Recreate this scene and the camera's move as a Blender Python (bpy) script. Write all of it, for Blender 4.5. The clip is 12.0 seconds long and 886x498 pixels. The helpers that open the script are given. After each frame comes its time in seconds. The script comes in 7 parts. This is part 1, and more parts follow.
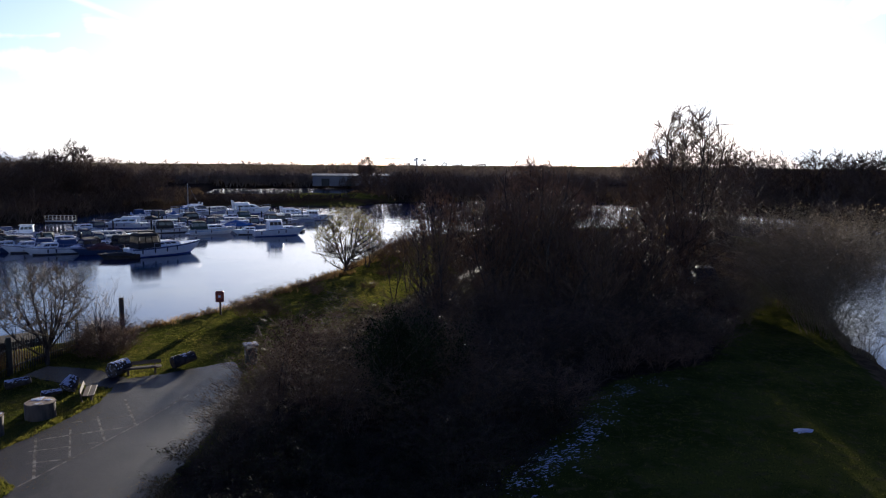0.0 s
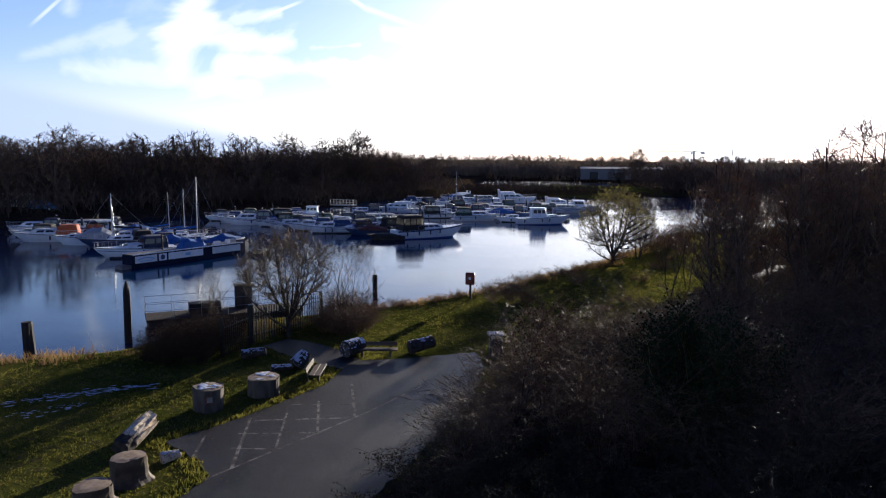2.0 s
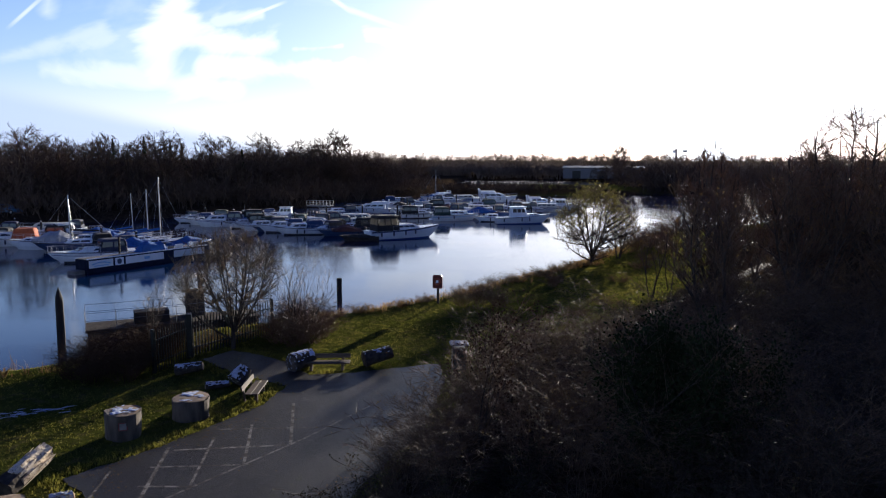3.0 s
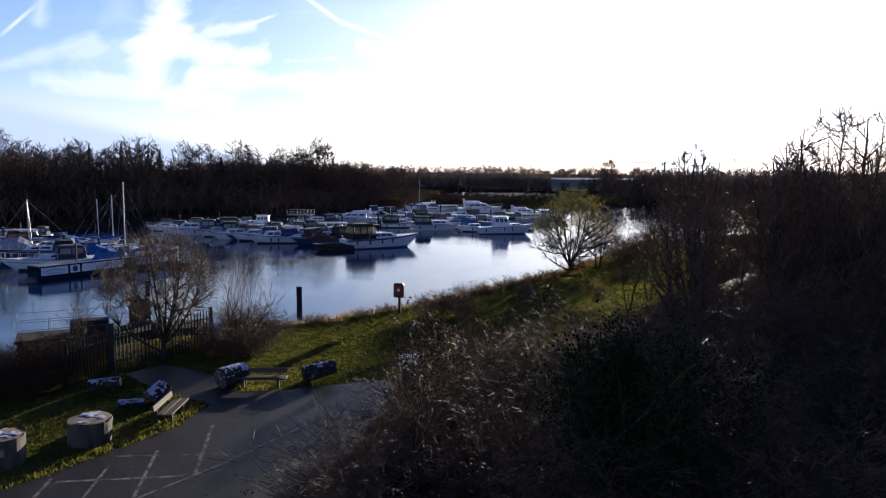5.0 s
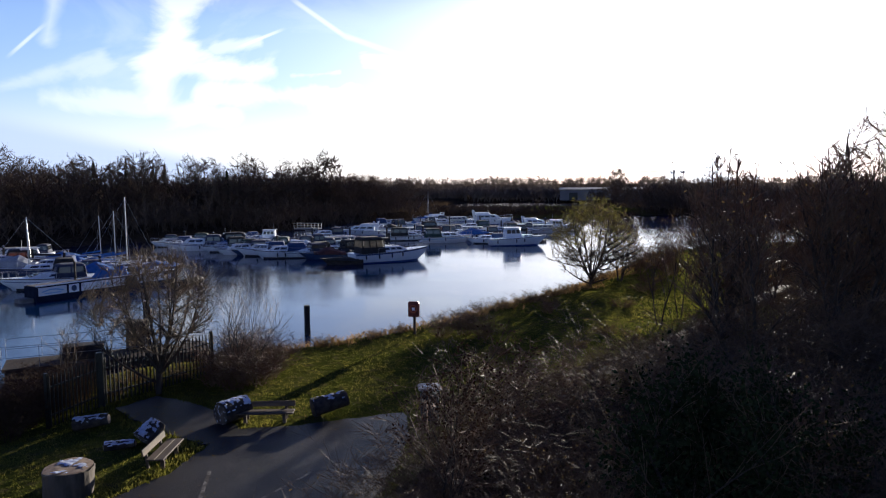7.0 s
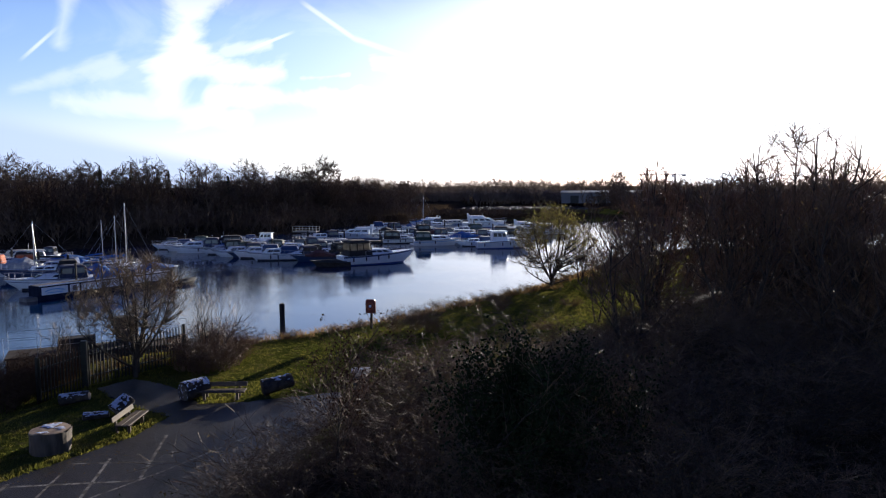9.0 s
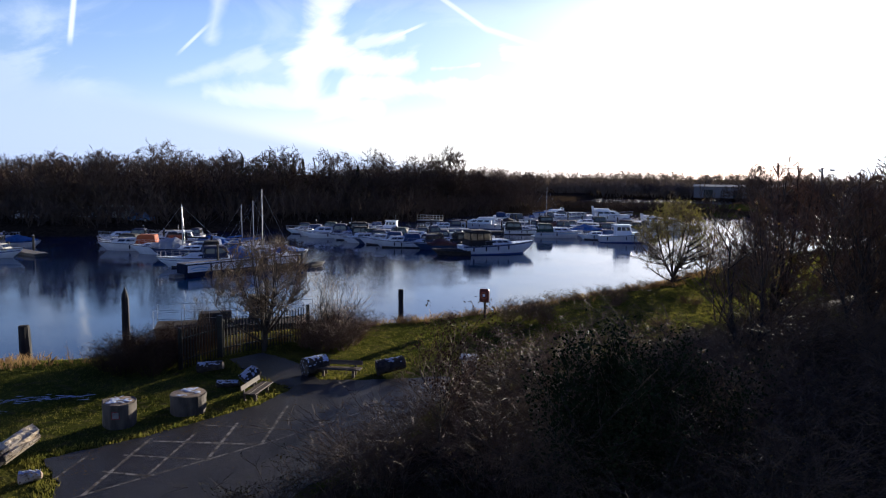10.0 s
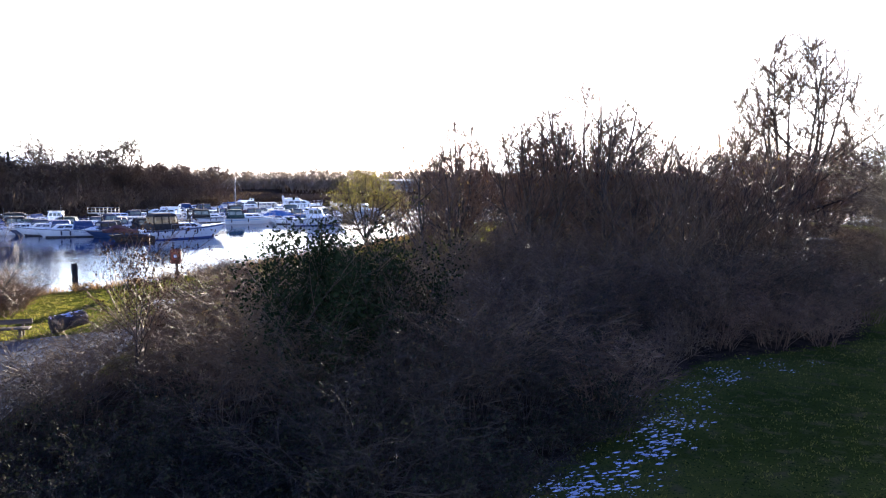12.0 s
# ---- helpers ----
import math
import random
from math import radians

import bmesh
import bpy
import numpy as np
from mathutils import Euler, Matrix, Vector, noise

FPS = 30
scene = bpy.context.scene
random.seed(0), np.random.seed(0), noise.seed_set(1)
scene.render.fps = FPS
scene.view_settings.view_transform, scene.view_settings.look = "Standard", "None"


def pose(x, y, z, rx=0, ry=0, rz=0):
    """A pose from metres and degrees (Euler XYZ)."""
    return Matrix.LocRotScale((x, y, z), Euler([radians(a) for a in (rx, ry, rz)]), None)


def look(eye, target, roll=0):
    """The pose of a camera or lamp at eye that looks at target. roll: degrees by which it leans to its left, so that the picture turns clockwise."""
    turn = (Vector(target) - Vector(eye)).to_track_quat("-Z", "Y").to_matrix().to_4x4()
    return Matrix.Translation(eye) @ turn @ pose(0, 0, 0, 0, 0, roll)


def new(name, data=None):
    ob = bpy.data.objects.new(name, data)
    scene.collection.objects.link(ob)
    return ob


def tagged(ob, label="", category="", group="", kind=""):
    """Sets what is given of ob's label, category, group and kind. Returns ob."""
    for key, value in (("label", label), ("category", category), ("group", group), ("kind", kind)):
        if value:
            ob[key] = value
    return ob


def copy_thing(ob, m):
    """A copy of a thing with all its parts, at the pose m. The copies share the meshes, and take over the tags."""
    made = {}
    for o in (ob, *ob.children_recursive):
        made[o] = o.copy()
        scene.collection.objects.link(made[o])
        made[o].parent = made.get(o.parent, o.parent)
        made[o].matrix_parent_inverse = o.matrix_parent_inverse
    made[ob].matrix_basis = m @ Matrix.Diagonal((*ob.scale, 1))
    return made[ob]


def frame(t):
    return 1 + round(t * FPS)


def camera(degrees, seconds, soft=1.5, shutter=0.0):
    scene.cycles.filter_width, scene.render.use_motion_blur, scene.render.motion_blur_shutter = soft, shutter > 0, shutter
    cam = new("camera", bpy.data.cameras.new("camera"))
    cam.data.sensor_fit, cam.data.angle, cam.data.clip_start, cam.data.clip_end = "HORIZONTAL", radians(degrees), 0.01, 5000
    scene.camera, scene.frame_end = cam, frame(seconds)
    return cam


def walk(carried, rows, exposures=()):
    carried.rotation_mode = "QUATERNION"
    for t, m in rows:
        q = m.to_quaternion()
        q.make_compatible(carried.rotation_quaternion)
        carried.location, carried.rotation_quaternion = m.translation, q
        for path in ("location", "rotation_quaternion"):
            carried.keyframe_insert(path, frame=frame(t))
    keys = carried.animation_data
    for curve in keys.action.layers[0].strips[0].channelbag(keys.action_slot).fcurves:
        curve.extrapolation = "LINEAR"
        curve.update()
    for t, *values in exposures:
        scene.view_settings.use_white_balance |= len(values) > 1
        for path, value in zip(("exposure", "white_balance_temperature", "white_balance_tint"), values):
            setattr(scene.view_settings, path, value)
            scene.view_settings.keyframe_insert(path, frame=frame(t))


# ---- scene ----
cam = camera(63.0, 12.0, 1.15)
PATH = [
    (0, (2.52, 2.48, 10.003), (2.984, 4.412, 9.77), 0.4),
    (0.5, (2.685, 3.787, 9.558), (2.843, 5.765, 9.307), 0.6),
    (1, (2.943, 5.571, 9.085), (2.964, 7.554, 8.825), 0.3),
    (1.5, (3.177, 7.673, 8.717), (3.013, 9.649, 8.454), 0.6),
    (2, (3.058, 9.1, 8.346), (2.802, 11.068, 8.098), 0.5),
    (2.5, (3.27, 10.501, 8.116), (2.975, 12.464, 7.868), 0.2),
    (3, (3.762, 12.096, 8.003), (3.547, 14.07, 7.757), 0.1),
    (3.2, (3.911, 12.705, 8.047), (3.702, 14.679, 7.803), 0.2),
    (5, (4.935, 14.863, 7.382), (4.745, 16.843, 7.17), 0.5),
    (5.5, (4.667, 15.755, 7.206), (4.487, 17.734, 6.984), 0.8),
    (6, (4.05, 16.885, 7.26), (4.02, 18.872, 7.037), 0.6),
    (6.5, (3.862, 17.46, 7.249), (3.803, 19.449, 7.049), -0.0),
    (7, (4.202, 17.339, 7.281), (3.992, 19.32, 7.101), -0.3),
    (7.2, (4.482, 17.193, 7.314), (4.23, 19.17, 7.142), -0.4),
    (9, (7.526, 13.712, 7.698), (7.291, 15.691, 7.524), -0.3),
    (9.5, (7.873, 13.559, 7.94), (7.514, 15.518, 7.752), -0.1),
    (10, (8.11, 13.218, 7.77), (7.541, 15.125, 7.569), 0.6),
    (10.5, (8.107, 13.206, 7.124), (7.453, 15.085, 6.915), 0.4),
    (11, (7.981, 13.514, 6.364), (7.609, 15.467, 6.151), 0.3),
    (11.5, (7.795, 13.835, 5.518), (7.615, 15.817, 5.317), -0.8),
    (12, (7.787, 13.153, 5.282), (8.051, 15.126, 5.09), 0.2),
]
walk(cam, [(t, look(eye, target, roll)) for t, eye, target, roll in PATH],
     [(0.0, 0.76, 5950, 10), (10.0, 0.80, 5950, 10), (10.5, 1.05, 6050, 10), (11.0, 1.75, 6200, 10), (11.5, 2.4, 6200, 10), (12.0, 2.75, 6150, 10)])

W = -1.4            # water level
SUN_AZ, SUN_EL = 16.5, 8.8

# ---------------- world, sun ----------------
world = bpy.data.worlds.new("world")
scene.world = world
world.use_nodes = True
wt = world.node_tree
wt.nodes.clear()


def N(tree, kind, **kw):
    n = tree.nodes.new(kind)
    for k, v in kw.items():
        setattr(n, k, v)
    return n


def L(tree, a, b):
    tree.links.new(a, b)


def M(tree, op, a, b=None, clamp=False):
    n = N(tree, "ShaderNodeMath", operation=op, use_clamp=clamp)
    for i, v in enumerate((a, b)):
        if v is None:
            continue
        if isinstance(v, (int, float)):
            n.inputs[i].default_value = v
        else:
            L(tree, v, n.inputs[i])
    return n.outputs[0]


def mixc(tree, fac, a, b, blend="MIX"):
    n = N(tree, "ShaderNodeMix", data_type="RGBA", blend_type=blend)
    for s, v in ((n.inputs[0], fac), (n.inputs[6], a), (n.inputs[7], b)):
        if isinstance(v, (int, float)):
            s.default_value = v
        elif isinstance(v, tuple):
            s.default_value = (*v, 1)
        else:
            L(tree, v, s)
    return n.outputs[2]


def ramp(tree, fac, lo, hi):
    n = N(tree, "ShaderNodeMapRange", interpolation_type="SMOOTHSTEP")
    L(tree, fac, n.inputs[0])
    n.inputs[1].default_value, n.inputs[2].default_value = lo, hi
    return n.outputs[0]


tc = N(wt, "ShaderNodeTexCoord")
sky = N(wt, "ShaderNodeTexSky", sky_type="NISHITA", sun_disc=False, sun_elevation=radians(SUN_EL),
        sun_rotation=radians(SUN_AZ), air_density=1.0, dust_density=0.4, ozone_density=2.5)
sep = N(wt, "ShaderNodeSeparateXYZ")
L(wt, tc.outputs["Generated"], sep.inputs[0])
flat = N(wt, "ShaderNodeMapping")
flat.inputs["Scale"].default_value = (1.0, 1.0, 1.7)
flat.inputs["Rotation"].default_value = (0.0, 0.0, 0.4)
L(wt, tc.outputs["Generated"], flat.inputs[0])
cn = N(wt, "ShaderNodeTexNoise")
cn.inputs["Scale"].default_value, cn.inputs["Detail"].default_value = 5.2, 7
cn.inputs["Roughness"].default_value, cn.inputs["Distortion"].default_value = 0.56, 1.0
L(wt, flat.outputs[0], cn.inputs["Vector"])
cloud = ramp(wt, cn.outputs[0], 0.43, 0.61)
# a grey bank of cloud low in the sky, rising away from the sun
az = M(wt, "MULTIPLY", M(wt, "ARCTAN2", sep.outputs[0], sep.outputs[1]), 57.2958)
el = M(wt, "MULTIPLY", M(wt, "ARCSINE", sep.outputs[2]), 57.2958)


def cirrus(a0, e0, a1, e1, width, strength):
    """A soft wisp of high cloud between two directions, its edge frayed by the noise."""
    ln = math.hypot(a1 - a0, e1 - e0)
    ux, uy = (a1 - a0) / ln, (e1 - e0) / ln
    px, py = M(wt, "SUBTRACT", az, a0), M(wt, "SUBTRACT", el, e0)
    run = M(wt, "ADD", M(wt, "MULTIPLY", px, ux), M(wt, "MULTIPLY", py, uy))
    off = M(wt, "SUBTRACT", M(wt, "MULTIPLY", py, ux), M(wt, "MULTIPLY", px, uy))
    past = M(wt, "SUBTRACT", run, M(wt, "MINIMUM", M(wt, "MAXIMUM", run, 0.0), ln))
    d = M(wt, "SQRT", M(wt, "ADD", M(wt, "MULTIPLY", off, off), M(wt, "MULTIPLY", past, past)))
    d = M(wt, "ADD", d, M(wt, "MULTIPLY", M(wt, "SUBTRACT", 0.5, cn.outputs[0]), width * 4.5))
    return M(wt, "MULTIPLY", ramp(wt, d, width, width * 0.1), strength)


wisps = None
for wisp in [(-25.0, 14.5, -27.2, 6.0, 2.1, 0.95), (-27.0, 8.6, -19.0, 8.4, 1.3, 0.85), (-33.3, 14.0, -34.2, 9.8, 1.2, 0.6), (-37.0, 6.6, -31.0, 8.8, 1.2, 0.55), (-24.0, 6.6, -13.5, 6.8, 1.5, 0.9),
             (-17.6, 8.2, -14.0, 8.5, 0.6, 0.7), (-23.0, 10.0, -20.0, 10.6, 0.7, 0.6), (-34.5, 6.0, -22.0, 5.2, 1.3, 0.8), (-12.0, 9.4, -5.0, 9.0, 1.2, 0.7)]:
    w = cirrus(*wisp)
    wisps = w if wisps is None else M(wt, "MAXIMUM", wisps, w)
# scattered noise cloud only away from the charted wisps
charted = M(wt, "MULTIPLY", ramp(wt, M(wt, "ABSOLUTE", M(wt, "ADD", az, 20.0)), 26.0, 18.0), ramp(wt, el, 20.0, 13.0))
cloud = M(wt, "MAXIMUM", wisps, M(wt, "MULTIPLY", cloud, M(wt, "SUBTRACT", 1.0, M(wt, "MULTIPLY", charted, 0.72))))
top = M(wt, "MULTIPLY", M(wt, "SUBTRACT", -15.0, az), 0.2)
bank = ramp(wt, M(wt, "SUBTRACT", top, el), -0.7, 0.8)
# white veil of thin cloud round the sun
sd = Vector((math.sin(radians(SUN_AZ)) * math.cos(radians(SUN_EL)), math.cos(radians(SUN_AZ)) * math.cos(radians(SUN_EL)), math.sin(radians(SUN_EL))))
dot = N(wt, "ShaderNodeVectorMath", operation="DOT_PRODUCT")
L(wt, tc.outputs["Generated"], dot.inputs[0])
dot.inputs[1].default_value = sd
toward = M(wt, "MAXIMUM", dot.outputs["Value"], 0.0)
near_sun = M(wt, "POWER", toward, 11.0)
low = ramp(wt, el, 7.0, 1.0)
veil = M(wt, "MAXIMUM", M(wt, "MAXIMUM", cloud, near_sun), M(wt, "MULTIPLY", low, 0.75), clamp=True)
clear_up = M(wt, "MULTIPLY", ramp(wt, el, 8.5, 16.0), M(wt, "SUBTRACT", 1.0, M(wt, "POWER", toward, 9.0)))
veil = M(wt, "MAXIMUM", M(wt, "MULTIPLY", veil, M(wt, "SUBTRACT", 1.0, M(wt, "MULTIPLY", clear_up, 0.6))), wisps)
# clear blue overhead, away from the sun
veil = M(wt, "MULTIPLY", veil, M(wt, "SUBTRACT", 1.0, M(wt, "MULTIPLY", ramp(wt, el, 13.5, 18.0), M(wt, "SUBTRACT", 1.0, M(wt, "POWER", toward, 9.0)))))
SKY = 0.14
base = mixc(wt, 1.0, sky.outputs[0], (SKY * 0.88, SKY * 0.79, SKY * 0.98), "MULTIPLY")
glow = N(wt, "ShaderNodeCombineColor")
cool = ramp(wt, dot.outputs["Value"], 0.85, 0.35)
# cloud is bright towards the sun and dull behind and overhead
lum = M(wt, "ADD", M(wt, "ADD", 0.36, M(wt, "MULTIPLY", ramp(wt, dot.outputs["Value"], 0.15, 0.75), 0.30)), M(wt, "MULTIPLY", near_sun, 0.8))
L(wt, M(wt, "MULTIPLY", lum, M(wt, "SUBTRACT", 1.0, M(wt, "MULTIPLY", cool, 0.30))), glow.inputs[0])
L(wt, M(wt, "MULTIPLY", lum, M(wt, "SUBTRACT", 1.0, M(wt, "MULTIPLY", cool, 0.14))), glow.inputs[1])
L(wt, M(wt, "MULTIPLY", lum, M(wt, "ADD", 1.0, M(wt, "MULTIPLY", cool, 0.16))), glow.inputs[2])
col = mixc(wt, veil, base, glow.outputs[0])
col = mixc(wt, M(wt, "MULTIPLY", bank, 0.8), col, (0.37, 0.44, 0.60))


def contrail(col, a0, e0, a1, e1, width, strength):
    """A thin straight trail between two directions of the sky."""
    p, q = [Vector((math.sin(radians(a)) * math.cos(radians(e)), math.cos(radians(a)) * math.cos(radians(e)), math.sin(radians(e)))) for a, e in ((a0, e0), (a1, e1))]
    n = p.cross(q).normalized()
    mid = (p + q).normalized()
    d1 = N(wt, "ShaderNodeVectorMath", operation="DOT_PRODUCT")
    L(wt, tc.outputs["Generated"], d1.inputs[0])
    d1.inputs[1].default_value = n
    d2 = N(wt, "ShaderNodeVectorMath", operation="DOT_PRODUCT")
    L(wt, tc.outputs["Generated"], d2.inputs[0])
    d2.inputs[1].default_value = mid
    line = ramp(wt, M(wt, "ABSOLUTE", d1.outputs["Value"]), width, width * 0.2)
    span = ramp(wt, d2.outputs["Value"], p.dot(mid) - 0.0004, p.dot(mid) + 0.0004)
    f = M(wt, "MULTIPLY", M(wt, "MULTIPLY", line, span), strength)
    return mixc(wt, f, col, (0.68, 0.69, 0.70))


col = contrail(col, -36.1, 9.0, -34.7, 10.4, 0.0030, 0.8)
col = contrail(col, -21.3, 10.2, -18.5, 11.4, 0.0030, 0.8)
col = contrail(col, -17.3, 13.6, -13.4, 11.1, 0.0045, 0.75)
col = contrail(col, -13.5, 11.2, -7.4, 9.2, 0.0055, 0.7)
col = contrail(col, -43.5, 9.0, -43.0, 13.0, 0.0045, 0.8)
# the sky deepens overhead
deep = M(wt, "MULTIPLY", ramp(wt, el, 11.5, 17.5), M(wt, "SUBTRACT", 1.0, M(wt, "POWER", toward, 7.0)))
col = mixc(wt, deep, col, mixc(wt, 1.0, col, (0.10, 0.16, 0.38), "MULTIPLY"))
bg = N(wt, "ShaderNodeBackground")
L(wt, col, bg.inputs[0])
bg.inputs[1].default_value = 1.0
wo = N(wt, "ShaderNodeOutputWorld")
L(wt, bg.outputs[0], wo.inputs[0])

sun = new("sun", bpy.data.lights.new("sun", "SUN"))
sun.data.energy, sun.data.angle, sun.data.color = 5.0, radians(0.55), (1.0, 0.86, 0.68)
sun.matrix_world = look(sd * 100, (0, 0, 0))


# ---------------- materials ----------------
def mat(name, c1, c2, scale=3.0, rough=0.6, metal=0.0, bump=0.15, fine=40.0, c3=None, vary=0.12, spec=0.5, coat=0.0, stretch=(1, 1, 1), thin=0.0):
    m = bpy.data.materials.new(name)
    m.use_nodes = True
    t = m.node_tree
    p = t.nodes["Principled BSDF"]
    co = N(t, "ShaderNodeTexCoord")
    mp = N(t, "ShaderNodeMapping")
    mp.inputs["Scale"].default_value = stretch
    L(t, co.outputs["Object"], mp.inputs[0])
    n1 = N(t, "ShaderNodeTexNoise")
    n1.inputs["Scale"].default_value, n1.inputs["Detail"].default_value = scale, 5
    L(t, mp.outputs[0], n1.inputs["Vector"])
    n2 = N(t, "ShaderNodeTexNoise")
    n2.inputs["Scale"].default_value, n2.inputs["Detail"].default_value = fine, 3
    L(t, mp.outputs[0], n2.inputs["Vector"])
    f = ramp(t, n1.outputs[0], 0.35, 0.65)
    c = mixc(t, f, c1, c2)
    if c3:
        c = mixc(t, ramp(t, n2.outputs[0], 0.52, 0.68), c, c3)
    oi = N(t, "ShaderNodeObjectInfo")
    hsv = N(t, "ShaderNodeHueSaturation")
    L(t, M(t, "ADD", 1 - vary, M(t, "MULTIPLY", oi.outputs["Random"], 2 * vary)), hsv.inputs["Value"])
    L(t, c, hsv.inputs["Color"])
    L(t, hsv.outputs[0], p.inputs["Base Color"])
    L(t, M(t, "ADD", rough - 0.08, M(t, "MULTIPLY", n2.outputs[0], 0.16)), p.inputs["Roughness"])
    p.inputs["Metallic"].default_value = metal
    p.inputs["Specular IOR Level"].default_value = spec
    p.inputs["Coat Weight"].default_value = coat
    if bump:
        b = N(t, "ShaderNodeBump")
        b.inputs["Strength"].default_value, b.inputs["Distance"].default_value = bump, 0.02
        L(t, n2.outputs[0], b.inputs["Height"])
        L(t, b.outputs[0], p.inputs["Normal"])
    if thin:
        tr = N(t, "ShaderNodeBsdfTranslucent")
        L(t, hsv.outputs[0], tr.inputs["Color"])
        mx = N(t, "ShaderNodeMixShader")
        mx.inputs[0].default_value = thin
        L(t, p.outputs[0], mx.inputs[1])
        L(t, tr.outputs[0], mx.inputs[2])
        L(t, mx.outputs[0], t.nodes["Material Output"].inputs["Surface"])
    return m


def worn_tarmac():
    """Old tarmac: brown-grey aggregate, worn pale lanes, damp dark patches, moss at the joints."""
    m = mat("tarmac", (0.017, 0.0150, 0.0142), (0.029, 0.0260, 0.0245), 0.45, 0.50, fine=70, bump=0.5, c3=(0.044, 0.039, 0.035), vary=0, spec=0.22)
    t = m.node_tree
    p = t.nodes["Principled BSDF"]
    base_ = p.inputs["Base Color"].links[0].from_socket
    co = N(t, "ShaderNodeTexCoord")
    mp = N(t, "ShaderNodeMapping")
    mp.inputs["Scale"].default_value = (1.0, 0.35, 1.0)
    L(t, co.outputs["Object"], mp.inputs[0])
    n1, n2 = N(t, "ShaderNodeTexNoise"), N(t, "ShaderNodeTexNoise")
    n1.inputs["Scale"].default_value, n1.inputs["Detail"].default_value = 0.9, 7
    n2.inputs["Scale"].default_value, n2.inputs["Detail"].default_value = 3.2, 8
    L(t, mp.outputs[0], n1.inputs["Vector"])
    L(t, co.outputs["Object"], n2.inputs["Vector"])
    c = mixc(t, ramp(t, n1.outputs[0], 0.52, 0.70), base_, (0.010, 0.0092, 0.0085))
    c = mixc(t, M(t, "MULTIPLY", ramp(t, n2.outputs[0], 0.56, 0.72), 0.6), c, (0.056, 0.049, 0.041))
    c = mixc(t, M(t, "MULTIPLY", ramp(t, n2.outputs[0], 0.40, 0.30), 0.7), c, (0.030, 0.032, 0.014))
    L(t, c, p.inputs["Base Color"])
    return m


BARK = mat("bark", (0.045, 0.036, 0.029), (0.085, 0.07, 0.056), 4, 0.9, fine=30, bump=0.5, stretch=(1, 1, 0.3), spec=0.15)
TWIG = mat("twig", (0.080, 0.049, 0.029), (0.150, 0.097, 0.056), 1.2, 0.65, bump=0, spec=0.28)
TWIG_RED = mat("red_brown_twig", (0.100, 0.054, 0.030), (0.190, 0.112, 0.062), 1.2, 0.62, bump=0, spec=0.3)
TWIG_TAN = mat("tan_twig", (0.15, 0.108, 0.060), (0.27, 0.195, 0.105), 1.0, 0.7, bump=0, spec=0.25)
TWIG_DARK = mat("dark_twig", (0.036, 0.026, 0.019), (0.078, 0.056, 0.038), 0.25, 0.8, bump=0, spec=0.22)
# far twigs with backlit haze put into a paler, translucent colour
HAZE_TWIG = mat("haze_pale_twig", (0.16, 0.125, 0.10), (0.26, 0.21, 0.17), 0.06, 0.95, bump=0, spec=0.0, thin=0.30)
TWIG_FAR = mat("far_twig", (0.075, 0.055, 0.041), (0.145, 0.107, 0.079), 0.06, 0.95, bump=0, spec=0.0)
LEAF_IVY = mat("ivy_leaf", (0.018, 0.026, 0.011), (0.036, 0.046, 0.021), 2, 0.9, bump=0, spec=0.0)
HEDGE_TWIG = mat("hedge_twig", (0.040, 0.025, 0.016), (0.080, 0.050, 0.032), 0.6, 0.9, bump=0, spec=0.1)
LEAF_DRY = mat("dry_leaf", (0.12, 0.072, 0.028), (0.22, 0.15, 0.055), 2, 0.7, bump=0, spec=0.2, thin=0.4)
LEAF_BROWN = mat("withered_brown_leaf", (0.040, 0.023, 0.015), (0.085, 0.050, 0.030), 2, 0.9, bump=0, spec=0.02, thin=0.06)
LEAF_TIP = mat("pale_twig_tip", (0.20, 0.155, 0.10), (0.34, 0.27, 0.18), 2, 0.8, bump=0, spec=0.1, thin=0.4)
LEAF_YELLOW = mat("yellow_leaf", (0.22, 0.19, 0.035), (0.32, 0.29, 0.07), 2, 0.6, bump=0, spec=0.2, thin=0.45)
LEAF_BRAMBLE = mat("bramble_leaf", (0.018, 0.024, 0.010), (0.044, 0.042, 0.018), 1.2, 0.7, bump=0, spec=0.12, thin=0.15, c3=(0.085, 0.060, 0.030), fine=5.0)
GRASS_BLADE = mat("grass_blade", (0.115, 0.122, 0.020), (0.205, 0.190, 0.036), 0.5, 0.6, bump=0, c3=(0.22, 0.19, 0.04), fine=3.0, spec=0.1, thin=0.6)
REED = mat("dry_reed", (0.19, 0.115, 0.045), (0.33, 0.215, 0.095), 0.8, 0.8, bump=0, spec=0.1, thin=0.4)
BRAMBLE = mat("dead_bramble", (0.10, 0.062, 0.034), (0.19, 0.125, 0.066), 0.8, 0.85, bump=0, spec=0.1)
TARMAC = worn_tarmac()
GRAVEL = mat("wet_gravel", (0.05, 0.044, 0.036), (0.09, 0.080, 0.066), 0.6, 0.8, fine=45, bump=0.6, vary=0, spec=0.02)
PAINT_LINE = mat("worn_line_paint", (0.24, 0.225, 0.20), (0.085, 0.077, 0.068), 3.0, 0.85, fine=14, bump=0.1, c3=(0.065, 0.058, 0.052), vary=0.1, spec=0.1)
SNOW = mat("old_snow", (0.60, 0.66, 0.76), (0.42, 0.46, 0.54), 6, 0.6, fine=40, bump=0.4)
BARGE_HULL = mat("blue_black_hull_paint", (0.008, 0.014, 0.034), (0.016, 0.024, 0.050), 1.5, 0.85, spec=0.1)
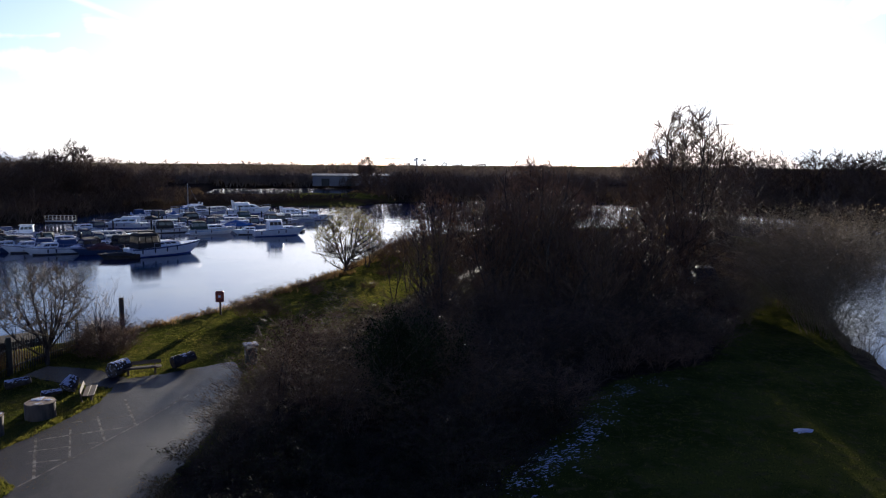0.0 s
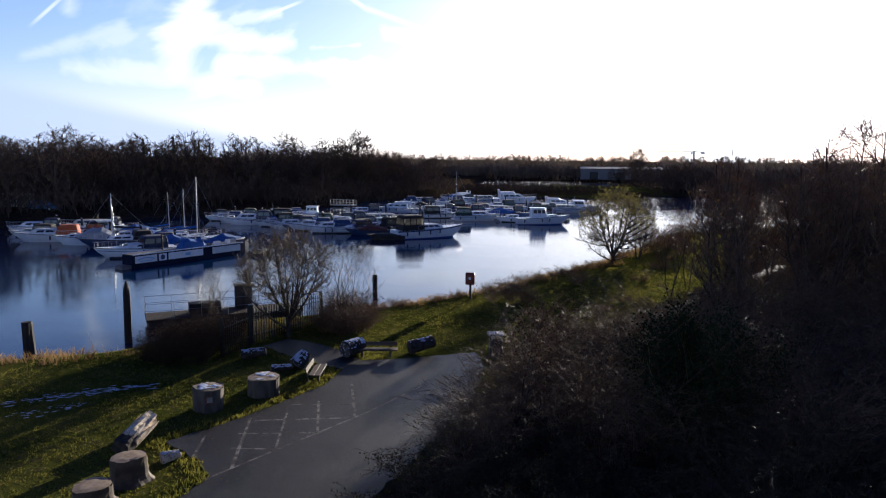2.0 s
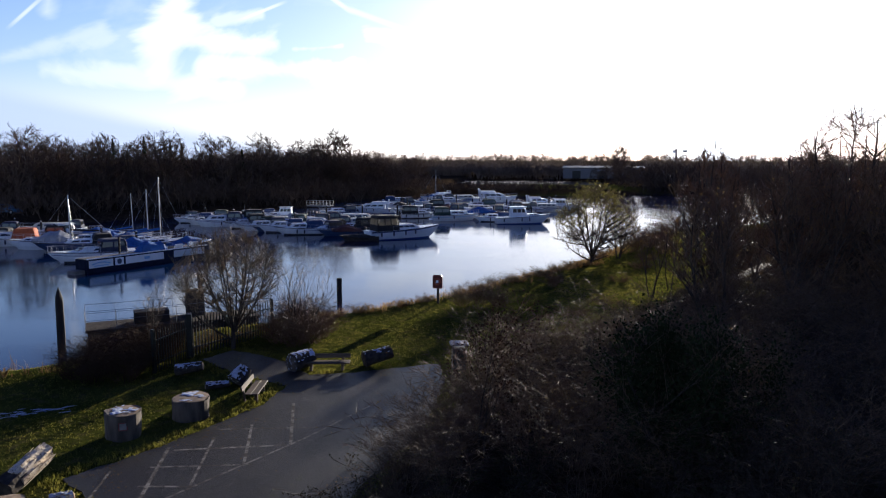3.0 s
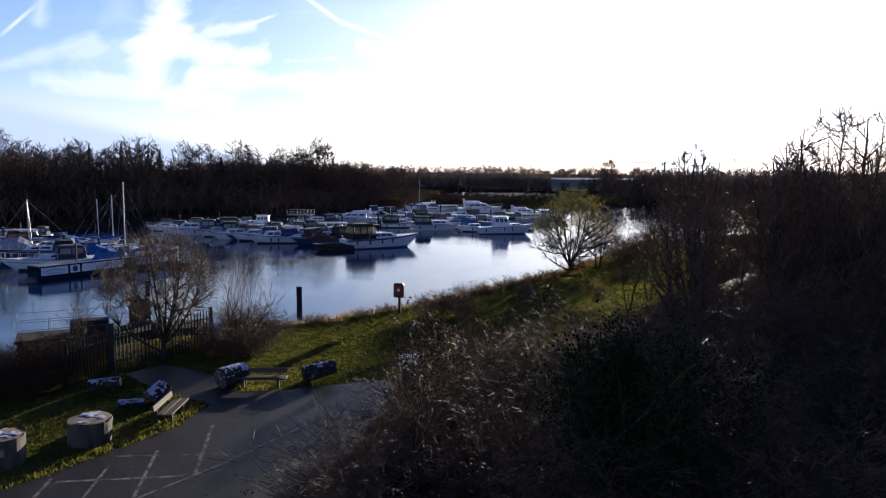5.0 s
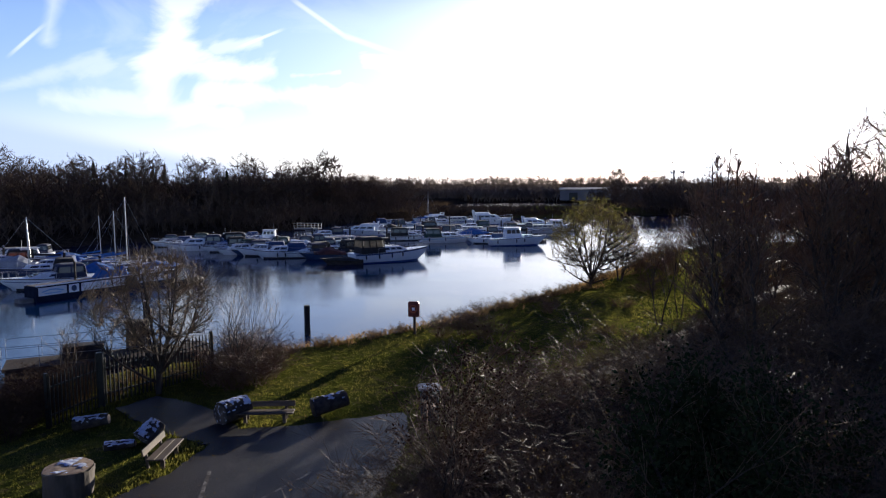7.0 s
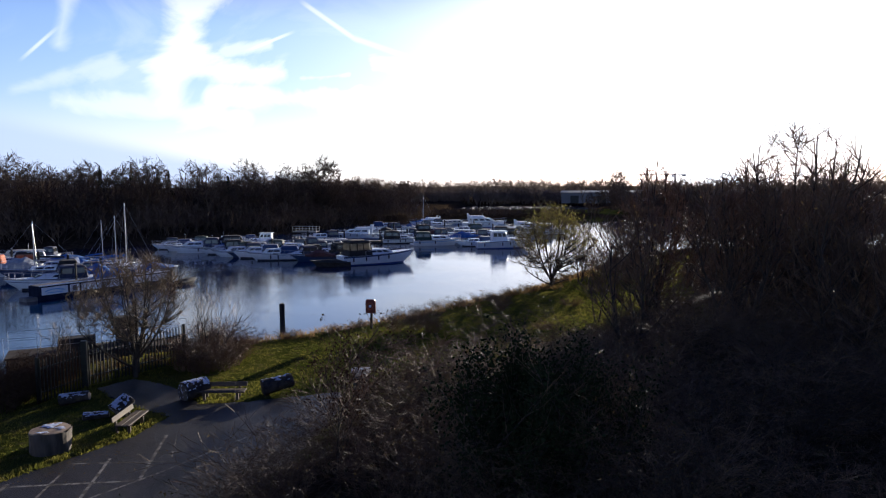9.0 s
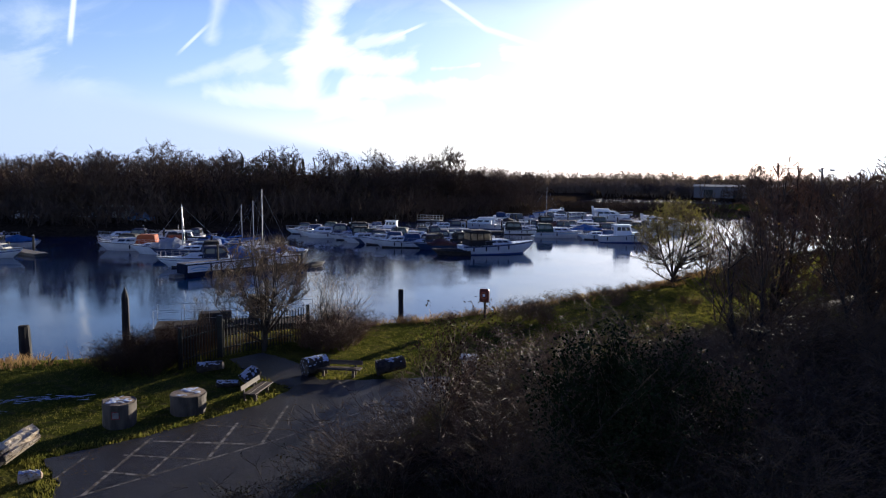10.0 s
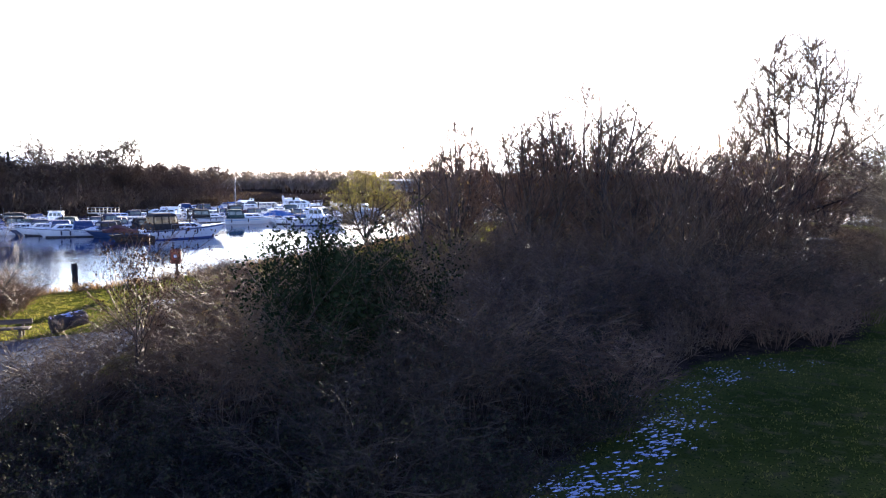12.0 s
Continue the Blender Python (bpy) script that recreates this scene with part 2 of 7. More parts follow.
CANVAS_MID = mat("dull_blue_canvas", (0.018, 0.045, 0.13), (0.03, 0.065, 0.17), 3, 0.85, fine=16, bump=0.3)
STEEL = mat("dark_green_steel", (0.010, 0.013, 0.012), (0.020, 0.024, 0.022), 5, 0.45, metal=0.3)
GALV = mat("galvanised_steel", (0.38, 0.39, 0.40), (0.28, 0.29, 0.30), 6, 0.4, metal=0.8)
PILE = mat("tarred_timber", (0.010, 0.009, 0.008), (0.026, 0.022, 0.018), 5, 0.8, fine=25, bump=0.6, stretch=(1, 1, 0.2))
BENCH_WOOD = mat("weathered_bench_wood", (0.055, 0.036, 0.021), (0.125, 0.086, 0.050), 3, 0.7, fine=30, bump=0.3, stretch=(0.15, 1, 1))
STUMP_SIDE = mat("grey_stripped_wood", (0.055, 0.046, 0.036), (0.125, 0.104, 0.082), 4, 0.85, fine=22, bump=0.5, stretch=(1, 1, 0.25))
STUMP_TOP = mat("sawn_wood_face", (0.24, 0.165, 0.10), (0.36, 0.27, 0.18), 6, 0.8, fine=30, bump=0.4)
LOG_PALE = mat("splintered_pale_wood", (0.52, 0.42, 0.29), (0.74, 0.63, 0.47), 3, 0.8, fine=18, bump=0.5, c3=(0.22, 0.16, 0.10))
LOG_BARK = mat("log_bark", (0.026, 0.021, 0.017), (0.066, 0.053, 0.040), 5, 0.95, fine=18, bump=0.7)
LOG_END = mat("snow_dusted_wood_end", (0.05, 0.042, 0.034), (0.13, 0.105, 0.08), 4, 0.9, fine=9, bump=0.6, c3=(0.52, 0.57, 0.66))
GEL = mat("white_gelcoat", (0.82, 0.85, 0.88), (0.73, 0.77, 0.81), 0.8, 0.28, bump=0.02, vary=0.16)
GEL_CREAM = mat("cream_gelcoat", (0.70, 0.66, 0.55), (0.60, 0.57, 0.48), 0.8, 0.3, bump=0.02, vary=0.08)
GEL_BLUE = mat("navy_gelcoat", (0.02, 0.045, 0.12), (0.035, 0.065, 0.15), 0.8, 0.3, bump=0.02)
ANTIFOUL = mat("dark_antifouling", (0.02, 0.022, 0.028), (0.05, 0.05, 0.05), 2, 0.7)
STRIPE = mat("blue_stripe_paint", (0.02, 0.05, 0.20), (0.03, 0.07, 0.24), 2, 0.35, bump=0)
BAND_BLUE = mat("pale_blue_band_paint", (0.20, 0.42, 0.68), (0.26, 0.48, 0.72), 2, 0.4, bump=0)
GLASS = mat("tinted_window_glass", (0.018, 0.022, 0.028), (0.03, 0.034, 0.04), 1, 0.12, bump=0, spec=0.8)
CLEAR = mat("clear_vinyl_panel", (0.24, 0.24, 0.24), (0.34, 0.34, 0.34), 3, 0.15, bump=0.05, thin=0.75)
_t = CLEAR.node_tree
_mx, _tr = N(_t, "ShaderNodeMixShader"), N(_t, "ShaderNodeBsdfTransparent")
_tr.inputs["Color"].default_value = (0.92, 0.90, 0.84, 1)
_mx.inputs[0].default_value = 0.35
L(_t, _t.nodes["Material Output"].inputs["Surface"].links[0].from_socket, _mx.inputs[1])
L(_t, _tr.outputs[0], _mx.inputs[2])
L(_t, _mx.outputs[0], _t.nodes["Material Output"].inputs["Surface"])
CANVAS_NAVY = mat("navy_canvas", (0.018, 0.026, 0.06), (0.035, 0.045, 0.085), 3, 0.85, fine=20, bump=0.3)
CANVAS_BLUE = mat("blue_canvas", (0.015, 0.085, 0.28), (0.03, 0.13, 0.38), 3, 0.8, fine=14, bump=0.4)
CANVAS_BLACK = mat("black_canvas", (0.014, 0.013, 0.013), (0.03, 0.028, 0.026), 3, 0.85, fine=20, bump=0.3)
CANVAS_GREEN = mat("dark_green_canvas", (0.012, 0.034, 0.030), (0.022, 0.052, 0.045), 3, 0.85, fine=18, bump=0.3)
CANVAS_GREY = mat("grey_canvas", (0.32, 0.34, 0.36), (0.44, 0.46, 0.48), 3, 0.8, fine=14, bump=0.4)
CANVAS_RED = mat("orange_canvas", (0.30, 0.065, 0.022), (0.42, 0.105, 0.035), 3, 0.8, fine=14, bump=0.3)
CANVAS_MAROON = mat("maroon_canvas", (0.06, 0.022, 0.018), (0.10, 0.034, 0.026), 3, 0.8, fine=14, bump=0.3)
RUBBER = mat("black_rubber", (0.015, 0.015, 0.016), (0.03, 0.03, 0.032), 5, 0.6)
ALU = mat("aluminium_mast", (0.55, 0.55, 0.56), (0.45, 0.45, 0.46), 3, 0.35, metal=0.7, bump=0)
DECKWOOD = mat("grey_deck_boards", (0.16, 0.145, 0.125), (0.26, 0.24, 0.21), 2, 0.8, fine=16, bump=0.4)
RED_PLASTIC = mat("red_plastic", (0.13, 0.022, 0.018), (0.19, 0.030, 0.025), 4, 0.45, bump=0.05)
ORANGE = mat("orange_ring_foam", (0.34, 0.07, 0.03), (0.42, 0.10, 0.04), 4, 0.6)
BIN_DARK = mat("dark_bin_plastic", (0.025, 0.03, 0.026), (0.045, 0.05, 0.045), 4, 0.55)
BIN_LID = mat("pale_bin_lid", (0.17, 0.165, 0.155), (0.26, 0.25, 0.235), 4, 0.6)
CONCRETE = mat("weathered_concrete", (0.30, 0.295, 0.285), (0.42, 0.41, 0.39), 0.2, 0.85, fine=6, bump=0.4)
SHEET = mat("grey_sheet_cladding", (0.17, 0.165, 0.165), (0.23, 0.225, 0.22), 0.1, 0.6)
CAR_WHITE = mat("white_car_paint", (0.70, 0.71, 0.72), (0.64, 0.65, 0.66), 1, 0.25, bump=0, coat=0.5)
CAR_BLUE = mat("blue_car_paint", (0.08, 0.16, 0.30), (0.10, 0.19, 0.34), 1, 0.25, bump=0, coat=0.5)
BLACK_TRIM = mat("black_trim", (0.02, 0.02, 0.02), (0.03, 0.03, 0.03), 2, 0.6)


def water_material():
    m = bpy.data.materials.new("still_water")
    m.use_nodes = True
    t = m.node_tree
    p = t.nodes["Principled BSDF"]
    p.inputs["Base Color"].default_value = (0.004, 0.022, 0.078, 1)
    p.inputs["Roughness"].default_value = 0.035
    p.inputs["IOR"].default_value = 1.333
    co = N(t, "ShaderNodeTexCoord")
    hs = []
    for sc, st in ((4.6, (1.0, 1.5, 1)), (0.12, (1, 1.4, 1)), (13.0, (1, 1.4, 1))):
        mp = N(t, "ShaderNodeMapping")
        mp.inputs["Scale"].default_value = st
        L(t, co.outputs["Object"], mp.inputs[0])
        n = N(t, "ShaderNodeTexNoise")
        n.inputs["Scale"].default_value, n.inputs["Detail"].default_value = sc, 3
        L(t, mp.outputs[0], n.inputs["Vector"])
        hs.append(n.outputs[0])
    calm = ramp(t, hs[1], 0.38, 0.62)
    h = M(t, "ADD", M(t, "MULTIPLY", hs[0], 1.0), M(t, "MULTIPLY", hs[2], 0.34))
    h = M(t, "MULTIPLY", h, M(t, "ADD", 0.35, calm))
    b = N(t, "ShaderNodeBump")
    b.inputs["Strength"].default_value, b.inputs["Distance"].default_value = 0.24, 0.018
    L(t, h, b.inputs["Height"])
    L(t, b.outputs[0], p.inputs["Normal"])
    return m


WATER = water_material()


def ground_material():
    """Grass with thin and mossy patches, leaf litter under the scrub, dead reeds and mud on the banks."""
    m = bpy.data.materials.new("ground_cover")
    m.use_nodes = True
    t = m.node_tree
    p = t.nodes["Principled BSDF"]
    co = N(t, "ShaderNodeTexCoord")

    def noise_at(sc, de=5):
        n = N(t, "ShaderNodeTexNoise")
        n.inputs["Scale"].default_value, n.inputs["Detail"].default_value = sc, de
        L(t, co.outputs["Object"], n.inputs["Vector"])
        return n.outputs[0]
    a, b, c = noise_at(0.25), noise_at(2.2), noise_at(18.0, 3)
    grass = mixc(t, ramp(t, a, 0.38, 0.62), (0.052, 0.062, 0.012), (0.098, 0.100, 0.021))
    grass = mixc(t, ramp(t, b, 0.50, 0.72), grass, (0.105, 0.092, 0.034))
    grass = mixc(t, ramp(t, c, 0.55, 0.70), grass, (0.020, 0.030, 0.007))
    litter = mixc(t, ramp(t, b, 0.35, 0.65), (0.026, 0.019, 0.013), (0.058, 0.041, 0.026))
    litter = mixc(t, ramp(t, c, 0.56, 0.66), litter, (0.095, 0.066, 0.038))
    mud = mixc(t, ramp(t, b, 0.35, 0.65), (0.085, 0.060, 0.032), (0.15, 0.108, 0.058))
    at = N(t, "ShaderNodeAttribute", attribute_name="cover")
    sp = N(t, "ShaderNodeSeparateColor")
    L(t, at.outputs["Color"], sp.inputs[0])
    jit = M(t, "MULTIPLY", M(t, "SUBTRACT", b, 0.5), 0.9)
    k = mixc(t, ramp(t, M(t, "ADD", sp.outputs[0], jit), 0.35, 0.65), grass, litter)
    k = mixc(t, ramp(t, M(t, "ADD", sp.outputs[1], jit), 0.35, 0.65), k, mud)
    L(t, k, p.inputs["Base Color"])
    p.inputs["Roughness"].default_value = 0.95
    p.inputs["Specular IOR Level"].default_value = 0.0
    bu = N(t, "ShaderNodeBump")
    bu.inputs["Strength"].default_value, bu.inputs["Distance"].default_value = 1.0, 0.14
    L(t, M(t, "ADD", M(t, "MULTIPLY", b, 0.8), M(t, "MULTIPLY", c, 0.5)), bu.inputs["Height"])
    L(t, bu.outputs[0], p.inputs["Normal"])
    return m


GROUND = ground_material()

# ---------------- mesh helpers ----------------


def link(name, me, material, parent=None, label="", smooth=False):
    if material and not me.materials:
        me.materials.append(material)
    if smooth:
        me.polygons.foreach_set("use_smooth", [True] * len(me.polygons))
    ob = new(name, me)
    if parent:
        ob.parent = parent
    if label:
        ob["label"] = label
    return ob


def part(name, bm, material, parent, label="", smooth=False):
    me = bpy.data.meshes.new(name)
    bmesh.ops.recalc_face_normals(bm, faces=bm.faces)
    bm.to_mesh(me)
    bm.free()
    return link(name, me, material, parent, label, smooth)


def np_mesh(name, verts, faces):
    """A mesh from arrays; every face has the same number of corners."""
    verts, faces = np.asarray(verts, np.float32), np.asarray(faces, np.int32)
    me = bpy.data.meshes.new(name)
    n, k = faces.shape
    me.vertices.add(len(verts))
    me.vertices.foreach_set("co", verts.ravel())
    me.loops.add(n * k)
    me.loops.foreach_set("vertex_index", faces.ravel())
    me.polygons.add(n)
    me.polygons.foreach_set("loop_start", np.arange(0, n * k, k, dtype=np.int32))
    me.polygons.foreach_set("loop_total", np.full(n, k, np.int32))
    me.update(calc_edges=True)
    return me


def tubes(segs, sides=3):
    """Tapered prisms along segments, given as rows of x0 y0 z0 x1 y1 z1 r0 r1."""
    s = np.asarray(segs, float)
    a, b, r0, r1 = s[:, 0:3], s[:, 3:6], s[:, 6], s[:, 7]
    d = b - a
    d /= np.linalg.norm(d, axis=1)[:, None] + 1e-9
    up = np.where(np.abs(d[:, 2:3]) > 0.9, np.array([[1.0, 0, 0]]), np.array([[0, 0, 1.0]]))
    u = np.cross(d, up)
    u /= np.linalg.norm(u, axis=1)[:, None] + 1e-9
    v = np.cross(d, u)
    an = np.arange(sides) * 2 * np.pi / sides
    ring = np.cos(an)[None, :, None] * u[:, None, :] + np.sin(an)[None, :, None] * v[:, None, :]
    va = a[:, None, :] + ring * r0[:, None, None]
    vb = b[:, None, :] + ring * r1[:, None, None]
    verts = np.concatenate([va, vb], 1).reshape(-1, 3)
    base = (np.arange(len(s)) * 2 * sides)[:, None, None]
    i = np.arange(sides)
    j = (i + 1) % sides
    quad = np.stack([i, j, j + sides, i + sides], 1)[None]
    return verts, (base + quad).reshape(-1, 4)


def leaf_quads(points, size, rng):
    """Small leaves, each a bent pair of sides, at the points."""
    p = np.asarray(points, float)
    n = len(p)
    u = rng.normal(size=(n, 3))
    u /= np.linalg.norm(u, axis=1)[:, None]
    w = rng.normal(size=(n, 3))
    v = np.cross(u, w)
    v /= np.linalg.norm(v, axis=1)[:, None] + 1e-9
    s = size * rng.uniform(0.6, 1.3, (n, 1))
    verts = np.stack([p - u * s, p + v * s * 0.55, p + u * s, p - v * s * 0.55], 1).reshape(-1, 3)
    return verts, np.arange(4 * n).reshape(n, 4)


def box(bm, x0, x1, y0, y1, z0, z1, bevel=0.0):
    vs = [bm.verts.new(p) for p in ((x0, y0, z0), (x1, y0, z0), (x1, y1, z0), (x0, y1, z0), (x0, y0, z1), (x1, y0, z1), (x1, y1, z1), (x0, y1, z1))]
    fs = [bm.faces.new([vs[i] for i in f]) for f in ((3, 2, 1, 0), (4, 5, 6, 7), (0, 1, 5, 4), (1, 2, 6, 5), (2, 3, 7, 6), (3, 0, 4, 7))]
    if bevel:
        es = list({e for f in fs for e in f.edges})
        bmesh.ops.bevel(bm, geom=es, offset=bevel, segments=1, affect="EDGES")
    return bm


def boxed(x0, x1, y0, y1, z0, z1, bevel=0.0):
    return box(bmesh.new(), x0, x1, y0, y1, z0, z1, bevel)


def tube_bm(pts, r, sides=6):
    """One bent tube through the points."""
    p = [Vector(q) for q in pts]
    rings = []
    for i in range(len(p)):
        d = (p[min(i + 1, len(p) - 1)] - p[max(i - 1, 0)]).normalized()
        u = d.cross(Vector((1, 0, 0)) if abs(d.z) > 0.9 else Vector((0, 0, 1))).normalized()
        v = d.cross(u)
        rings.append([p[i] + (u * math.cos(a) + v * math.sin(a)) * r for a in np.arange(sides) * 2 * math.pi / sides])
    return loft(rings)


def loft(sections, cap=True):
    """A skin over sections, each a list of points of the same count."""
    bm = bmesh.new()
    rows = [[bm.verts.new(p) for p in s] for s in sections]
    n = len(rows[0])
    for a, b in zip(rows[:-1], rows[1:]):
        for i in range(n):
            j = (i + 1) % n
            q = [a[i], a[j], b[j], b[i]]
            bm.faces.new(q)
    if cap:
        bm.faces.new(rows[0])
        bm.faces.new(rows[-1][::-1])
    return bm


def empty(name, label="", category="", group="", at=None):
    ob = new(name)
    ob.empty_display_size = 0.2
    tagged(ob, label, category, group)
    if at is not None:
        ob.matrix_basis = at
    return ob


# ---------------- the lie of the land ----------------
NEAR = [(-400, -60), (-60, 18), (-35, 29.5), (-21, 36.6), (-17, 39.0), (-14.5, 43.5), (-11.5, 47.5), (-7.2, 50.0), (-4.2, 52.5), (-1.9, 55.5), (0.6, 60),
        (4.2, 66), (8.2, 74), (12, 83), (16.5, 95), (24, 106), (40, 114), (60, 112), (74, 98), (68, 80), (57.6, 63), (44.6, 49.5), (37.5, 38), (32, 29), (25, 14), (10, -60), (-100, -150), (-400, -150)]
FAR = [(-3000, 30), (-400, 60), (-110, 90), (-74, 95), (-66, 99), (-60, 112), (-46, 133), (-40, 150), (-31, 185), (-14, 203), (10, 200), (37, 212), (70, 214), (104, 202), (112, 150), (114, 113), (136, 80), (220, -30),
       (500, -160), (3000, -300), (3000, 4000), (-3000, 4000)]
LAKE_1 = [(-17, 262), (10, 259), (27, 264), (36, 290), (41, 332), (34, 347), (-22, 342), (-24, 310)]
LAKE_2 = [(52, 240), (84, 242), (98, 262), (84, 292), (58, 284)]


def inside_distance(poly, x, y):
    """Signed distance to the polygon's edge, positive inside."""
    best = np.full(x.shape, 1e9)
    ins = np.zeros(x.shape, bool)
    for (ax, ay), (bx, by) in zip(poly, poly[1:] + poly[:1]):
        ex, ey = bx - ax, by - ay
        k = np.clip(((x - ax) * ex + (y - ay) * ey) / (ex * ex + ey * ey), 0, 1)
        best = np.minimum(best, np.hypot(x - ax - k * ex, y - ay - k * ey))
        hit = ((ay > y) != (by > y)) & (x < (bx - ax) * (y - ay) / (by - ay + 1e-12) + ax)
        ins ^= hit
    return np.where(ins, best, -best)


def shore(x, y):
    d = np.maximum(inside_distance(NEAR, x, y), inside_distance(FAR, x, y))
    for lake in (LAKE_1, LAKE_2):
        d = np.minimum(d, -inside_distance(lake, x, y))
    return d


def wave(x, y, f, s):
    return np.sin(x * f + s) * np.cos(y * f * 1.13 + 2.1 * s) + 0.5 * np.sin(x * f * 2.3 - y * f * 1.9 + s)


def height(x, y):
    x, y = np.asarray(x, float), np.asarray(y, float)
    d = shore(x, y) + 0.35 * wave(x, y, 0.9, 1.3)
    k = np.clip((d + 3.5) / 6.5, 0, 1)
    h = -3.0 + 3.0 * (k * k * (3 - 2 * k)) * 1.0
    bump = 0.05 * wave(x, y, 0.55, 0.4) + 0.12 * wave(x, y, 0.13, 2.0)
    flat_road = np.clip(np.hypot((x + 2.5) / 7.0, (y - 32) / 11.0) - 0.7, 0, 1)
    # gentle rises behind the far lake and behind the marina wood
    far = np.clip((y - 362) / 50, 0, 1) * 2.5 + np.clip((-58 - x) / 18, 0, 1) * np.clip((y - 125) / 25, 0, 1) * 2.0
    return h + bump * np.clip(d / 3, 0, 1) * flat_road + far


def ground_z(x, y):
    return float(height(np.array([x]), np.array([y]))[0])


def graded(lo, hi, step, far_lo, far_hi, growth=1.18):
    mid = list(np.arange(lo, hi + 1e-6, step))
    a, s, v = [], step, lo
    while v > far_lo:
        s *= growth
        v -= s
        a.append(v)
    b, s, v = [], step, hi
    while v < far_hi:
        s *= growth
        v += s
        b.append(v)
    return np.array(a[::-1] + mid + b)


THICKET = [(-2.7, 20.5), (-1.8, 24), (-0.1, 27.5), (0.9, 31), (1.6, 34.5), (2.5, 38), (4.8, 41), (8.0, 43.2), (12.5, 47.5), (18.5, 56.5), (20, 78), (26, 98), (42, 108), (58, 106), (68, 95), (60, 78), (47.5, 61), (38, 50), (30.0, 41), (24.5, 34.2), (20.7, 33.0), (17.8, 32.2), (15.6, 30.4), (13.8, 27.8), (11.8, 25.8), (9.8, 24.0), (8.4, 21.0)]


def build_ground():
    xs, ys = graded(-30, 48, 0.6, -1800, 1800), graded(16, 118, 0.75, -500, 3600)
    X, Y = np.meshgrid(xs, ys)
    Z = height(X, Y)
    nx, ny = len(xs), len(ys)
    verts = np.stack([X, Y, Z], -1).reshape(-1, 3)
    i = (np.arange(ny - 1)[:, None] * nx + np.arange(nx - 1)[None]).ravel()
    me = np_mesh("ground", verts, np.stack([i, i + 1, i + nx + 1, i + nx], 1))
    d = shore(X, Y)
    litter = np.clip(inside_distance(THICKET, X, Y) / 1.6 + 0.5, 0, 1)
    far_wood = np.clip((inside_distance(FAR, X, Y) + 4) / 3, 0, 1) * (Y < 1500)
    meadow = np.exp(-(((X - 20) / 16) ** 2 + ((Y - 235) / 18) ** 2) * 0.9)
    litter = np.maximum(litter, far_wood * (1 - np.clip(meadow * 1.6, 0, 1)))
    mud = np.clip(1.25 - np.abs(d - 0.7) / 1.5, 0, 1) * (inside_distance(NEAR, X, Y) > -3)
    col = np.stack([litter, mud, 0 * mud, 0 * mud + 1], -1).reshape(-1, 4).astype(np.float32)
    at = me.attributes.new("cover", "FLOAT_COLOR", "POINT")
    at.data.foreach_set("color", col.ravel())
    ob = link("ground", me, GROUND, smooth=True)
    tagged(ob, "winter grass and leaf litter with muddy river banks", "ground", kind="structure")


build_ground()


def build_water():
    xs, ys = np.linspace(-2500, 2500, 41), np.linspace(-400, 1400, 31)
    X, Y = np.meshgrid(xs, ys)
    verts = np.stack([X, Y, 0 * X + W], -1).reshape(-1, 3)
    i = (np.arange(30)[:, None] * 41 + np.arange(40)[None]).ravel()
    me = np_mesh("water", verts, np.stack([i, i + 1, i + 42, i + 41], 1))
    ob = link("water", me, WATER)
    tagged(ob, "calm dark marina and river water mirroring the sky", "water", kind="structure")


build_water()


def slab(name, outline, z, material, label, category, kind="structure", parent=None, thick=0.05):
    """A thin sheet with an outline on the flat, its rim running down into the ground."""
    bm = bmesh.new()
    up = [bm.verts.new((x, y, z)) for x, y in outline]
    dn = [bm.verts.new((x, y, z - thick)) for x, y in outline]
    bm.faces.new(up)
    for i in range(len(up)):
        j = (i + 1) % len(up)
        bm.faces.new([up[i], dn[i], dn[j], up[j]])
    bmesh.ops.triangulate(bm, faces=[f for f in bm.faces if len(f.verts) > 4])
    ob = part(name, bm, material, parent)
    if not parent:
        tagged(ob, label, category, kind=kind)
    return ob


def rough_outline(pts, step=0.35, amp=0.07, seed=1):
    rng = random.Random(seed)
    out = []
    for (ax, ay), (bx, by) in zip(pts, pts[1:] + pts[:1]):
        n = max(1, int(math.hypot(bx - ax, by - ay) / step))
        for i in range(n):
            out.append((ax + (bx - ax) * i / n + rng.uniform(-amp, amp), ay + (by - ay) * i / n + rng.uniform(-amp, amp)))
    return out


ROAD = [(-6.6, 14), (-5.9, 22), (-5.3, 26.3), (-6.1, 27.2), (-7.6, 28.2), (-6.9, 29.4), (-6.2, 30.5), (-5.7, 31.6), (-5.2, 32.7), (-4.6, 34.1), (-4.4, 36.2), (-6.6, 37.3), (-8.9, 39.1), (-8.2, 40.6), (-6.0, 39.6), (-4.0, 37.6), (-2.8, 37.9), (0.6, 39.6), (1.1, 37), (0.9, 33),
        (0.3, 30), (-0.7, 26.2), (-1.5, 22), (-2.2, 14)]
slab("road", rough_outline(ROAD), 0.03, TARMAC, "worn grey tarmac parking area with faded bay lines", "road")
TRACK = [(5.6, 42.6), (7.6, 43.8), (10.2, 47.6), (13.2, 52.8), (17.4, 59.6), (24, 70), (22.2, 71.2), (15.6, 60.8), (11.4, 54), (8.6, 49.2), (6.0, 45.2)]


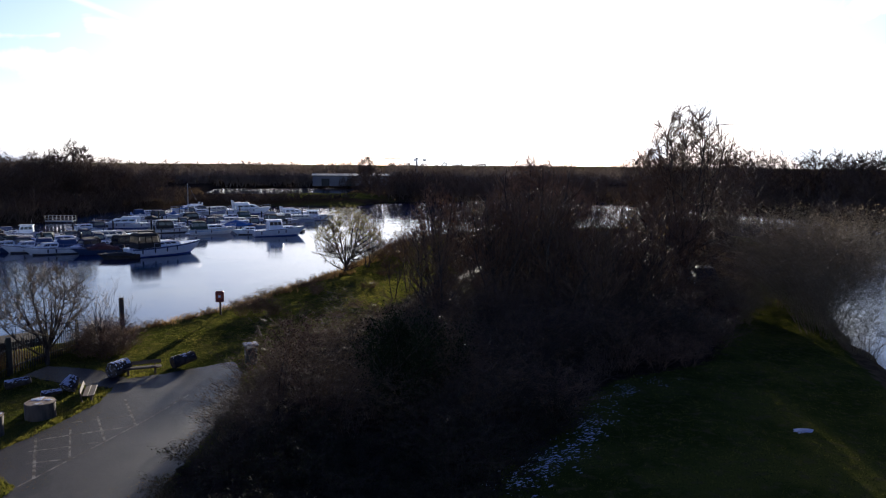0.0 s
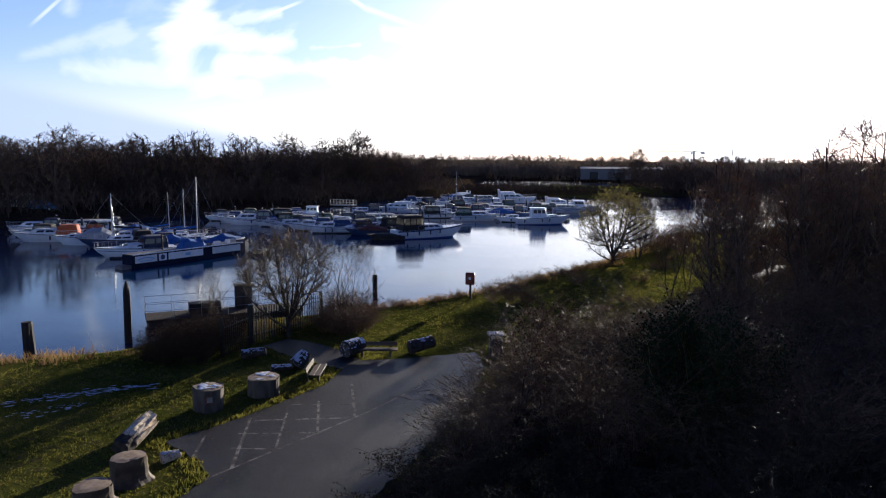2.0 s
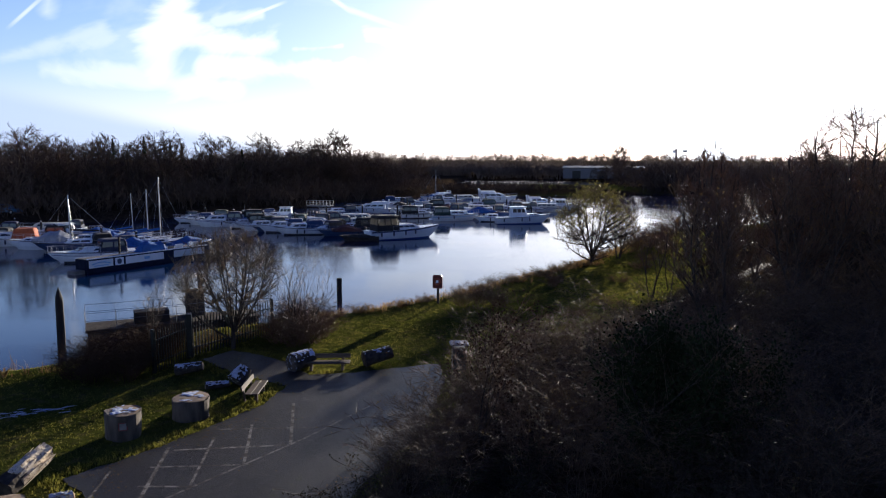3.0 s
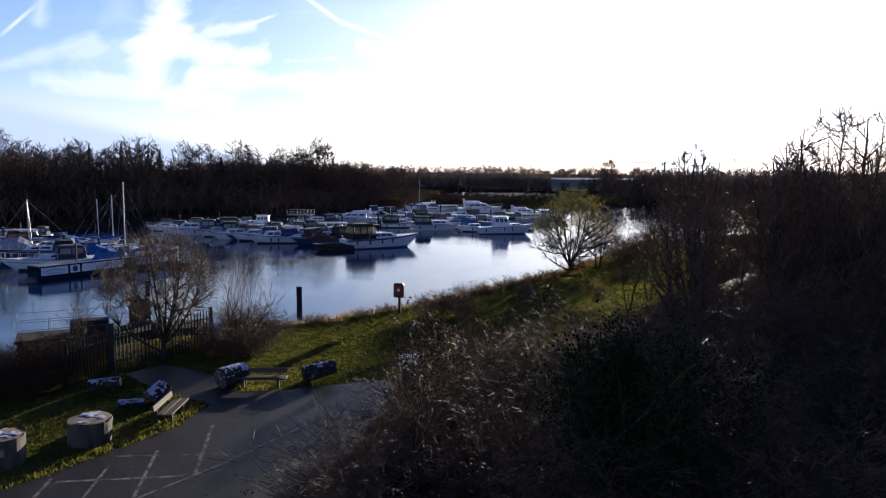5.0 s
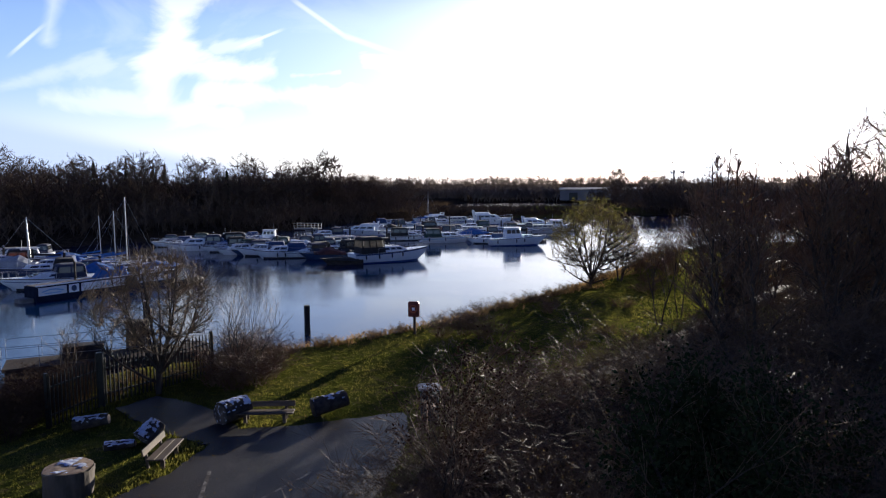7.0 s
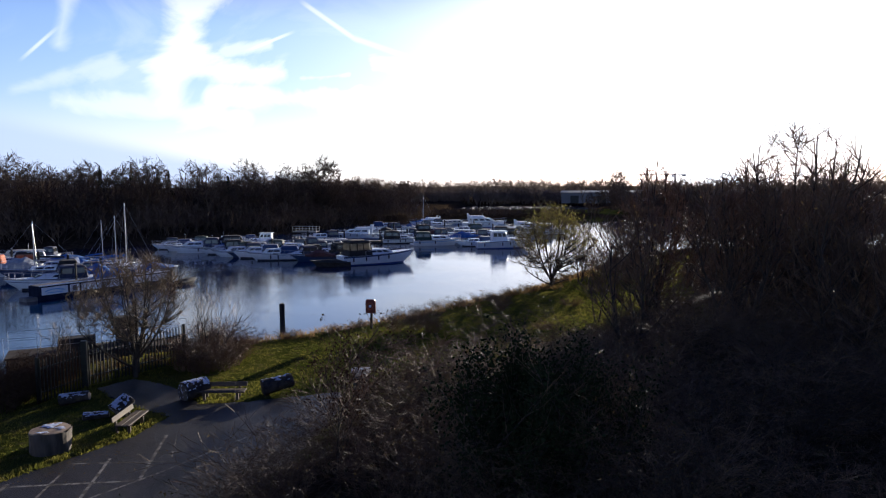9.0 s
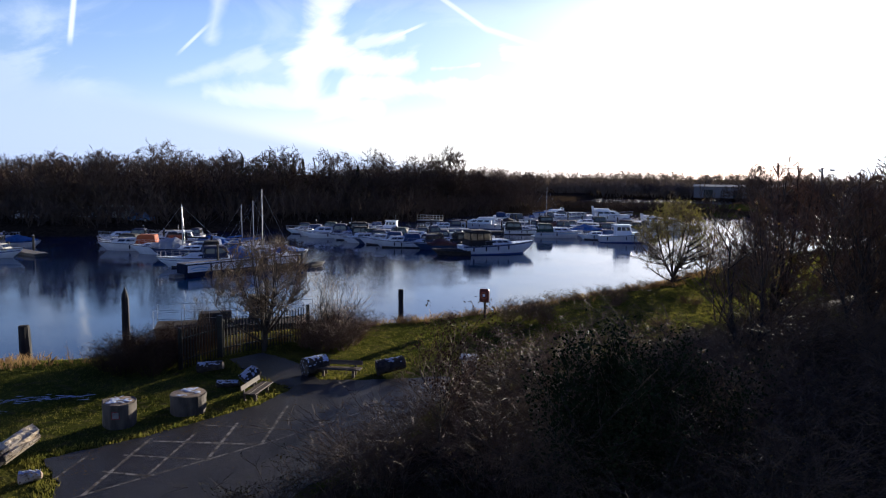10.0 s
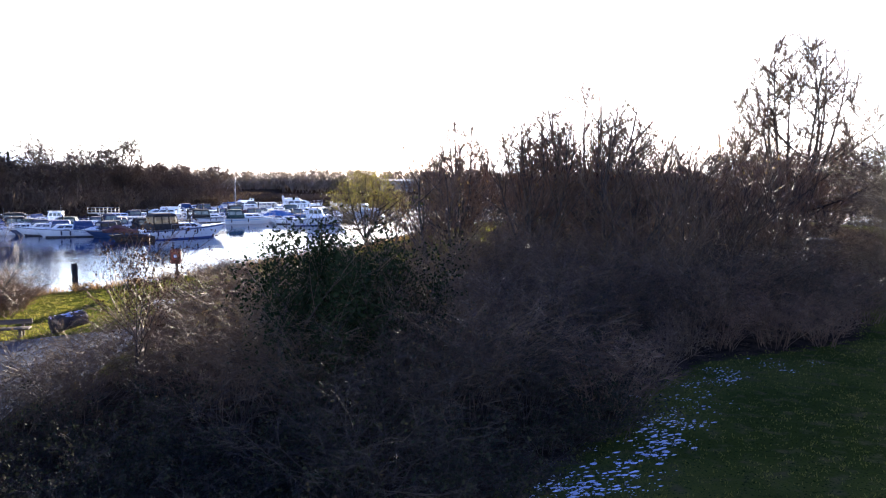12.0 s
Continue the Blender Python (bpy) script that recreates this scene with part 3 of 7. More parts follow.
def build_track():
    """A gravel strip laid over the ground along its middle line."""
    mid = [(5.9, 43.4), (8.1, 46.2), (10.8, 50.8), (14.4, 56.8), (16.6, 60.3), (23, 70.5)]
    rng = random.Random(8)
    rows = []
    for (ax, ay), (bx, by) in zip(mid[:-1], mid[1:]):
        d = math.hypot(bx - ax, by - ay)
        nx, ny = -(by - ay) / d, (bx - ax) / d
        for i in range(int(d / 0.4)):
            f = i * 0.4 / d
            x, y = ax + (bx - ax) * f, ay + (by - ay) * f
            w = 0.58 + rng.uniform(-0.22, 0.15)
            rows.append([(x + nx * w * k, y + ny * w * k) for k in (-1, -0.5, 0, 0.5, 1)])
    verts = [(x, y, ground_z(x, y) + (0.03 if 0 < k < 4 else -0.02)) for r in rows for k, (x, y) in enumerate(r)]
    faces = [(i * 5 + k, i * 5 + k + 1, i * 5 + k + 6, i * 5 + k + 5) for i in range(len(rows) - 1) for k in range(4)]
    tagged(link("path", np_mesh("path", verts, faces), GRAVEL, smooth=True), "wet gravel track glinting beyond the scrub", "path", kind="structure")


build_track()


def stripe(name, a, b, width, z, material, parent=None):
    (ax, ay), (bx, by) = a, b
    d = math.hypot(bx - ax, by - ay)
    nx, ny = -(by - ay) / d * width / 2, (bx - ax) / d * width / 2
    return slab(name, [(ax + nx, ay + ny), (ax - nx, ay - ny), (bx - nx, by - ny), (bx + nx, by + ny)], z, material, "", "", parent=parent, thick=0.001)


BAYS = [((-5.33, 26.04), (-2.37, 31.5)), ((-2.37, 31.5), (-1.0, 34.6)), ((-4.92, 26.74), (-5.9, 30.44)), ((-4.19, 28.0), (-4.95, 31.28)), ((-3.38, 29.5), (-4.25, 32.4)), ((-2.6, 31.0), (-3.6, 34.4)), ((-5.76, 29.15), (-3.2, 29.62)), ((-5.5, 28.06), (-4.15, 28.2)),
        ((-5.68, 30.29), (-2.7, 31.0)), ((-6.3, 27.3), (-6.65, 28.8)), ((-5.2, 31.9), (-2.2, 32.4))]
markings = empty("bay_markings", "faded white parking bay lines on the tarmac", "road marking")
for i, (a, b) in enumerate(BAYS):
    stripe("line", a, b, 0.07 + 0.012 * (i % 3), 0.0315 + 0.0008 * (i % 4), PAINT_LINE, markings)

# ---------------- trees and scrub ----------------
def grow(seed, tall, trunk_r, spread=0.5, stems=1, levels=4, kids=(7, 6, 5, 4), up=0.25, twig_r=0.006, crook=0.18, bare=0.3, reach=1.0, lean=(0.12, 0.42)):
    """Limbs of a leafless tree: segments of trunk and limbs, segments of twigs, and the twigs' tips."""
    rng = random.Random(seed)
    wood, fine, tips = [], [], []

    def unit(v):
        n = math.sqrt(v[0] ** 2 + v[1] ** 2 + v[2] ** 2) + 1e-9
        return (v[0] / n, v[1] / n, v[2] / n)

    def limb(p, d, length, r, level):
        n = 4 if level < 2 else (3 if level == 2 else 2)
        step = length / n
        pts = [p]
        dirs = [d]
        for i in range(n):
            d = unit((d[0] + rng.uniform(-crook, crook), d[1] + rng.uniform(-crook, crook), d[2] + rng.uniform(-crook, crook) * 0.6 + up * (0.25 if level else 0.1)))
            q = (p[0] + d[0] * step, p[1] + d[1] * step, p[2] + d[2] * step)
            ra, rb = r * (1 - 0.8 * i / n), r * (1 - 0.8 * (i + 1) / n)
            (wood if level < 2 else fine).append((*p, *q, max(ra, twig_r), max(rb, twig_r * 0.6)))
            p = q
            pts.append(p)
            dirs.append(d)
        if level >= levels - 1:
            tips.append(p)
            return
        k = kids[level]
        for i in range(k):
            f = bare + (1 - bare) * (i + rng.random()) / k if level == 0 else 0.2 + 0.8 * (i + rng.random()) / k
            f = min(f, 0.999)
            j = int(f * n)
            g = f * n - j
            a, b = pts[j], pts[j + 1]
            o = tuple(a[c] + (b[c] - a[c]) * g for c in range(3))
            dd = dirs[j + 1]
            ang = rng.uniform(0, 2 * math.pi)
            side = unit((math.cos(ang), math.sin(ang), rng.uniform(-0.1, 0.5)))
            w = spread * rng.uniform(0.7, 1.3)
            nd = unit((dd[0] * (1 - w) + side[0] * w, dd[1] * (1 - w) + side[1] * w, dd[2] * (1 - w) + side[2] * w + 0.1))
            limb(o, nd, length * ((0.62 - 0.28 * f) if level == 0 else 0.51) * rng.uniform(0.75, 1.25) * (reach if level == 0 else 1.0), r * (1 - 0.75 * f) * 0.62, level + 1)

    for s in range(stems):
        ang = s * 2.4 + rng.uniform(-0.5, 0.5)
        tilt = 0.0 if stems == 1 else rng.uniform(*lean)
        o = (0.12 * math.cos(ang) * (stems > 1), 0.12 * math.sin(ang) * (stems > 1), -0.15)
        limb(o, unit((tilt * math.cos(ang), tilt * math.sin(ang), 1)), tall * rng.uniform(0.72, 0.85), trunk_r * (1 if stems == 1 else rng.uniform(0.5, 0.8)), 0)
    return wood, fine, tips


def scaled(wood, fine, tips, tall):
    top = max(max(s[5] for s in wood), max(s[5] for s in fine) if fine else 0)
    k = tall / top
    f = lambda rows: [tuple(v * k for v in s[:6]) + s[6:] for s in rows]
    return f(wood), f(fine), [tuple(c * k for c in p) for p in tips]


def ribbons(s, rng):
    """Flat tapered twigs, for trees far off."""
    d = s[:, 3:6] - s[:, 0:3]
    w = np.cross(d, rng.normal(size=d.shape))
    w /= np.linalg.norm(w, axis=1)[:, None] + 1e-9
    a, b, r0, r1 = s[:, 0:3], s[:, 3:6], s[:, 6:7], s[:, 7:8]
    return np.stack([a - w * r0, a + w * r0, b + w * r1, b - w * r1], 1).reshape(-1, 3), np.arange(4 * len(s)).reshape(-1, 4)


def tree(name, label, seed, tall, trunk_r, bark=BARK, twig=TWIG, leaf=None, leaf_n=0, leaf_size=0.05, category="tree", group="", ivy=0.0, flat_twigs=False, **kw):
    wood, fine, tips = scaled(*grow(seed, tall, trunk_r, **kw), tall)
    ob = empty(name, label, category, group)
    v, f = tubes(wood, 6)
    link("trunk", np_mesh("trunk", v, f), bark, ob, smooth=True)
    v, f = ribbons(np.array(fine) * np.array([1, 1, 1, 1, 1, 1, 1.25, 1.25]), np.random.default_rng(seed)) if flat_twigs else tubes(fine, 3)
    link("crown", np_mesh("crown", v, f), twig, ob)
    rng = np.random.default_rng(seed)
    if leaf and leaf_n:
        t = np.array(tips)[rng.integers(0, len(tips), leaf_n)] + rng.normal(0, 0.10, (leaf_n, 3))
        v, f = leaf_quads(t, leaf_size, rng)
        link("foliage", np_mesh("foliage", v, f), leaf, ob)
    if ivy:
        s = np.array(wood)[:, :8]
        n = int(ivy)
        s = np.concatenate([s, np.array(fine)[::3, :8]])
        k = rng.integers(0, len(s), n)
        g = rng.random((n, 1))
        p = s[k, 0:3] * (1 - g) + s[k, 3:6] * g
        rad = 0.13 + 0.16 * (1 - np.clip(p[:, 2:3] / (tall * 1.05), 0, 1))
        p = p + rng.normal(0, 1, (n, 3)) * rad
        hang = rng.random(n) < 0.45
        p[hang, 2] -= rng.exponential(0.8, hang.sum())
        p = p[p[:, 2] > 0.05]
        v, f = leaf_quads(p, 0.048, rng)
        link("ivy", np_mesh("ivy", v, f), LEAF_IVY, ob, "dark evergreen ivy leaves")
    return ob


def shrub_segments(seed, tall, wide, stems, side, twigs):
    rng = random.Random(seed)
    segs, tips = [], []
    for s in range(stems):
        a = rng.uniform(0, 2 * math.pi)
        r = wide * 0.22 * math.sqrt(rng.random())
        p = [r * math.cos(a), r * math.sin(a), -0.1]
        lean = rng.uniform(0.05, 0.55) * wide / tall
        aa = a + rng.uniform(-0.7, 0.7)
        d = [lean * math.cos(aa), lean * math.sin(aa), 1.0]
        n = 5
        h = tall * rng.uniform(0.6, 1.05)
        for i in range(n):
            d = [d[0] * 1.05 + rng.uniform(-0.34, 0.34), d[1] * 1.05 + rng.uniform(-0.34, 0.34), d[2] * 0.93]
            k = math.sqrt(sum(c * c for c in d))
            q = [p[c] + d[c] / k * h / n for c in range(3)]
            r0 = 0.011 * (1 - i / n) + 0.004
            segs.append((*p, *q, r0, r0 * 0.75))
            for j in range(side if i else 1):
                b = rng.uniform(0, 2 * math.pi)
                ln = h * rng.uniform(0.12, 0.30)
                e = [d[0] / k * 0.5 + math.cos(b) * 0.9, d[1] / k * 0.5 + math.sin(b) * 0.9, d[2] / k * 0.4 + rng.uniform(-0.25, 0.45)]
                m = [q[c] + e[c] * ln * 0.55 for c in range(3)]
                segs.append((*q, *m, 0.0042, 0.0035))
                for w in range(twigs):
                    o = [m[c] + (e[c] * rng.uniform(0.6, 1.1) + rng.uniform(-0.5, 0.5)) * ln * 0.6 for c in range(3)]
                    segs.append((*m, *o, 0.0034, 0.002))
                    tips.append(o)
            p = q
        tips.append(p)
    return segs, tips


def shrub(name, label, seed, tall, wide, stems=26, side=4, twigs=3, twig=TWIG, leaf=None, leaf_n=0, leaf_size=0.03, group="", category="shrub"):
    segs, tips = shrub_segments(seed, tall, wide, stems, side, twigs)
    ob = empty(name, label, category, group)
    seg = np.array(segs)
    stem = seg[:, 6] > 0.0058
    va, fa = tubes(seg[stem], 3)
    vb, fb = ribbons(seg[~stem] * np.array([1, 1, 1, 1, 1, 1, 1.3, 1.3]), np.random.default_rng(seed))
    link("branchwork", np_mesh("branchwork", np.concatenate([va, vb]), np.concatenate([fa, fb + len(va)])), twig, ob)
    if leaf and leaf_n:
        rng = np.random.default_rng(seed)
        t = np.array(tips)[rng.integers(0, len(tips), leaf_n)] + rng.normal(0, 0.06, (leaf_n, 3))
        v, f = leaf_quads(t, leaf_size, rng)
        link("foliage", np_mesh("foliage", v, f), leaf, ob)
    return ob


def stand(ob, x, y, turn=0.0, size=1.0, z=None):
    ob.matrix_basis = pose(x, y, ground_z(x, y) if z is None else z, 0, 0, turn) @ Matrix.Diagonal((size, size, size, 1))
    return ob


def plant(ob, x, y, turn=0.0, size=1.0, high=1.0, z=None):
    c = copy_thing(ob, pose(0, 0, 0))
    c.matrix_basis = pose(x, y, ground_z(x, y) if z is None else z, 0, 0, turn) @ Matrix.Diagonal((size, size, size * high, 1))
    return c


def crown_tree(seed, wide, low, stems=1, limbs=9, boughs=60, sprays=420, twigs=4200, girth=0.013, fan=1.2, bole=0.0):
    """A leafless tree one metre tall: limbs, boughs, sprays and twigs that fill a lumpy crown of the width given, which begins at the height low."""
    rng = np.random.default_rng(seed)
    mid, half = (1 + low) / 2, (1 - low) / 2
    lump = rng.uniform(-1, 1, (9, 3))
    lump /= np.linalg.norm(lump, axis=1)[:, None]
    swell = rng.uniform(-0.16, 0.16, 9)

    def inside(n, inner):
        d = rng.normal(0, 1, (n, 3))
        d /= np.linalg.norm(d, axis=1)[:, None]
        r = (inner + (1 - inner) * rng.random(n)) ** 0.6 * (1 + (np.exp(4 * (d @ lump.T - 1)) * swell).sum(axis=1))
        p = d * r[:, None] * np.array([wide / 2, wide / 2, half]) + np.array([0, 0, mid])
        # an egg, a little broader below the middle
        p[:, :2] *= (1.06 - 0.22 * (p[:, 2:3] - mid) / half)
        return p

    segs, nodes, sizes = [], [], []

    def bend(p, q, lift, r0, r1, n):
        way = np.linalg.norm(q - p)
        c = p + (q - p) * 0.5 + lift * way + rng.normal(0, 0.05, 3) * way
        last = p
        for i in range(1, n + 1):
            t = i / n
            x = p * (1 - t) ** 2 + c * 2 * t * (1 - t) + q * t * t
            ra, rb = r0 + (r1 - r0) * (i - 1) / n, r0 + (r1 - r0) * t
            segs.append((*last, *x, ra, rb))
            nodes.append(x)
            sizes.append(rb)
            last = x

    if bole:
        bend(np.array([0, 0, -0.03]), np.array([0.01, 0, bole]), np.zeros(3), girth * 1.25, girth, 2)
    for s in range(stems):
        a = s * 2.4 + rng.uniform(-0.4, 0.4)
        if bole:
            # limbs that open like a fan from the top of the bole
            out = wide * 0.40 * math.sqrt((s + 0.4) / stems)
            foot = np.array([0.01, 0, bole * rng.uniform(0.75, 1.0)])
            top = np.array([math.cos(a) * out, math.sin(a) * out, mid + half * 0.86 * math.sqrt(max(0.0, 1 - (2 * out / wide) ** 2))])
            bend(foot, top, np.array([math.cos(a), math.sin(a), -0.3]) * 0.10, girth * rng.uniform(0.45, 0.75), girth * 0.12, 9)
            continue
        out = 0.0 if stems == 1 else wide * 0.28 * rng.uniform(0.4, 1.2)
        foot = np.array([math.cos(a) * 0.02 * (stems > 1), math.sin(a) * 0.02 * (stems > 1), -0.03])
        top = np.array([math.cos(a) * out, math.sin(a) * out, rng.uniform(0.72, 0.9)]) + rng.normal(0, 0.02, 3)
        bend(foot, top, np.array([0, 0, 0.04]), girth, girth * 0.22, 9)
    for count, inner, n, share in ((limbs, 0.75, 5, 0.62), (boughs, 0.45, 4, 0.60), (sprays, 0.30, 3, 0.62)):
        have, rad = np.array(nodes), np.array(sizes)
        for q in inside(count, inner):
            gap = q - have
            cost = np.linalg.norm(gap, axis=1) + fan * np.abs(np.minimum(gap[:, 2] - 0.8 * np.linalg.norm(gap[:, :2], axis=1), 0))
            if n == 5:
                cost = cost + 0.6 * np.maximum(have[:, 2] - 0.62, 0) + 2.0 * np.maximum(low * 0.6 - have[:, 2], 0)
            k = int(cost.argmin())
            r0 = min(rad[k] * 0.8, girth * share)
            bend(have[k], q, np.array([0, 0, -0.06]), r0, r0 * 0.35, n)
    line = np.array(segs)[-(sprays * 3 + boughs * 4):]
    k = rng.integers(0, len(line), twigs)
    g = rng.random((twigs, 1))
    at = line[k, 0:3] * (1 - g) + line[k, 3:6] * g
    d = line[k, 3:6] - line[k, 0:3]
    d /= np.linalg.norm(d, axis=1)[:, None] + 1e-6
    d = d * 0.9 + np.array([0, 0, 0.18]) + rng.normal(0, 0.36, (twigs, 3))
    ln = rng.uniform(0.3, 1.0, (twigs, 1)) * min(wide, 0.8) * 0.13
    fine = np.concatenate([at, at + d * ln, np.full((twigs, 1), girth * 0.05), np.full((twigs, 1), girth * 0.03)], axis=1)
    rows = np.concatenate([np.array(segs), fine])
    rows[:, :6] /= max(rows[:, 2].max(), rows[:, 5].max())
    return rows


def winter_tree(name, label, rows, seed, tall, least=0.006, bark=BARK, twig=TWIG, leaf=None, leaf_n=0, leaf_size=0.05, leaf_from=0.0, group="", category="tree"):
    """A leafless tree as a thing: trunk and limbs, a crown of twigs, and the leaves that still cling above the height leaf_from."""
    rows = rows * tall
    rows[:, 6:] = np.maximum(rows[:, 6:], least * np.array([1.0, 0.6]))
    ob = empty(name, label, category, group)
    limb = rows[:, 6] > least * 2.0
    v, f = tubes(rows[limb], 6)
    link("trunk", np_mesh("trunk", v, f), bark, ob, smooth=True)
    rng = np.random.default_rng(seed)
    v, f = ribbons(rows[~limb] * np.array([1, 1, 1, 1, 1, 1, 1.25, 1.25]), rng)
    link("crown", np_mesh("crown", v, f), twig, ob)
    if leaf:
        ends = rows[~limb][:, 3:6]
        ends = ends[ends[:, 2] > leaf_from * tall]
        v, f = leaf_quads(ends[rng.integers(0, len(ends), leaf_n)] + rng.normal(0, 0.06, (leaf_n, 3)), leaf_size, rng)
        link("foliage", np_mesh("foliage", v, f), leaf, ob)
    return ob


# trees by the palisade and on the bank
stand(winter_tree("bare_tree", "bare round-crowned tree rising through the palisade fence", crown_tree(11, 0.92, 0.26, 12, 8, 110, 560, 5600, 0.017, bole=0.18), 11, 5.7, 0.0055, twig=TWIG_TAN), -8.35, 40.9, 20)
stand(tree("bare_sapling", "slender bare sapling beside the palisade fence", 12, 3.9, 0.05, stems=5, kids=(7, 5, 4), levels=3, spread=0.42, up=0.4, bare=0.15), -6.1, 43.2, 70)
stand(tree("bare_sapling", "small bare sapling among dark bank shrubs", 13, 3.0, 0.04, stems=4, kids=(7, 5, 4), levels=3, spread=0.5, bare=0.2), -12.9, 42.4, 10)
stand(winter_tree("willow_tree", "small willow keeping yellow leaves on the river bank", crown_tree(14, 0.95, 0.10, 10, 8, 90, 560, 5200, 0.018, bole=0.10), 14, 6.6, 0.008, twig=TWIG_TAN, leaf=LEAF_YELLOW, leaf_n=5200, leaf_size=0.05, leaf_from=0.45), 9.2, 68.8, 0)
stand(winter_tree("bare_tree", "slim bare tree on the river bank", crown_tree(15, 0.6, 0.12, 3, 8, 50, 360, 3000, 0.012), 15, 5.4, 0.008, twig=TWIG_TAN), 11.6, 71.5, 40)
for i, (x, y, h) in enumerate([(11.4, 55.2, 5.2), (13.0, 57.8, 6.0), (14.4, 56.4, 5.4)]):
    stand(tree("bare_tree", "thin upright bare tree beside the gravel track", 20 + i, h, 0.07, stems=2, kids=(7, 6, 4), levels=3, spread=0.42, bare=0.25, twig=TWIG, leaf=LEAF_DRY, leaf_n=140, leaf_size=0.05), x, y, i * 50)
stand(tree("sapling", "sapling with a few withered brown leaves at the tarmac edge", 31, 4.6, 0.04, stems=2, kids=(9, 6, 4), levels=3, spread=0.5, bare=0.25, leaf=LEAF_BROWN, leaf_n=1500, leaf_size=0.036, twig=TWIG_RED, twig_r=0.008), 2.75, 31.0)
stand(tree("ivy_tree", "low tree smothered in dark evergreen ivy", 32, 4.6, 0.12, stems=3, kids=(9, 6, 5), levels=3, spread=0.45, up=0.1, lean=(0.02, 0.14), ivy=11000), 7.1, 29.2, 15, 1.08)
stand(tree("ivy_tree", "low tree with ivy hanging from its limbs", 34, 4.8, 0.12, stems=3, kids=(9, 6, 5), levels=3, spread=0.5, up=0.1, lean=(0.03, 0.18), ivy=10000), 8.3, 30.2, 140)
stand(tree("ivy_tree", "ivy-grown bush standing in the scrub", 33, 4.5, 0.10, stems=3, kids=(9, 6, 5), levels=3, spread=0.45, up=0.1, lean=(0.04, 0.22), ivy=3600), 9.3, 30.8, 80)
# tall trees of the wooded strip
stand(winter_tree("tall_tree", "tall bare tree with an oval crown above the scrub", crown_tree(41, 0.66, 0.08, 9, 14, 130, 900, 9000, 0.014, bole=0.10), 41, 16.2, 0.016), 37.2, 58.0, 0)
for i, (x, y, h, w) in enumerate([(14.6, 54.6, 9.3, 0.42), (17.0, 47.8, 9.0, 0.55), (21.2, 51.8, 11.8, 0.80), (19.4, 53.4, 8.4, 0.60), (23.6, 52.2, 9.6, 0.70), (13.2, 49.6, 7.2, 0.55)]):
    stand(winter_tree("tall_tree", "tall bare tree with spreading limbs and fine twigs behind the scrub", crown_tree(42 + i, w, 0.22, 9, 8, 70, 360, 2800, 0.016, bole=0.26), 42 + i, h, 0.013, twig=TWIG_RED, group="tall trees"), x, y, i * 57)
for i, (x, y, h, st) in enumerate([(11.3, 41.0, 7.9, 2), (16.2, 45.6, 8.8, 3), (19.6, 43.0, 9.0, 3), (22.2, 46.4, 8.6, 3), (25.0, 44.5, 7.8, 3)]):
    stand(tree("bare_tree", "crooked bare tree with clinging brown leaves", 50 + i, h, 0.16, stems=st, kids=(9, 7, 5, 4), spread=0.48, bare=0.25, reach=0.8, twig_r=0.012, leaf=LEAF_DRY, leaf_n=130, leaf_size=0.06, flat_twigs=True), x, y, i * 71)

wood_rng = random.Random(5)
scrub_trees = [tree("scrub_tree", "bare scrubby tree in the wooded strip between the waters", 60 + i, h, 0.10, stems=3, kids=(8, 6, 5, 3), spread=0.46, up=0.3, bare=0.10, twig_r=0.012, flat_twigs=True,
                    twig=(TWIG_RED, TWIG, TWIG_DARK, TWIG)[i], group="wooded strip") for i, h in enumerate((7.0, 7.6, 6.4, 8.2))]
spots = []
for x, y in [(22, 52), (25, 46.5), (29, 49), (26, 55), (31, 55), (22, 60), (27, 61), (33, 62), (24, 67), (30, 69), (37, 67), (43, 64), (26, 75), (33, 76), (40, 74), (48, 70), (24, 83), (30, 85), (38, 83), (46, 80), (54, 78), (28, 93), (36, 95),
             (45, 92), (55, 90), (63, 92), (33, 102), (43, 104), (52, 102), (19.5, 41), (22.5, 40.5), (26.5, 42.5), (34, 52.5), (50, 86), (20.5, 70), (22, 77), (19.5, 64)]:
    spots.append((x + wood_rng.uniform(-1, 1), y + wood_rng.uniform(-1, 1)))
for i, (x, y) in enumerate(spots):
    src = scrub_trees[i % 4]
    if i < 4:
        stand(src, x, y, wood_rng.uniform(0, 360))
    else:
        plant(src, x, y, wood_rng.uniform(0, 360), wood_rng.uniform(0.78, 1.12))

# thicket between the tarmac and the lawn
kinds = [shrub("shrub", "tangled bare shrub of the thicket beside the tarmac", 80, 2.6, 2.6, 22, 4, 4, TWIG_RED, LEAF_TIP, 300, 0.018, "thicket"),
         shrub("shrub", "dense dark bare shrub of the thicket", 81, 3.2, 2.8, 22, 4, 4, TWIG_DARK, LEAF_BRAMBLE, 420, 0.035, "thicket"),
         shrub("shrub", "thorny bare shrub with pale twig tips", 82, 2.2, 2.4, 22, 4, 4, TWIG, LEAF_TIP, 340, 0.018, "thicket"),
         shrub("shrub", "bramble mound with dull green leaves", 83, 1.5, 2.8, 22, 4, 3, TWIG_DARK, LEAF_BRAMBLE, 1500, 0.042, "thicket"),
         shrub("shrub", "tall brown shrub with scattered withered leaves", 84, 3.8, 2.8, 22, 4, 4, TWIG, LEAF_DRY, 260, 0.028, "thicket")]
used = set()
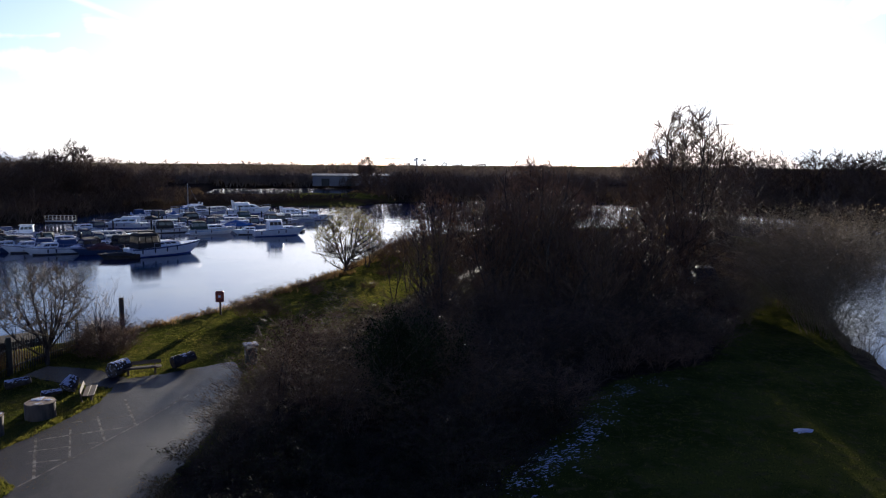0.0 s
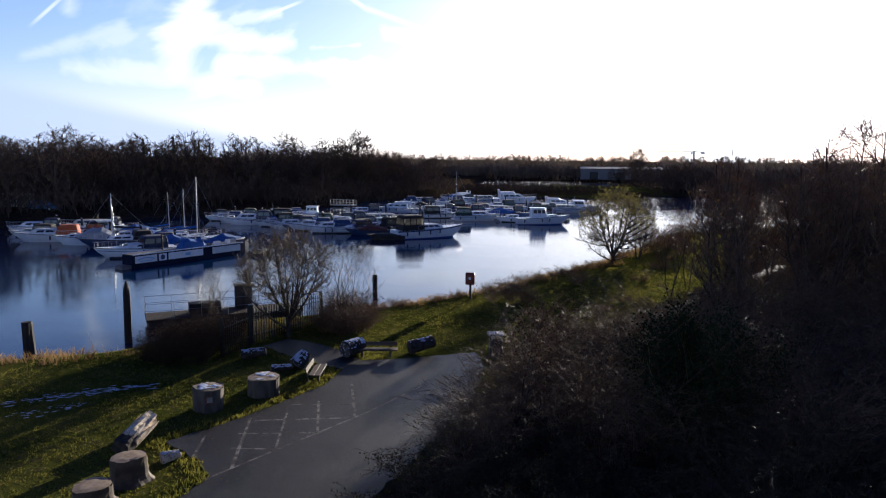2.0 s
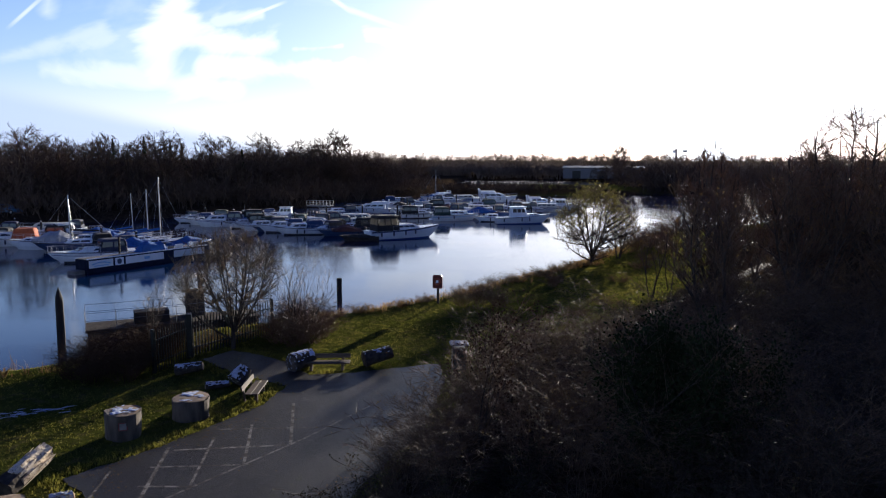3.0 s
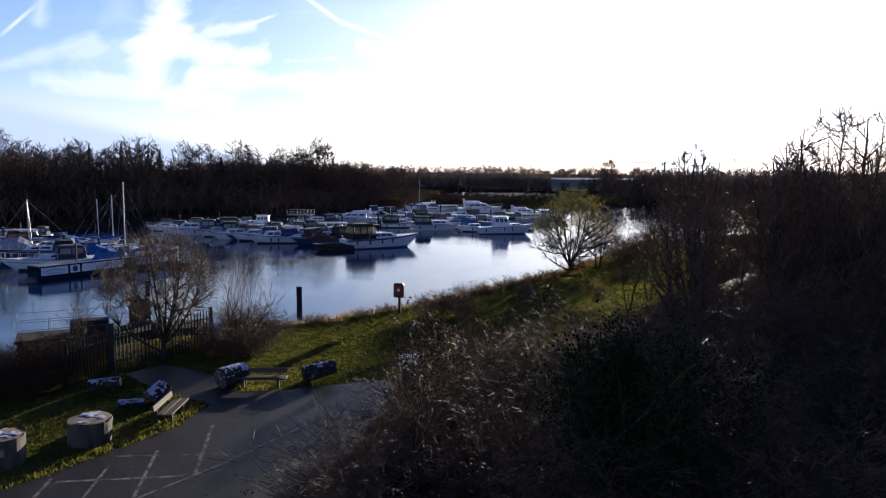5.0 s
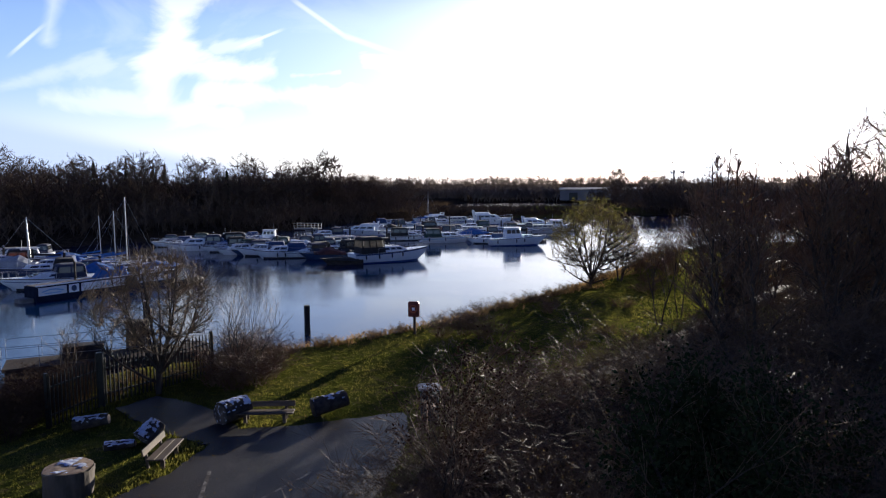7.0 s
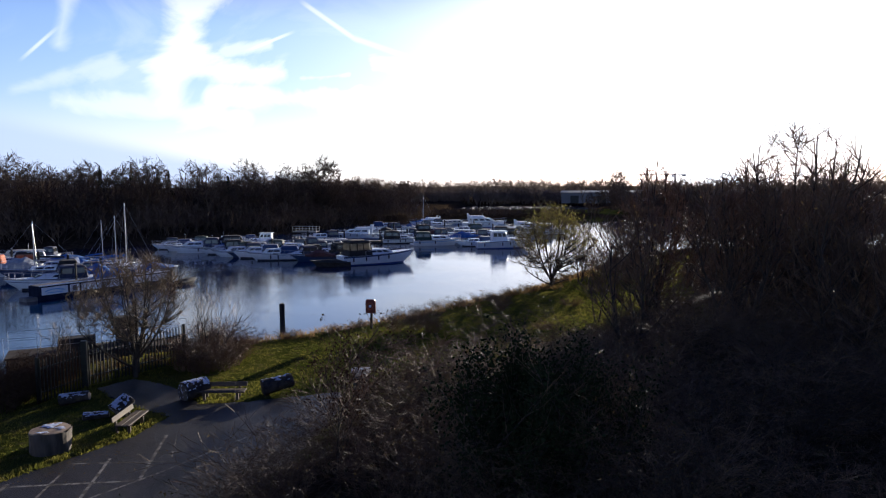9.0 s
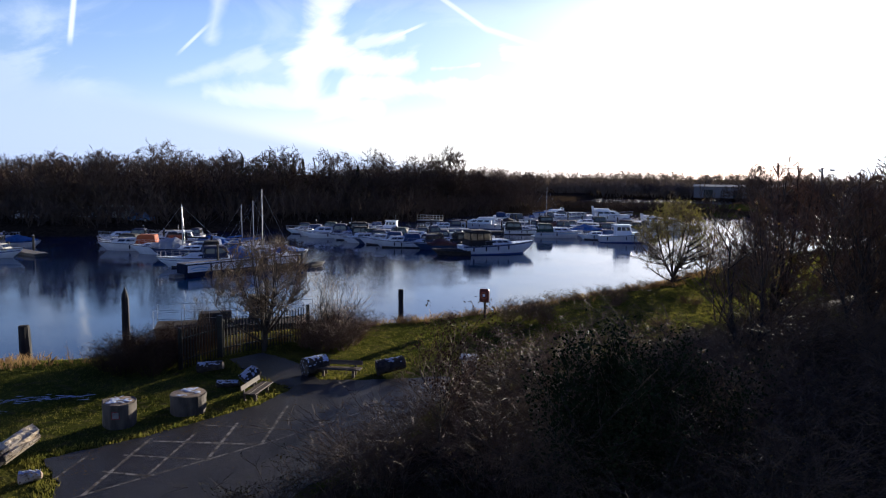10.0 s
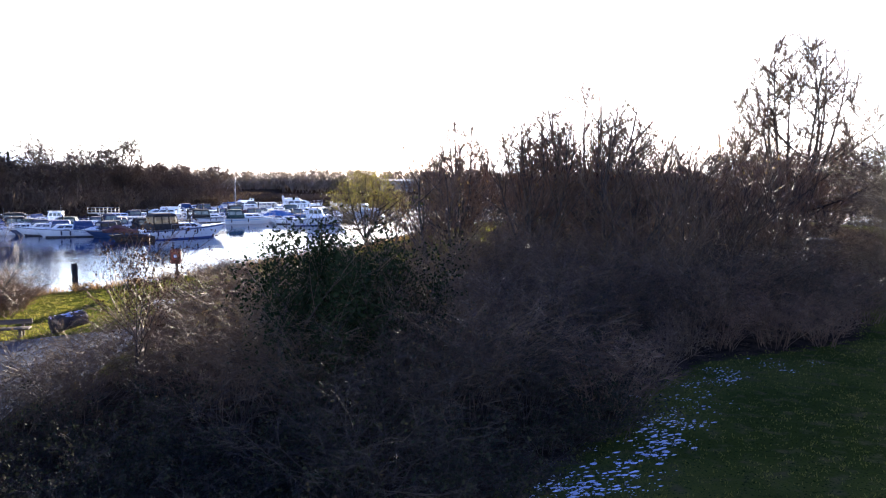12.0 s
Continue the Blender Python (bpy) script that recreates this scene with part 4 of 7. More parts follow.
for gy in np.arange(20.8, 50, 1.55):
    for gx in np.arange(-1, 34, 1.55):
        x, y = gx + wood_rng.uniform(-0.5, 0.5), gy + wood_rng.uniform(-0.5, 0.5)
        d = float(inside_distance(THICKET, np.array([x]), np.array([y]))[0])
        if d < -0.1:
            continue
        edge = d < 1.8
        if y < 27.5:
            k = wood_rng.choice((3, 3, 3, 1))
        else:
            k = wood_rng.choice((0, 0, 2, 2, 3) if edge else (0, 1, 1, 4, 3, 4))
        size = wood_rng.uniform(0.6, 0.85) if edge else wood_rng.uniform(0.75, 1.05)
        if edge and y < 28:
            size *= 1.15
        size *= 0.85 if x < 4.5 else (0.9 if x < 8 else 1.0)
        if y > 36 and x < 8:
            size *= 0.75
        if k not in used:
            used.add(k)
            stand(kinds[k], x, y, wood_rng.uniform(0, 360), size)
        else:
            plant(kinds[k], x, y, wood_rng.uniform(0, 360), size)
# brambles and bare shrubs at the corner of the tarmac
for i, (x, y, k, z) in enumerate([(0.5, 29.8, 0, 0.62), (1.1, 31.2, 2, 0.66), (1.5, 32.4, 0, 0.66), (1.8, 30.0, 4, 0.6)]):
    plant(kinds[k], x, y, i * 67, z)
# feathery pale-tipped shrubs between the bin and the bank
for i, (x, y, k) in enumerate([(2.6, 35.4, 1.1), (3.6, 36.8, 1.15), (4.6, 38.4, 1.15), (3.4, 34.0, 1.0), (5.4, 36.2, 1.1), (6.2, 39.6, 1.1), (2.0, 33.0, 0.9)]):
    plant(kinds[0], x, y, i * 47, k)
# shrubs by the palisade and along the bank
fence_shrub = shrub("hedge_shrub", "dense dark hedge shrub before the palisade fence", 90, 2.1, 2.4, 54, 5, 3, HEDGE_TWIG, LEAF_DRY, 40, 0.03, "hedge by the fence")
stand(fence_shrub, -12.2, 37.6, 0, 0.66)
for x, y, k in [(-11.2, 38.3, 0.66), (-12.6, 38.4, 0.62), (-11.7, 39.3, 0.66), (-10.6, 38.2, 0.66), (-12.8, 37.2, 0.58), (-11.6, 37.0, 0.66), (-10.7, 37.2, 0.66), (-11.6, 36.0, 0.64), (-12.5, 36.2, 0.56), (-10.5, 36.2, 0.62), (-10.6, 39.4, 0.64), (-10.9, 40.4, 0.62)]:
    plant(fence_shrub, x, y, x * 77, k)
brown_shrub = shrub("bank_shrub", "low reddish-brown bare shrub on the grassy bank", 91, 1.7, 1.9, 42, 5, 3, TWIG_RED, LEAF_DRY, 60, 0.03, "bank shrubs")
stand(brown_shrub, -6.8, 42.3, 0)
for x, y, s in [(-5.9, 41.7, 0.8), (-6.3, 44.0, 1.0), (-5.2, 43.2, 0.75), (-7.2, 44.6, 1.0), (0.6, 50.5, 0.7), (1.6, 51.2, 0.8), (2.6, 50.4, 0.75), (5.8, 57.5, 0.6), (13.8, 76.5, 1.3), (15.2, 79, 1.4), (17, 83, 1.5), (15.8, 74.5, 1.2), (18.5, 88, 1.5)]:
    plant(brown_shrub, x, y, x * 57, s)
for i, (x, y) in enumerate([(6.9, 42.6), (8.2, 44.2), (9.4, 45.8), (10.4, 47.4), (11.5, 48.9), (12.6, 50.6), (13.6, 52.6), (15.4, 55.4), (16.8, 58.0), (8.9, 43.4), (10.8, 45.4), (13.2, 48.8)]):
    plant(brown_shrub, x, y, i * 67, 0.75 + 0.25 * (i % 3) / 2)
for i, (x, y, s) in enumerate([(-5.6, 44.4, 0.95), (-6.9, 45.6, 0.9), (-5.4, 42.4, 0.9)]):
    plant(brown_shrub, x, y, i * 83 + 20, s)
# golden scrub on the far river side of the lawn
tan = shrub("golden_shrub", "tall golden-brown shrub beside the river", 95, 6.6, 5.6, 64, 5, 4, TWIG_TAN, LEAF_TIP, 1500, 0.05, "riverside shrubs")
stand(tan, 36.4, 41.0, 0, 1.12)
for x, y, s in [(39.2, 44.4, 1.2), (42.3, 48.0, 1.15), (46.5, 52.5, 1.15), (33.2, 44.6, 0.62), (51.0, 58.0, 1.1), (31.6, 42.0, 0.42), (34.7, 38.4, 1.12), (35.2, 36.0, 0.7), (38.0, 46.8, 0.95), (44.0, 55.0, 0.9)]:
    plant(tan, x, y, x * 31, s)


# ---------------- far woods ----------------
def scrub_variants(n, segs_seed, kids):
    out = []
    for i in range(n):
        wood, fine, tips = scaled(*grow(segs_seed + i, 1.0, 0.016, levels=3, kids=kids, spread=0.46, up=0.16, bare=0.05, twig_r=0.0016, stems=3, crook=0.14), 1.0)
        out.append(np.array(wood + fine))
    return out


def wood_mass(name, label, rows, variants, seed, thick=1.0, material=TWIG_FAR):
    """Many far trees as one mass; rows of x, y, height."""
    rng = np.random.default_rng(seed)
    vs, fs, n = [], [], 0
    zs = height(np.array([r[0] for r in rows]), np.array([r[1] for r in rows]))
    for (x, y, h), z in zip(rows, zs):
        s = variants[rng.integers(len(variants))].copy()
        a = rng.uniform(0, 2 * np.pi)
        c, d = np.cos(a), np.sin(a)
        for o in (0, 3):
            px, py = s[:, o].copy(), s[:, o + 1].copy()
            s[:, o], s[:, o + 1] = (px * c - py * d) * h * 1.15 + x, (px * d + py * c) * h * 1.15 + y
            s[:, o + 2] = s[:, o + 2] * h + z
        s[:, 6:8] = np.maximum(s[:, 6:8] * h, 0.012 * thick)
        v, f = ribbons(s, rng)
        vs.append(v)
        fs.append(f + n)
        n += len(v)
    ob = link(name, np_mesh(name, np.concatenate(vs), np.concatenate(fs)), material)
    tagged(ob, label, "woodland", kind="stuff")
    return ob


FV = [crown_tree(300 + i, (0.40, 0.52, 0.46)[i % 3], (0.34, 0.42, 0.30, 0.38)[i % 4], 6, 5, 34, 170, 1700, 0.016, bole=(0.36, 0.44, 0.32, 0.40)[i % 4]) for i in range(9)]
FL = scrub_variants(6, 380, (4, 4))
FH = [crown_tree(360 + i, 0.62, 0.10, 2, 6, 24, 110, 620, 0.012) for i in range(7)]
FM = [crown_tree(340 + i, 0.55, 0.08, 2, 7, 30, 150, 1000, 0.012) for i in range(7)]
rr = random.Random(9)


def tapered(rows, x0, x1, least):
    """Lower the trees towards one end of a wood."""
    return [(x, y, h * (least + (1 - least) * min(1.0, max(0.0, (x - x0) / (x1 - x0))))) for x, y, h in rows]


def along(pts, step, depth, lo, hi, jitter=2.0, density=1.0):
    rows = []
    for (ax, ay), (bx, by) in zip(pts[:-1], pts[1:]):
        d = math.hypot(bx - ax, by - ay)
        nx, ny = -(by - ay) / d, (bx - ax) / d
        for i in range(int(d / step)):
            for k in depth:
                if rr.random() > density:
                    continue
                t = (i + rr.random()) * step / d
                o = k + rr.uniform(-jitter, jitter)
                rows.append((ax + (bx - ax) * t + nx * o, ay + (by - ay) * t + ny * o, rr.uniform(lo, hi)))
    return rows


BANK = [(-175, 82), (-112, 92), (-72, 98), (-60, 115), (-46, 136), (-39, 153), (-30, 188)]
wood_mass("woodland", "dark leafless wood behind the marina", tapered(along(BANK[:5] + [(-39, 153), (-33, 172)], 5.4, (6, 13), 10.8, 13.6, 2.0), -93, -76, 0.82), FV, 1, 1.5)
wood_mass("woodland", "dense bare undergrowth along the marina bank", along(BANK[:6], 2.4, (0.8, 3.5, 7.5, 12), 3.0, 6.4, 1.0), FL, 2, 4.0)
wood_mass("woodland", "bare thicket at the back of the marina wood", tapered(along(BANK[:6], 2.2, (15, 20, 26, 32), 5.6, 8.8, 1.5), -98, -80, 1.2), FL, 22, 4.0)
wood_mass("woodland", "middle-sized bare trees at the back of the marina wood", tapered(along(BANK[:6], 4.4, (17, 24, 34), 7.2, 9.4, 2.0), -96, -72, 1.2), FH, 27, 1.5)
wood_mass("woodland", "further bare trees beyond the marina wood", along(BANK[:6], 3.2, (44, 58), 9.0, 10.6, 3.0), FH, 28, 3.0)
wood_mass("woodland", "lower leafless wood behind the pontoons", along([(-46, 136), (-39, 153), (-30, 188), (-16, 208)], 5.0, (6, 16, 30), 7.0, 9.8), FV, 3, 2.2)
wood_mass("woodland", "dense scrub on the bank behind the pontoons", along([(-46, 136), (-39, 153), (-30, 188), (-18, 204)], 2.2, (0.5, 4, 9, 14), 2.6, 5.6, 1.0), FL, 13, 4.0)
wood_mass("woodland", "scrub along the far meadow", along([(-18, 206), (8, 203), (26, 209)], 1.8, (1, 3, 6, 10), 1.0, 2.0, 0.8), FL, 4, 4.0)
wood_mass("woodland", "brown tangle of low scrub round the far lake", along([(-22, 224), (6, 220), (40, 226)], 2.0, (0, 8), 0.5, 0.9, 3.0, 0.5), FL, 26, 4.0)
# horizon woods and scrub: distance haze painted in by the paler twig material
wood_mass("woodland", "far leafless woods along the horizon", along([(-150, 346), (60, 366), (270, 345)], 4.0, (0, 10, 22, 34), 7.6, 10.8, 4), FH, 5, 4.5, HAZE_TWIG)
wood_mass("woodland", "far scrub below the horizon woods", along([(-150, 340), (-40, 352), (70, 354), (250, 326)], 3.0, (0, 5, 14), 4.0, 7.5, 2), FL, 6, 11.0, HAZE_TWIG)
wood_mass("woodland", "brown scrub in the fields beyond the marina", along([(-30, 215), (-45, 260), (-60, 320)], 3.0, (0, 8, 16, 26, 38), 5.0, 8.4, 3), FL, 23, 6.0)
wood_mass("woodland", "brown scrub in the fields beyond the river bend", along([(46, 226), (58, 280), (60, 335)], 3.0, (0, -8, -16, -26, -40), 3.4, 6.4, 3), FL, 24, 6.0)
wood_mass("woodland", "leafless wood across the river", along([(104, 206), (115, 150), (117, 113), (139, 82), (222, -24)], 4.2, (4, 12, 20), 11.5, 15.5), FM, 7, 2.4)
wood_mass("woodland", "bare scrub across the river", along([(38, 215), (70, 217), (104, 206), (115, 150), (117, 113), (139, 82), (222, -24)], 2.6, (1, 5, 10), 3.6, 7.0, 1), FL, 8, 5.0)
wood_mass("woodland", "scrubby trees beyond the river bend", along([(34, 220), (66, 224), (110, 214)], 3.4, (4, 14, 30, 50), 5.0, 8.6), FM, 9, 2.6)


def ivy_column(x, y, tall, seed):
    """A slender trunk wrapped to its top in ivy."""
    rng = np.random.default_rng(seed)
    ob = empty("ivy_clad_tree", "narrow dark tree wrapped in ivy in the marina wood", "tree", "ivy-clad trees", pose(x, y, ground_z(x, y), 0, 0, seed * 37))
    v, f = tubes([(0, 0, -0.2, 0.1, 0, tall * 0.5, 0.16, 0.11), (0.1, 0, tall * 0.5, 0, 0.1, tall * 0.96, 0.11, 0.03)], 6)
    link("trunk", np_mesh("trunk", v, f), BARK, ob, smooth=True)
    n = 900
    h = rng.random(n) ** 1.2
    r = (0.05 + 1.7 * (1 - h) * (0.7 + 0.3 * np.sin(h * 23 + seed))) * rng.random(n) ** 0.6
    a = rng.uniform(0, 2 * np.pi, n)
    v, f = leaf_quads(np.stack([r * np.cos(a), r * np.sin(a), tall * (0.3 + 0.7 * h)], 1), 0.17, rng)
    link("ivy", np_mesh("ivy", v, f), LEAF_IVY, ob)


for i, (x, y, h) in enumerate([(-71.1, 150, 11.0), (-65.6, 150, 10.5), (-63.6, 150.6, 10.3), (-51.0, 150, 9.8), (-76.5, 148, 10.2), (-58.2, 152, 9.9)]):
    ivy_column(x, y, h, 500 + i)
big = winter_tree("birch_tree", "tall bare birch standing above the far bank woods", crown_tree(405, 0.52, 0.20, 1, 12, 80, 520, 5200, 0.012), 405, 15.4, 0.028, twig=TWIG_FAR)
stand(big, -38.2, 174, 0)
plant(big, -44.5, 182, 130, 0.86)
plant(big, 45, 328, 50, 1.0)


# ---------------- grasses ----------------
def tufts(name, label, material, spots_, blade, height_, lean=0.5, seed=3, per=5):
    rng = np.random.default_rng(seed)
    p = np.repeat(np.asarray(spots_, float), per, 0)
    n = len(p)
    p[:, :2] += rng.normal(0, 0.05, (n, 2))
    z = height(p[:, 0], p[:, 1])
    h = height_ * rng.uniform(0.5, 1.3, n)
    a = rng.uniform(0, 2 * np.pi, n)
    ln = lean * rng.random(n) * h
    b = rng.uniform(0, 2 * np.pi, n)
    base_ = np.stack([p[:, 0], p[:, 1], z - 0.02], 1)
    wv = np.stack([np.cos(a), np.sin(a), 0 * a], 1) * blade
    tip = base_ + np.stack([ln * np.cos(b), ln * np.sin(b), h], 1)
    mid = base_ + np.stack([ln * np.cos(b) * 0.3, ln * np.sin(b) * 0.3, h * 0.55], 1)
    verts = np.stack([base_ - wv, base_ + wv, mid + wv * 0.7, tip, mid - wv * 0.7], 1).reshape(-1, 3)
    me = np_mesh(name, verts, np.arange(5 * n).reshape(n, 5))
    tagged(link(name, me, material), label, "grass", kind="stuff")


grng = np.random.default_rng(21)


def scatter(n, x0, x1, y0, y1, test):
    p = np.stack([grng.uniform(x0, x1, n), grng.uniform(y0, y1, n)], 1)
    return p[test(p[:, 0], p[:, 1])]


ROAD_D = lambda x, y: inside_distance(ROAD, x, y)
lawn = lambda x, y: (shore(x, y) > 2.2) & (ROAD_D(x, y) < -0.05) & (inside_distance(THICKET, x, y) < 0.3) & (inside_distance(TRACK, x, y) < -0.05)
tufts("grass", "short winter grass on the river bank lawn", GRASS_BLADE, scatter(52000, -17, 10, 22, 66, lawn), 0.010, 0.070, 1.1, 4, 4)
tufts("grass", "short damp grass of the shaded lawn", GRASS_BLADE, scatter(22000, 10, 40, 16, 46, lawn), 0.014, 0.06, 1.0, 5, 3)
tufts("grass", "longer lit grass along the gravel track", GRASS_BLADE, scatter(26000, 9.9, 26, 44, 96, lawn), 0.013, 0.11, 1.1, 15, 3)
tufts("verge_grass", "ragged tufts of grass along the tarmac edge", GRASS_BLADE, scatter(30000, -10, 4, 20, 42, lambda x, y: (ROAD_D(x, y) < 0.02) & (ROAD_D(x, y) > -0.5) & (x < -3.2)), 0.012, 0.13, 0.8, 6, 3)


def leaf_litter(spots_, seed):
    """Fallen leaves, each a small curled flake lying on the tarmac."""
    rng = np.random.default_rng(seed)
    n = len(spots_)
    a, r = rng.uniform(0, 6.28, n), rng.uniform(0.015, 0.042, n)
    z = height(spots_[:, 0], spots_[:, 1]) + 0.035
    corner = []
    for k, (along_, lift) in enumerate(((1.0, 0.012), (0.55, 0.0), (1.0, 0.010), (0.55, 0.0))):
        b = a + k * math.pi / 2
        corner.append(np.stack([spots_[:, 0] + np.cos(b) * r * along_, spots_[:, 1] + np.sin(b) * r * along_, z + lift * rng.uniform(0.4, 1.6, n)], 1))
    me = np_mesh("fallen_leaf", np.stack(corner, 1).reshape(-1, 3), np.arange(4 * n).reshape(-1, 4))
    tagged(link("fallen_leaf", me, LEAF_DRY), "scattered dry brown leaves lying on the tarmac", "leaves", kind="stuff")


leaf_litter(np.concatenate([scatter(9000, -8, 4, 22, 42, lambda x, y: (ROAD_D(x, y) > 0.05) & (ROAD_D(x, y) < 0.9) & (wave(x, y, 1.2, 0.6) > 0.0)),
                            scatter(700, -8, 4, 22, 42, lambda x, y: (ROAD_D(x, y) > 0.4) & (wave(x, y, 0.7, 1.6) > 0.1))]), 21)
tufts("reed", "dry straw-coloured reeds and grasses along the water's edge", REED, scatter(80000, -34, 24, 24, 100, lambda x, y: ((x > -6.5) | (y < 37)) & (shore(x, y) > 0.5) & (shore(x, y) < 3.5 + 0.9 * wave(x, y, 1.1, 0.3)) & (inside_distance(NEAR, x, y) > 0) & (x < 22) & (wave(x, y, 0.8, 2.2) > -0.7)), 0.015, 0.34, 1.1, 7, 3)
tufts("reed", "tall pale seed heads of reeds beside the posts", REED, scatter(260, -26, -16, 33, 41, lambda x, y: (shore(x, y) > 0.2) & (shore(x, y) < 1.3) & (wave(x, y, 1.3, 0.8) > 0.2)), 0.010, 0.9, 0.4, 8, 3)

# dead bramble mounds on the crest of the bank
mound = shrub("bramble", "low mound of dead brown bramble on the bank", 97, 0.75, 1.5, 36, 4, 2, BRAMBLE, LEAF_DRY, 120, 0.035, "bank brambles")
stand(mound, 3.4, 58.6, 0)
mr = random.Random(77)
for x, y, k in [(2.3, 57.6, 1.1), (4.6, 60.9, 1.2), (5.4, 61.8, 1.0), (1.2, 56.2, 0.9), (6.4, 64.2, 1.0), (-1.6, 51.4, 0.8), (-2.6, 50.2, 0.7), (-4.6, 48.6, 0.8), (-6.2, 47.2, 0.9), (7.6, 66.6, 1.0), (9.6, 71.5, 1.2), (10.8, 74.5, 1.3), (0.2, 54.4, 0.8),
                (-8.2, 46.6, 0.9), (13.6, 70.2, 1.3), (12.6, 66.4, 1.2), (6.8, 49.6, 0.8), (8.4, 52.6, 0.9), (10.2, 60.2, 1.0), (7.4, 46.6, 0.8), (6.0, 43.6, 0.9), (4.6, 44.4, 0.7), (3.4, 47.8, 0.6),
                (-9.9, 40.6, 0.8), (-9.2, 42.0, 0.9), (-8.6, 43.2, 0.9), (-7.9, 44.2, 0.9), (-10.4, 39.4, 0.7), (-10.3, 42.4, 0.9)]:
    plant(mound, x, y, mr.uniform(0, 360), k)


# ---------------- boats ----------------
def pane(pts, thick, out):
    """A thin plate on four corners, raised along out."""
    o = Vector(out).normalized() * thick
    a = [Vector(p) - o * 0.5 for p in pts]
    b = [Vector(p) + o for p in pts]
    return loft([a, b])


def outline(x0, x1, w, c=0.12):
    h = w / 2
    return [(x0 + c, -h), (x1 - c, -h), (x1, -h + c * 2), (x1, h - c * 2), (x1 - c, h), (x0 + c, h), (x0, h - c * 2), (x0, -h + c * 2)]


def frustum(x0, x1, w, z0, z1, front, back, side, c=0.1):
    """A cabin block with raked ends and rounded shoulders."""
    rows = []
    for f, ins in ((0.0, 0.0), (0.86, 0.0), (0.97, 0.05), (1.0, 0.16)):
        rows.append([(x, y, z0 + (z1 - z0) * f) for x, y in outline(x0 + back * f + ins, x1 - front * f - ins, w - 2 * side * f - 2 * ins, c)])
    return loft(rows)


def cabin_panes(parent, x0, x1, w, z0, z1, front, back, side, splits, lo=0.35, hi=0.82, material=None, name="window"):
    """Side windows of a cabin block, between fractions of its length."""
    material = material or GLASS
    for s in (-1, 1):
        for a, b in splits:
            def at(f, k):
                xa, xb = x0 + back * k + 0.1, x1 - front * k - 0.1
                return (xa + (xb - xa) * f, s * (w / 2 - side * k), z0 + (z1 - z0) * k)
            part(name, pane([at(a, lo), at(b, lo), at(b, hi), at(a, hi)], 0.012, (0, s, 0.15)), material, parent)


def hull_sections(L_, B, fs, fb, out=0.0, lo=None, hi=None):
    rows = []
    for s in (0, 0.12, 0.28, 0.44, 0.58, 0.70, 0.80, 0.88, 0.94, 0.98, 1.0):
        b = B / 2 * (0.90 + 0.10 * min(1, s / 0.3)) * (1 - max(0, (s - 0.42) / 0.58) ** 2.3) + 0.02 + out
        sheer = fs + (fb - fs) * s ** 1.7
        x = -L_ / 2 + L_ * s
        rake = L_ * 0.13 * s ** 5
        rows.append((s, x, b, sheer, rake))
    return rows


def framed_canopy(ob, x0, x1, w, z0, h, splits, canvas, clear, label):
    """A canvas hood: a low skirt, a rounded roof and posts between clear panels."""
    fr, bk, sdv, k0, k1 = 0.35, 0.18, 0.14, 0.40, 0.84

    def ring(k, out=0.0):
        return outline(x0 + bk * k - out, x1 - fr * k + out, w - 2 * sdv * k + 2 * out, 0.06)
    skirt = [[(x, y, z0 + h * k) for x, y in ring(k)] for k in (0.0, k0)]
    roof = [[(x, y, z0 + h * k) for x, y in ring(k, o)] for k, o in ((k1 - 0.02, 0.01), (0.94, 0.0), (1.0, -0.12), (1.03, -0.32))]
    can = part("canopy", loft(roof), canvas, ob, label)
    part("skirt", loft(skirt, cap=False), canvas, can)

    def at(f, k, s):
        xa, xb = x0 + bk * k + 0.04, x1 - fr * k - 0.04
        return (xa + (xb - xa) * f, s * (w / 2 - sdv * k), z0 + h * k)
    stops = sorted(set([0.0, 1.0] + [round((a[1] + b[0]) / 2, 3) for a, b in zip(splits[:-1], splits[1:])]))
    for s in (-1, 1):
        for f in stops:
            part("post", tube_bm([at(f, k0 - 0.02, s), at(f, k1, s)], 0.06, 4), canvas, can)
        for a, b in splits:
            part("clear_panel", pane([at(a, k0, s), at(b, k0, s), at(b, k1, s), at(a, k1, s)], 0.008, (0, s, 0.15)), clear, can)
    for f, d in ((0.0, -1), (1.0, 1)):
        p = [at(f, k0, -1), at(f, k0, 1), at(f, k1, 1), at(f, k1, -1)]
        part("clear_panel", pane([(x, y * 0.92, z) for x, y, z in p], 0.008, (d, 0, 0.2)), clear, can)


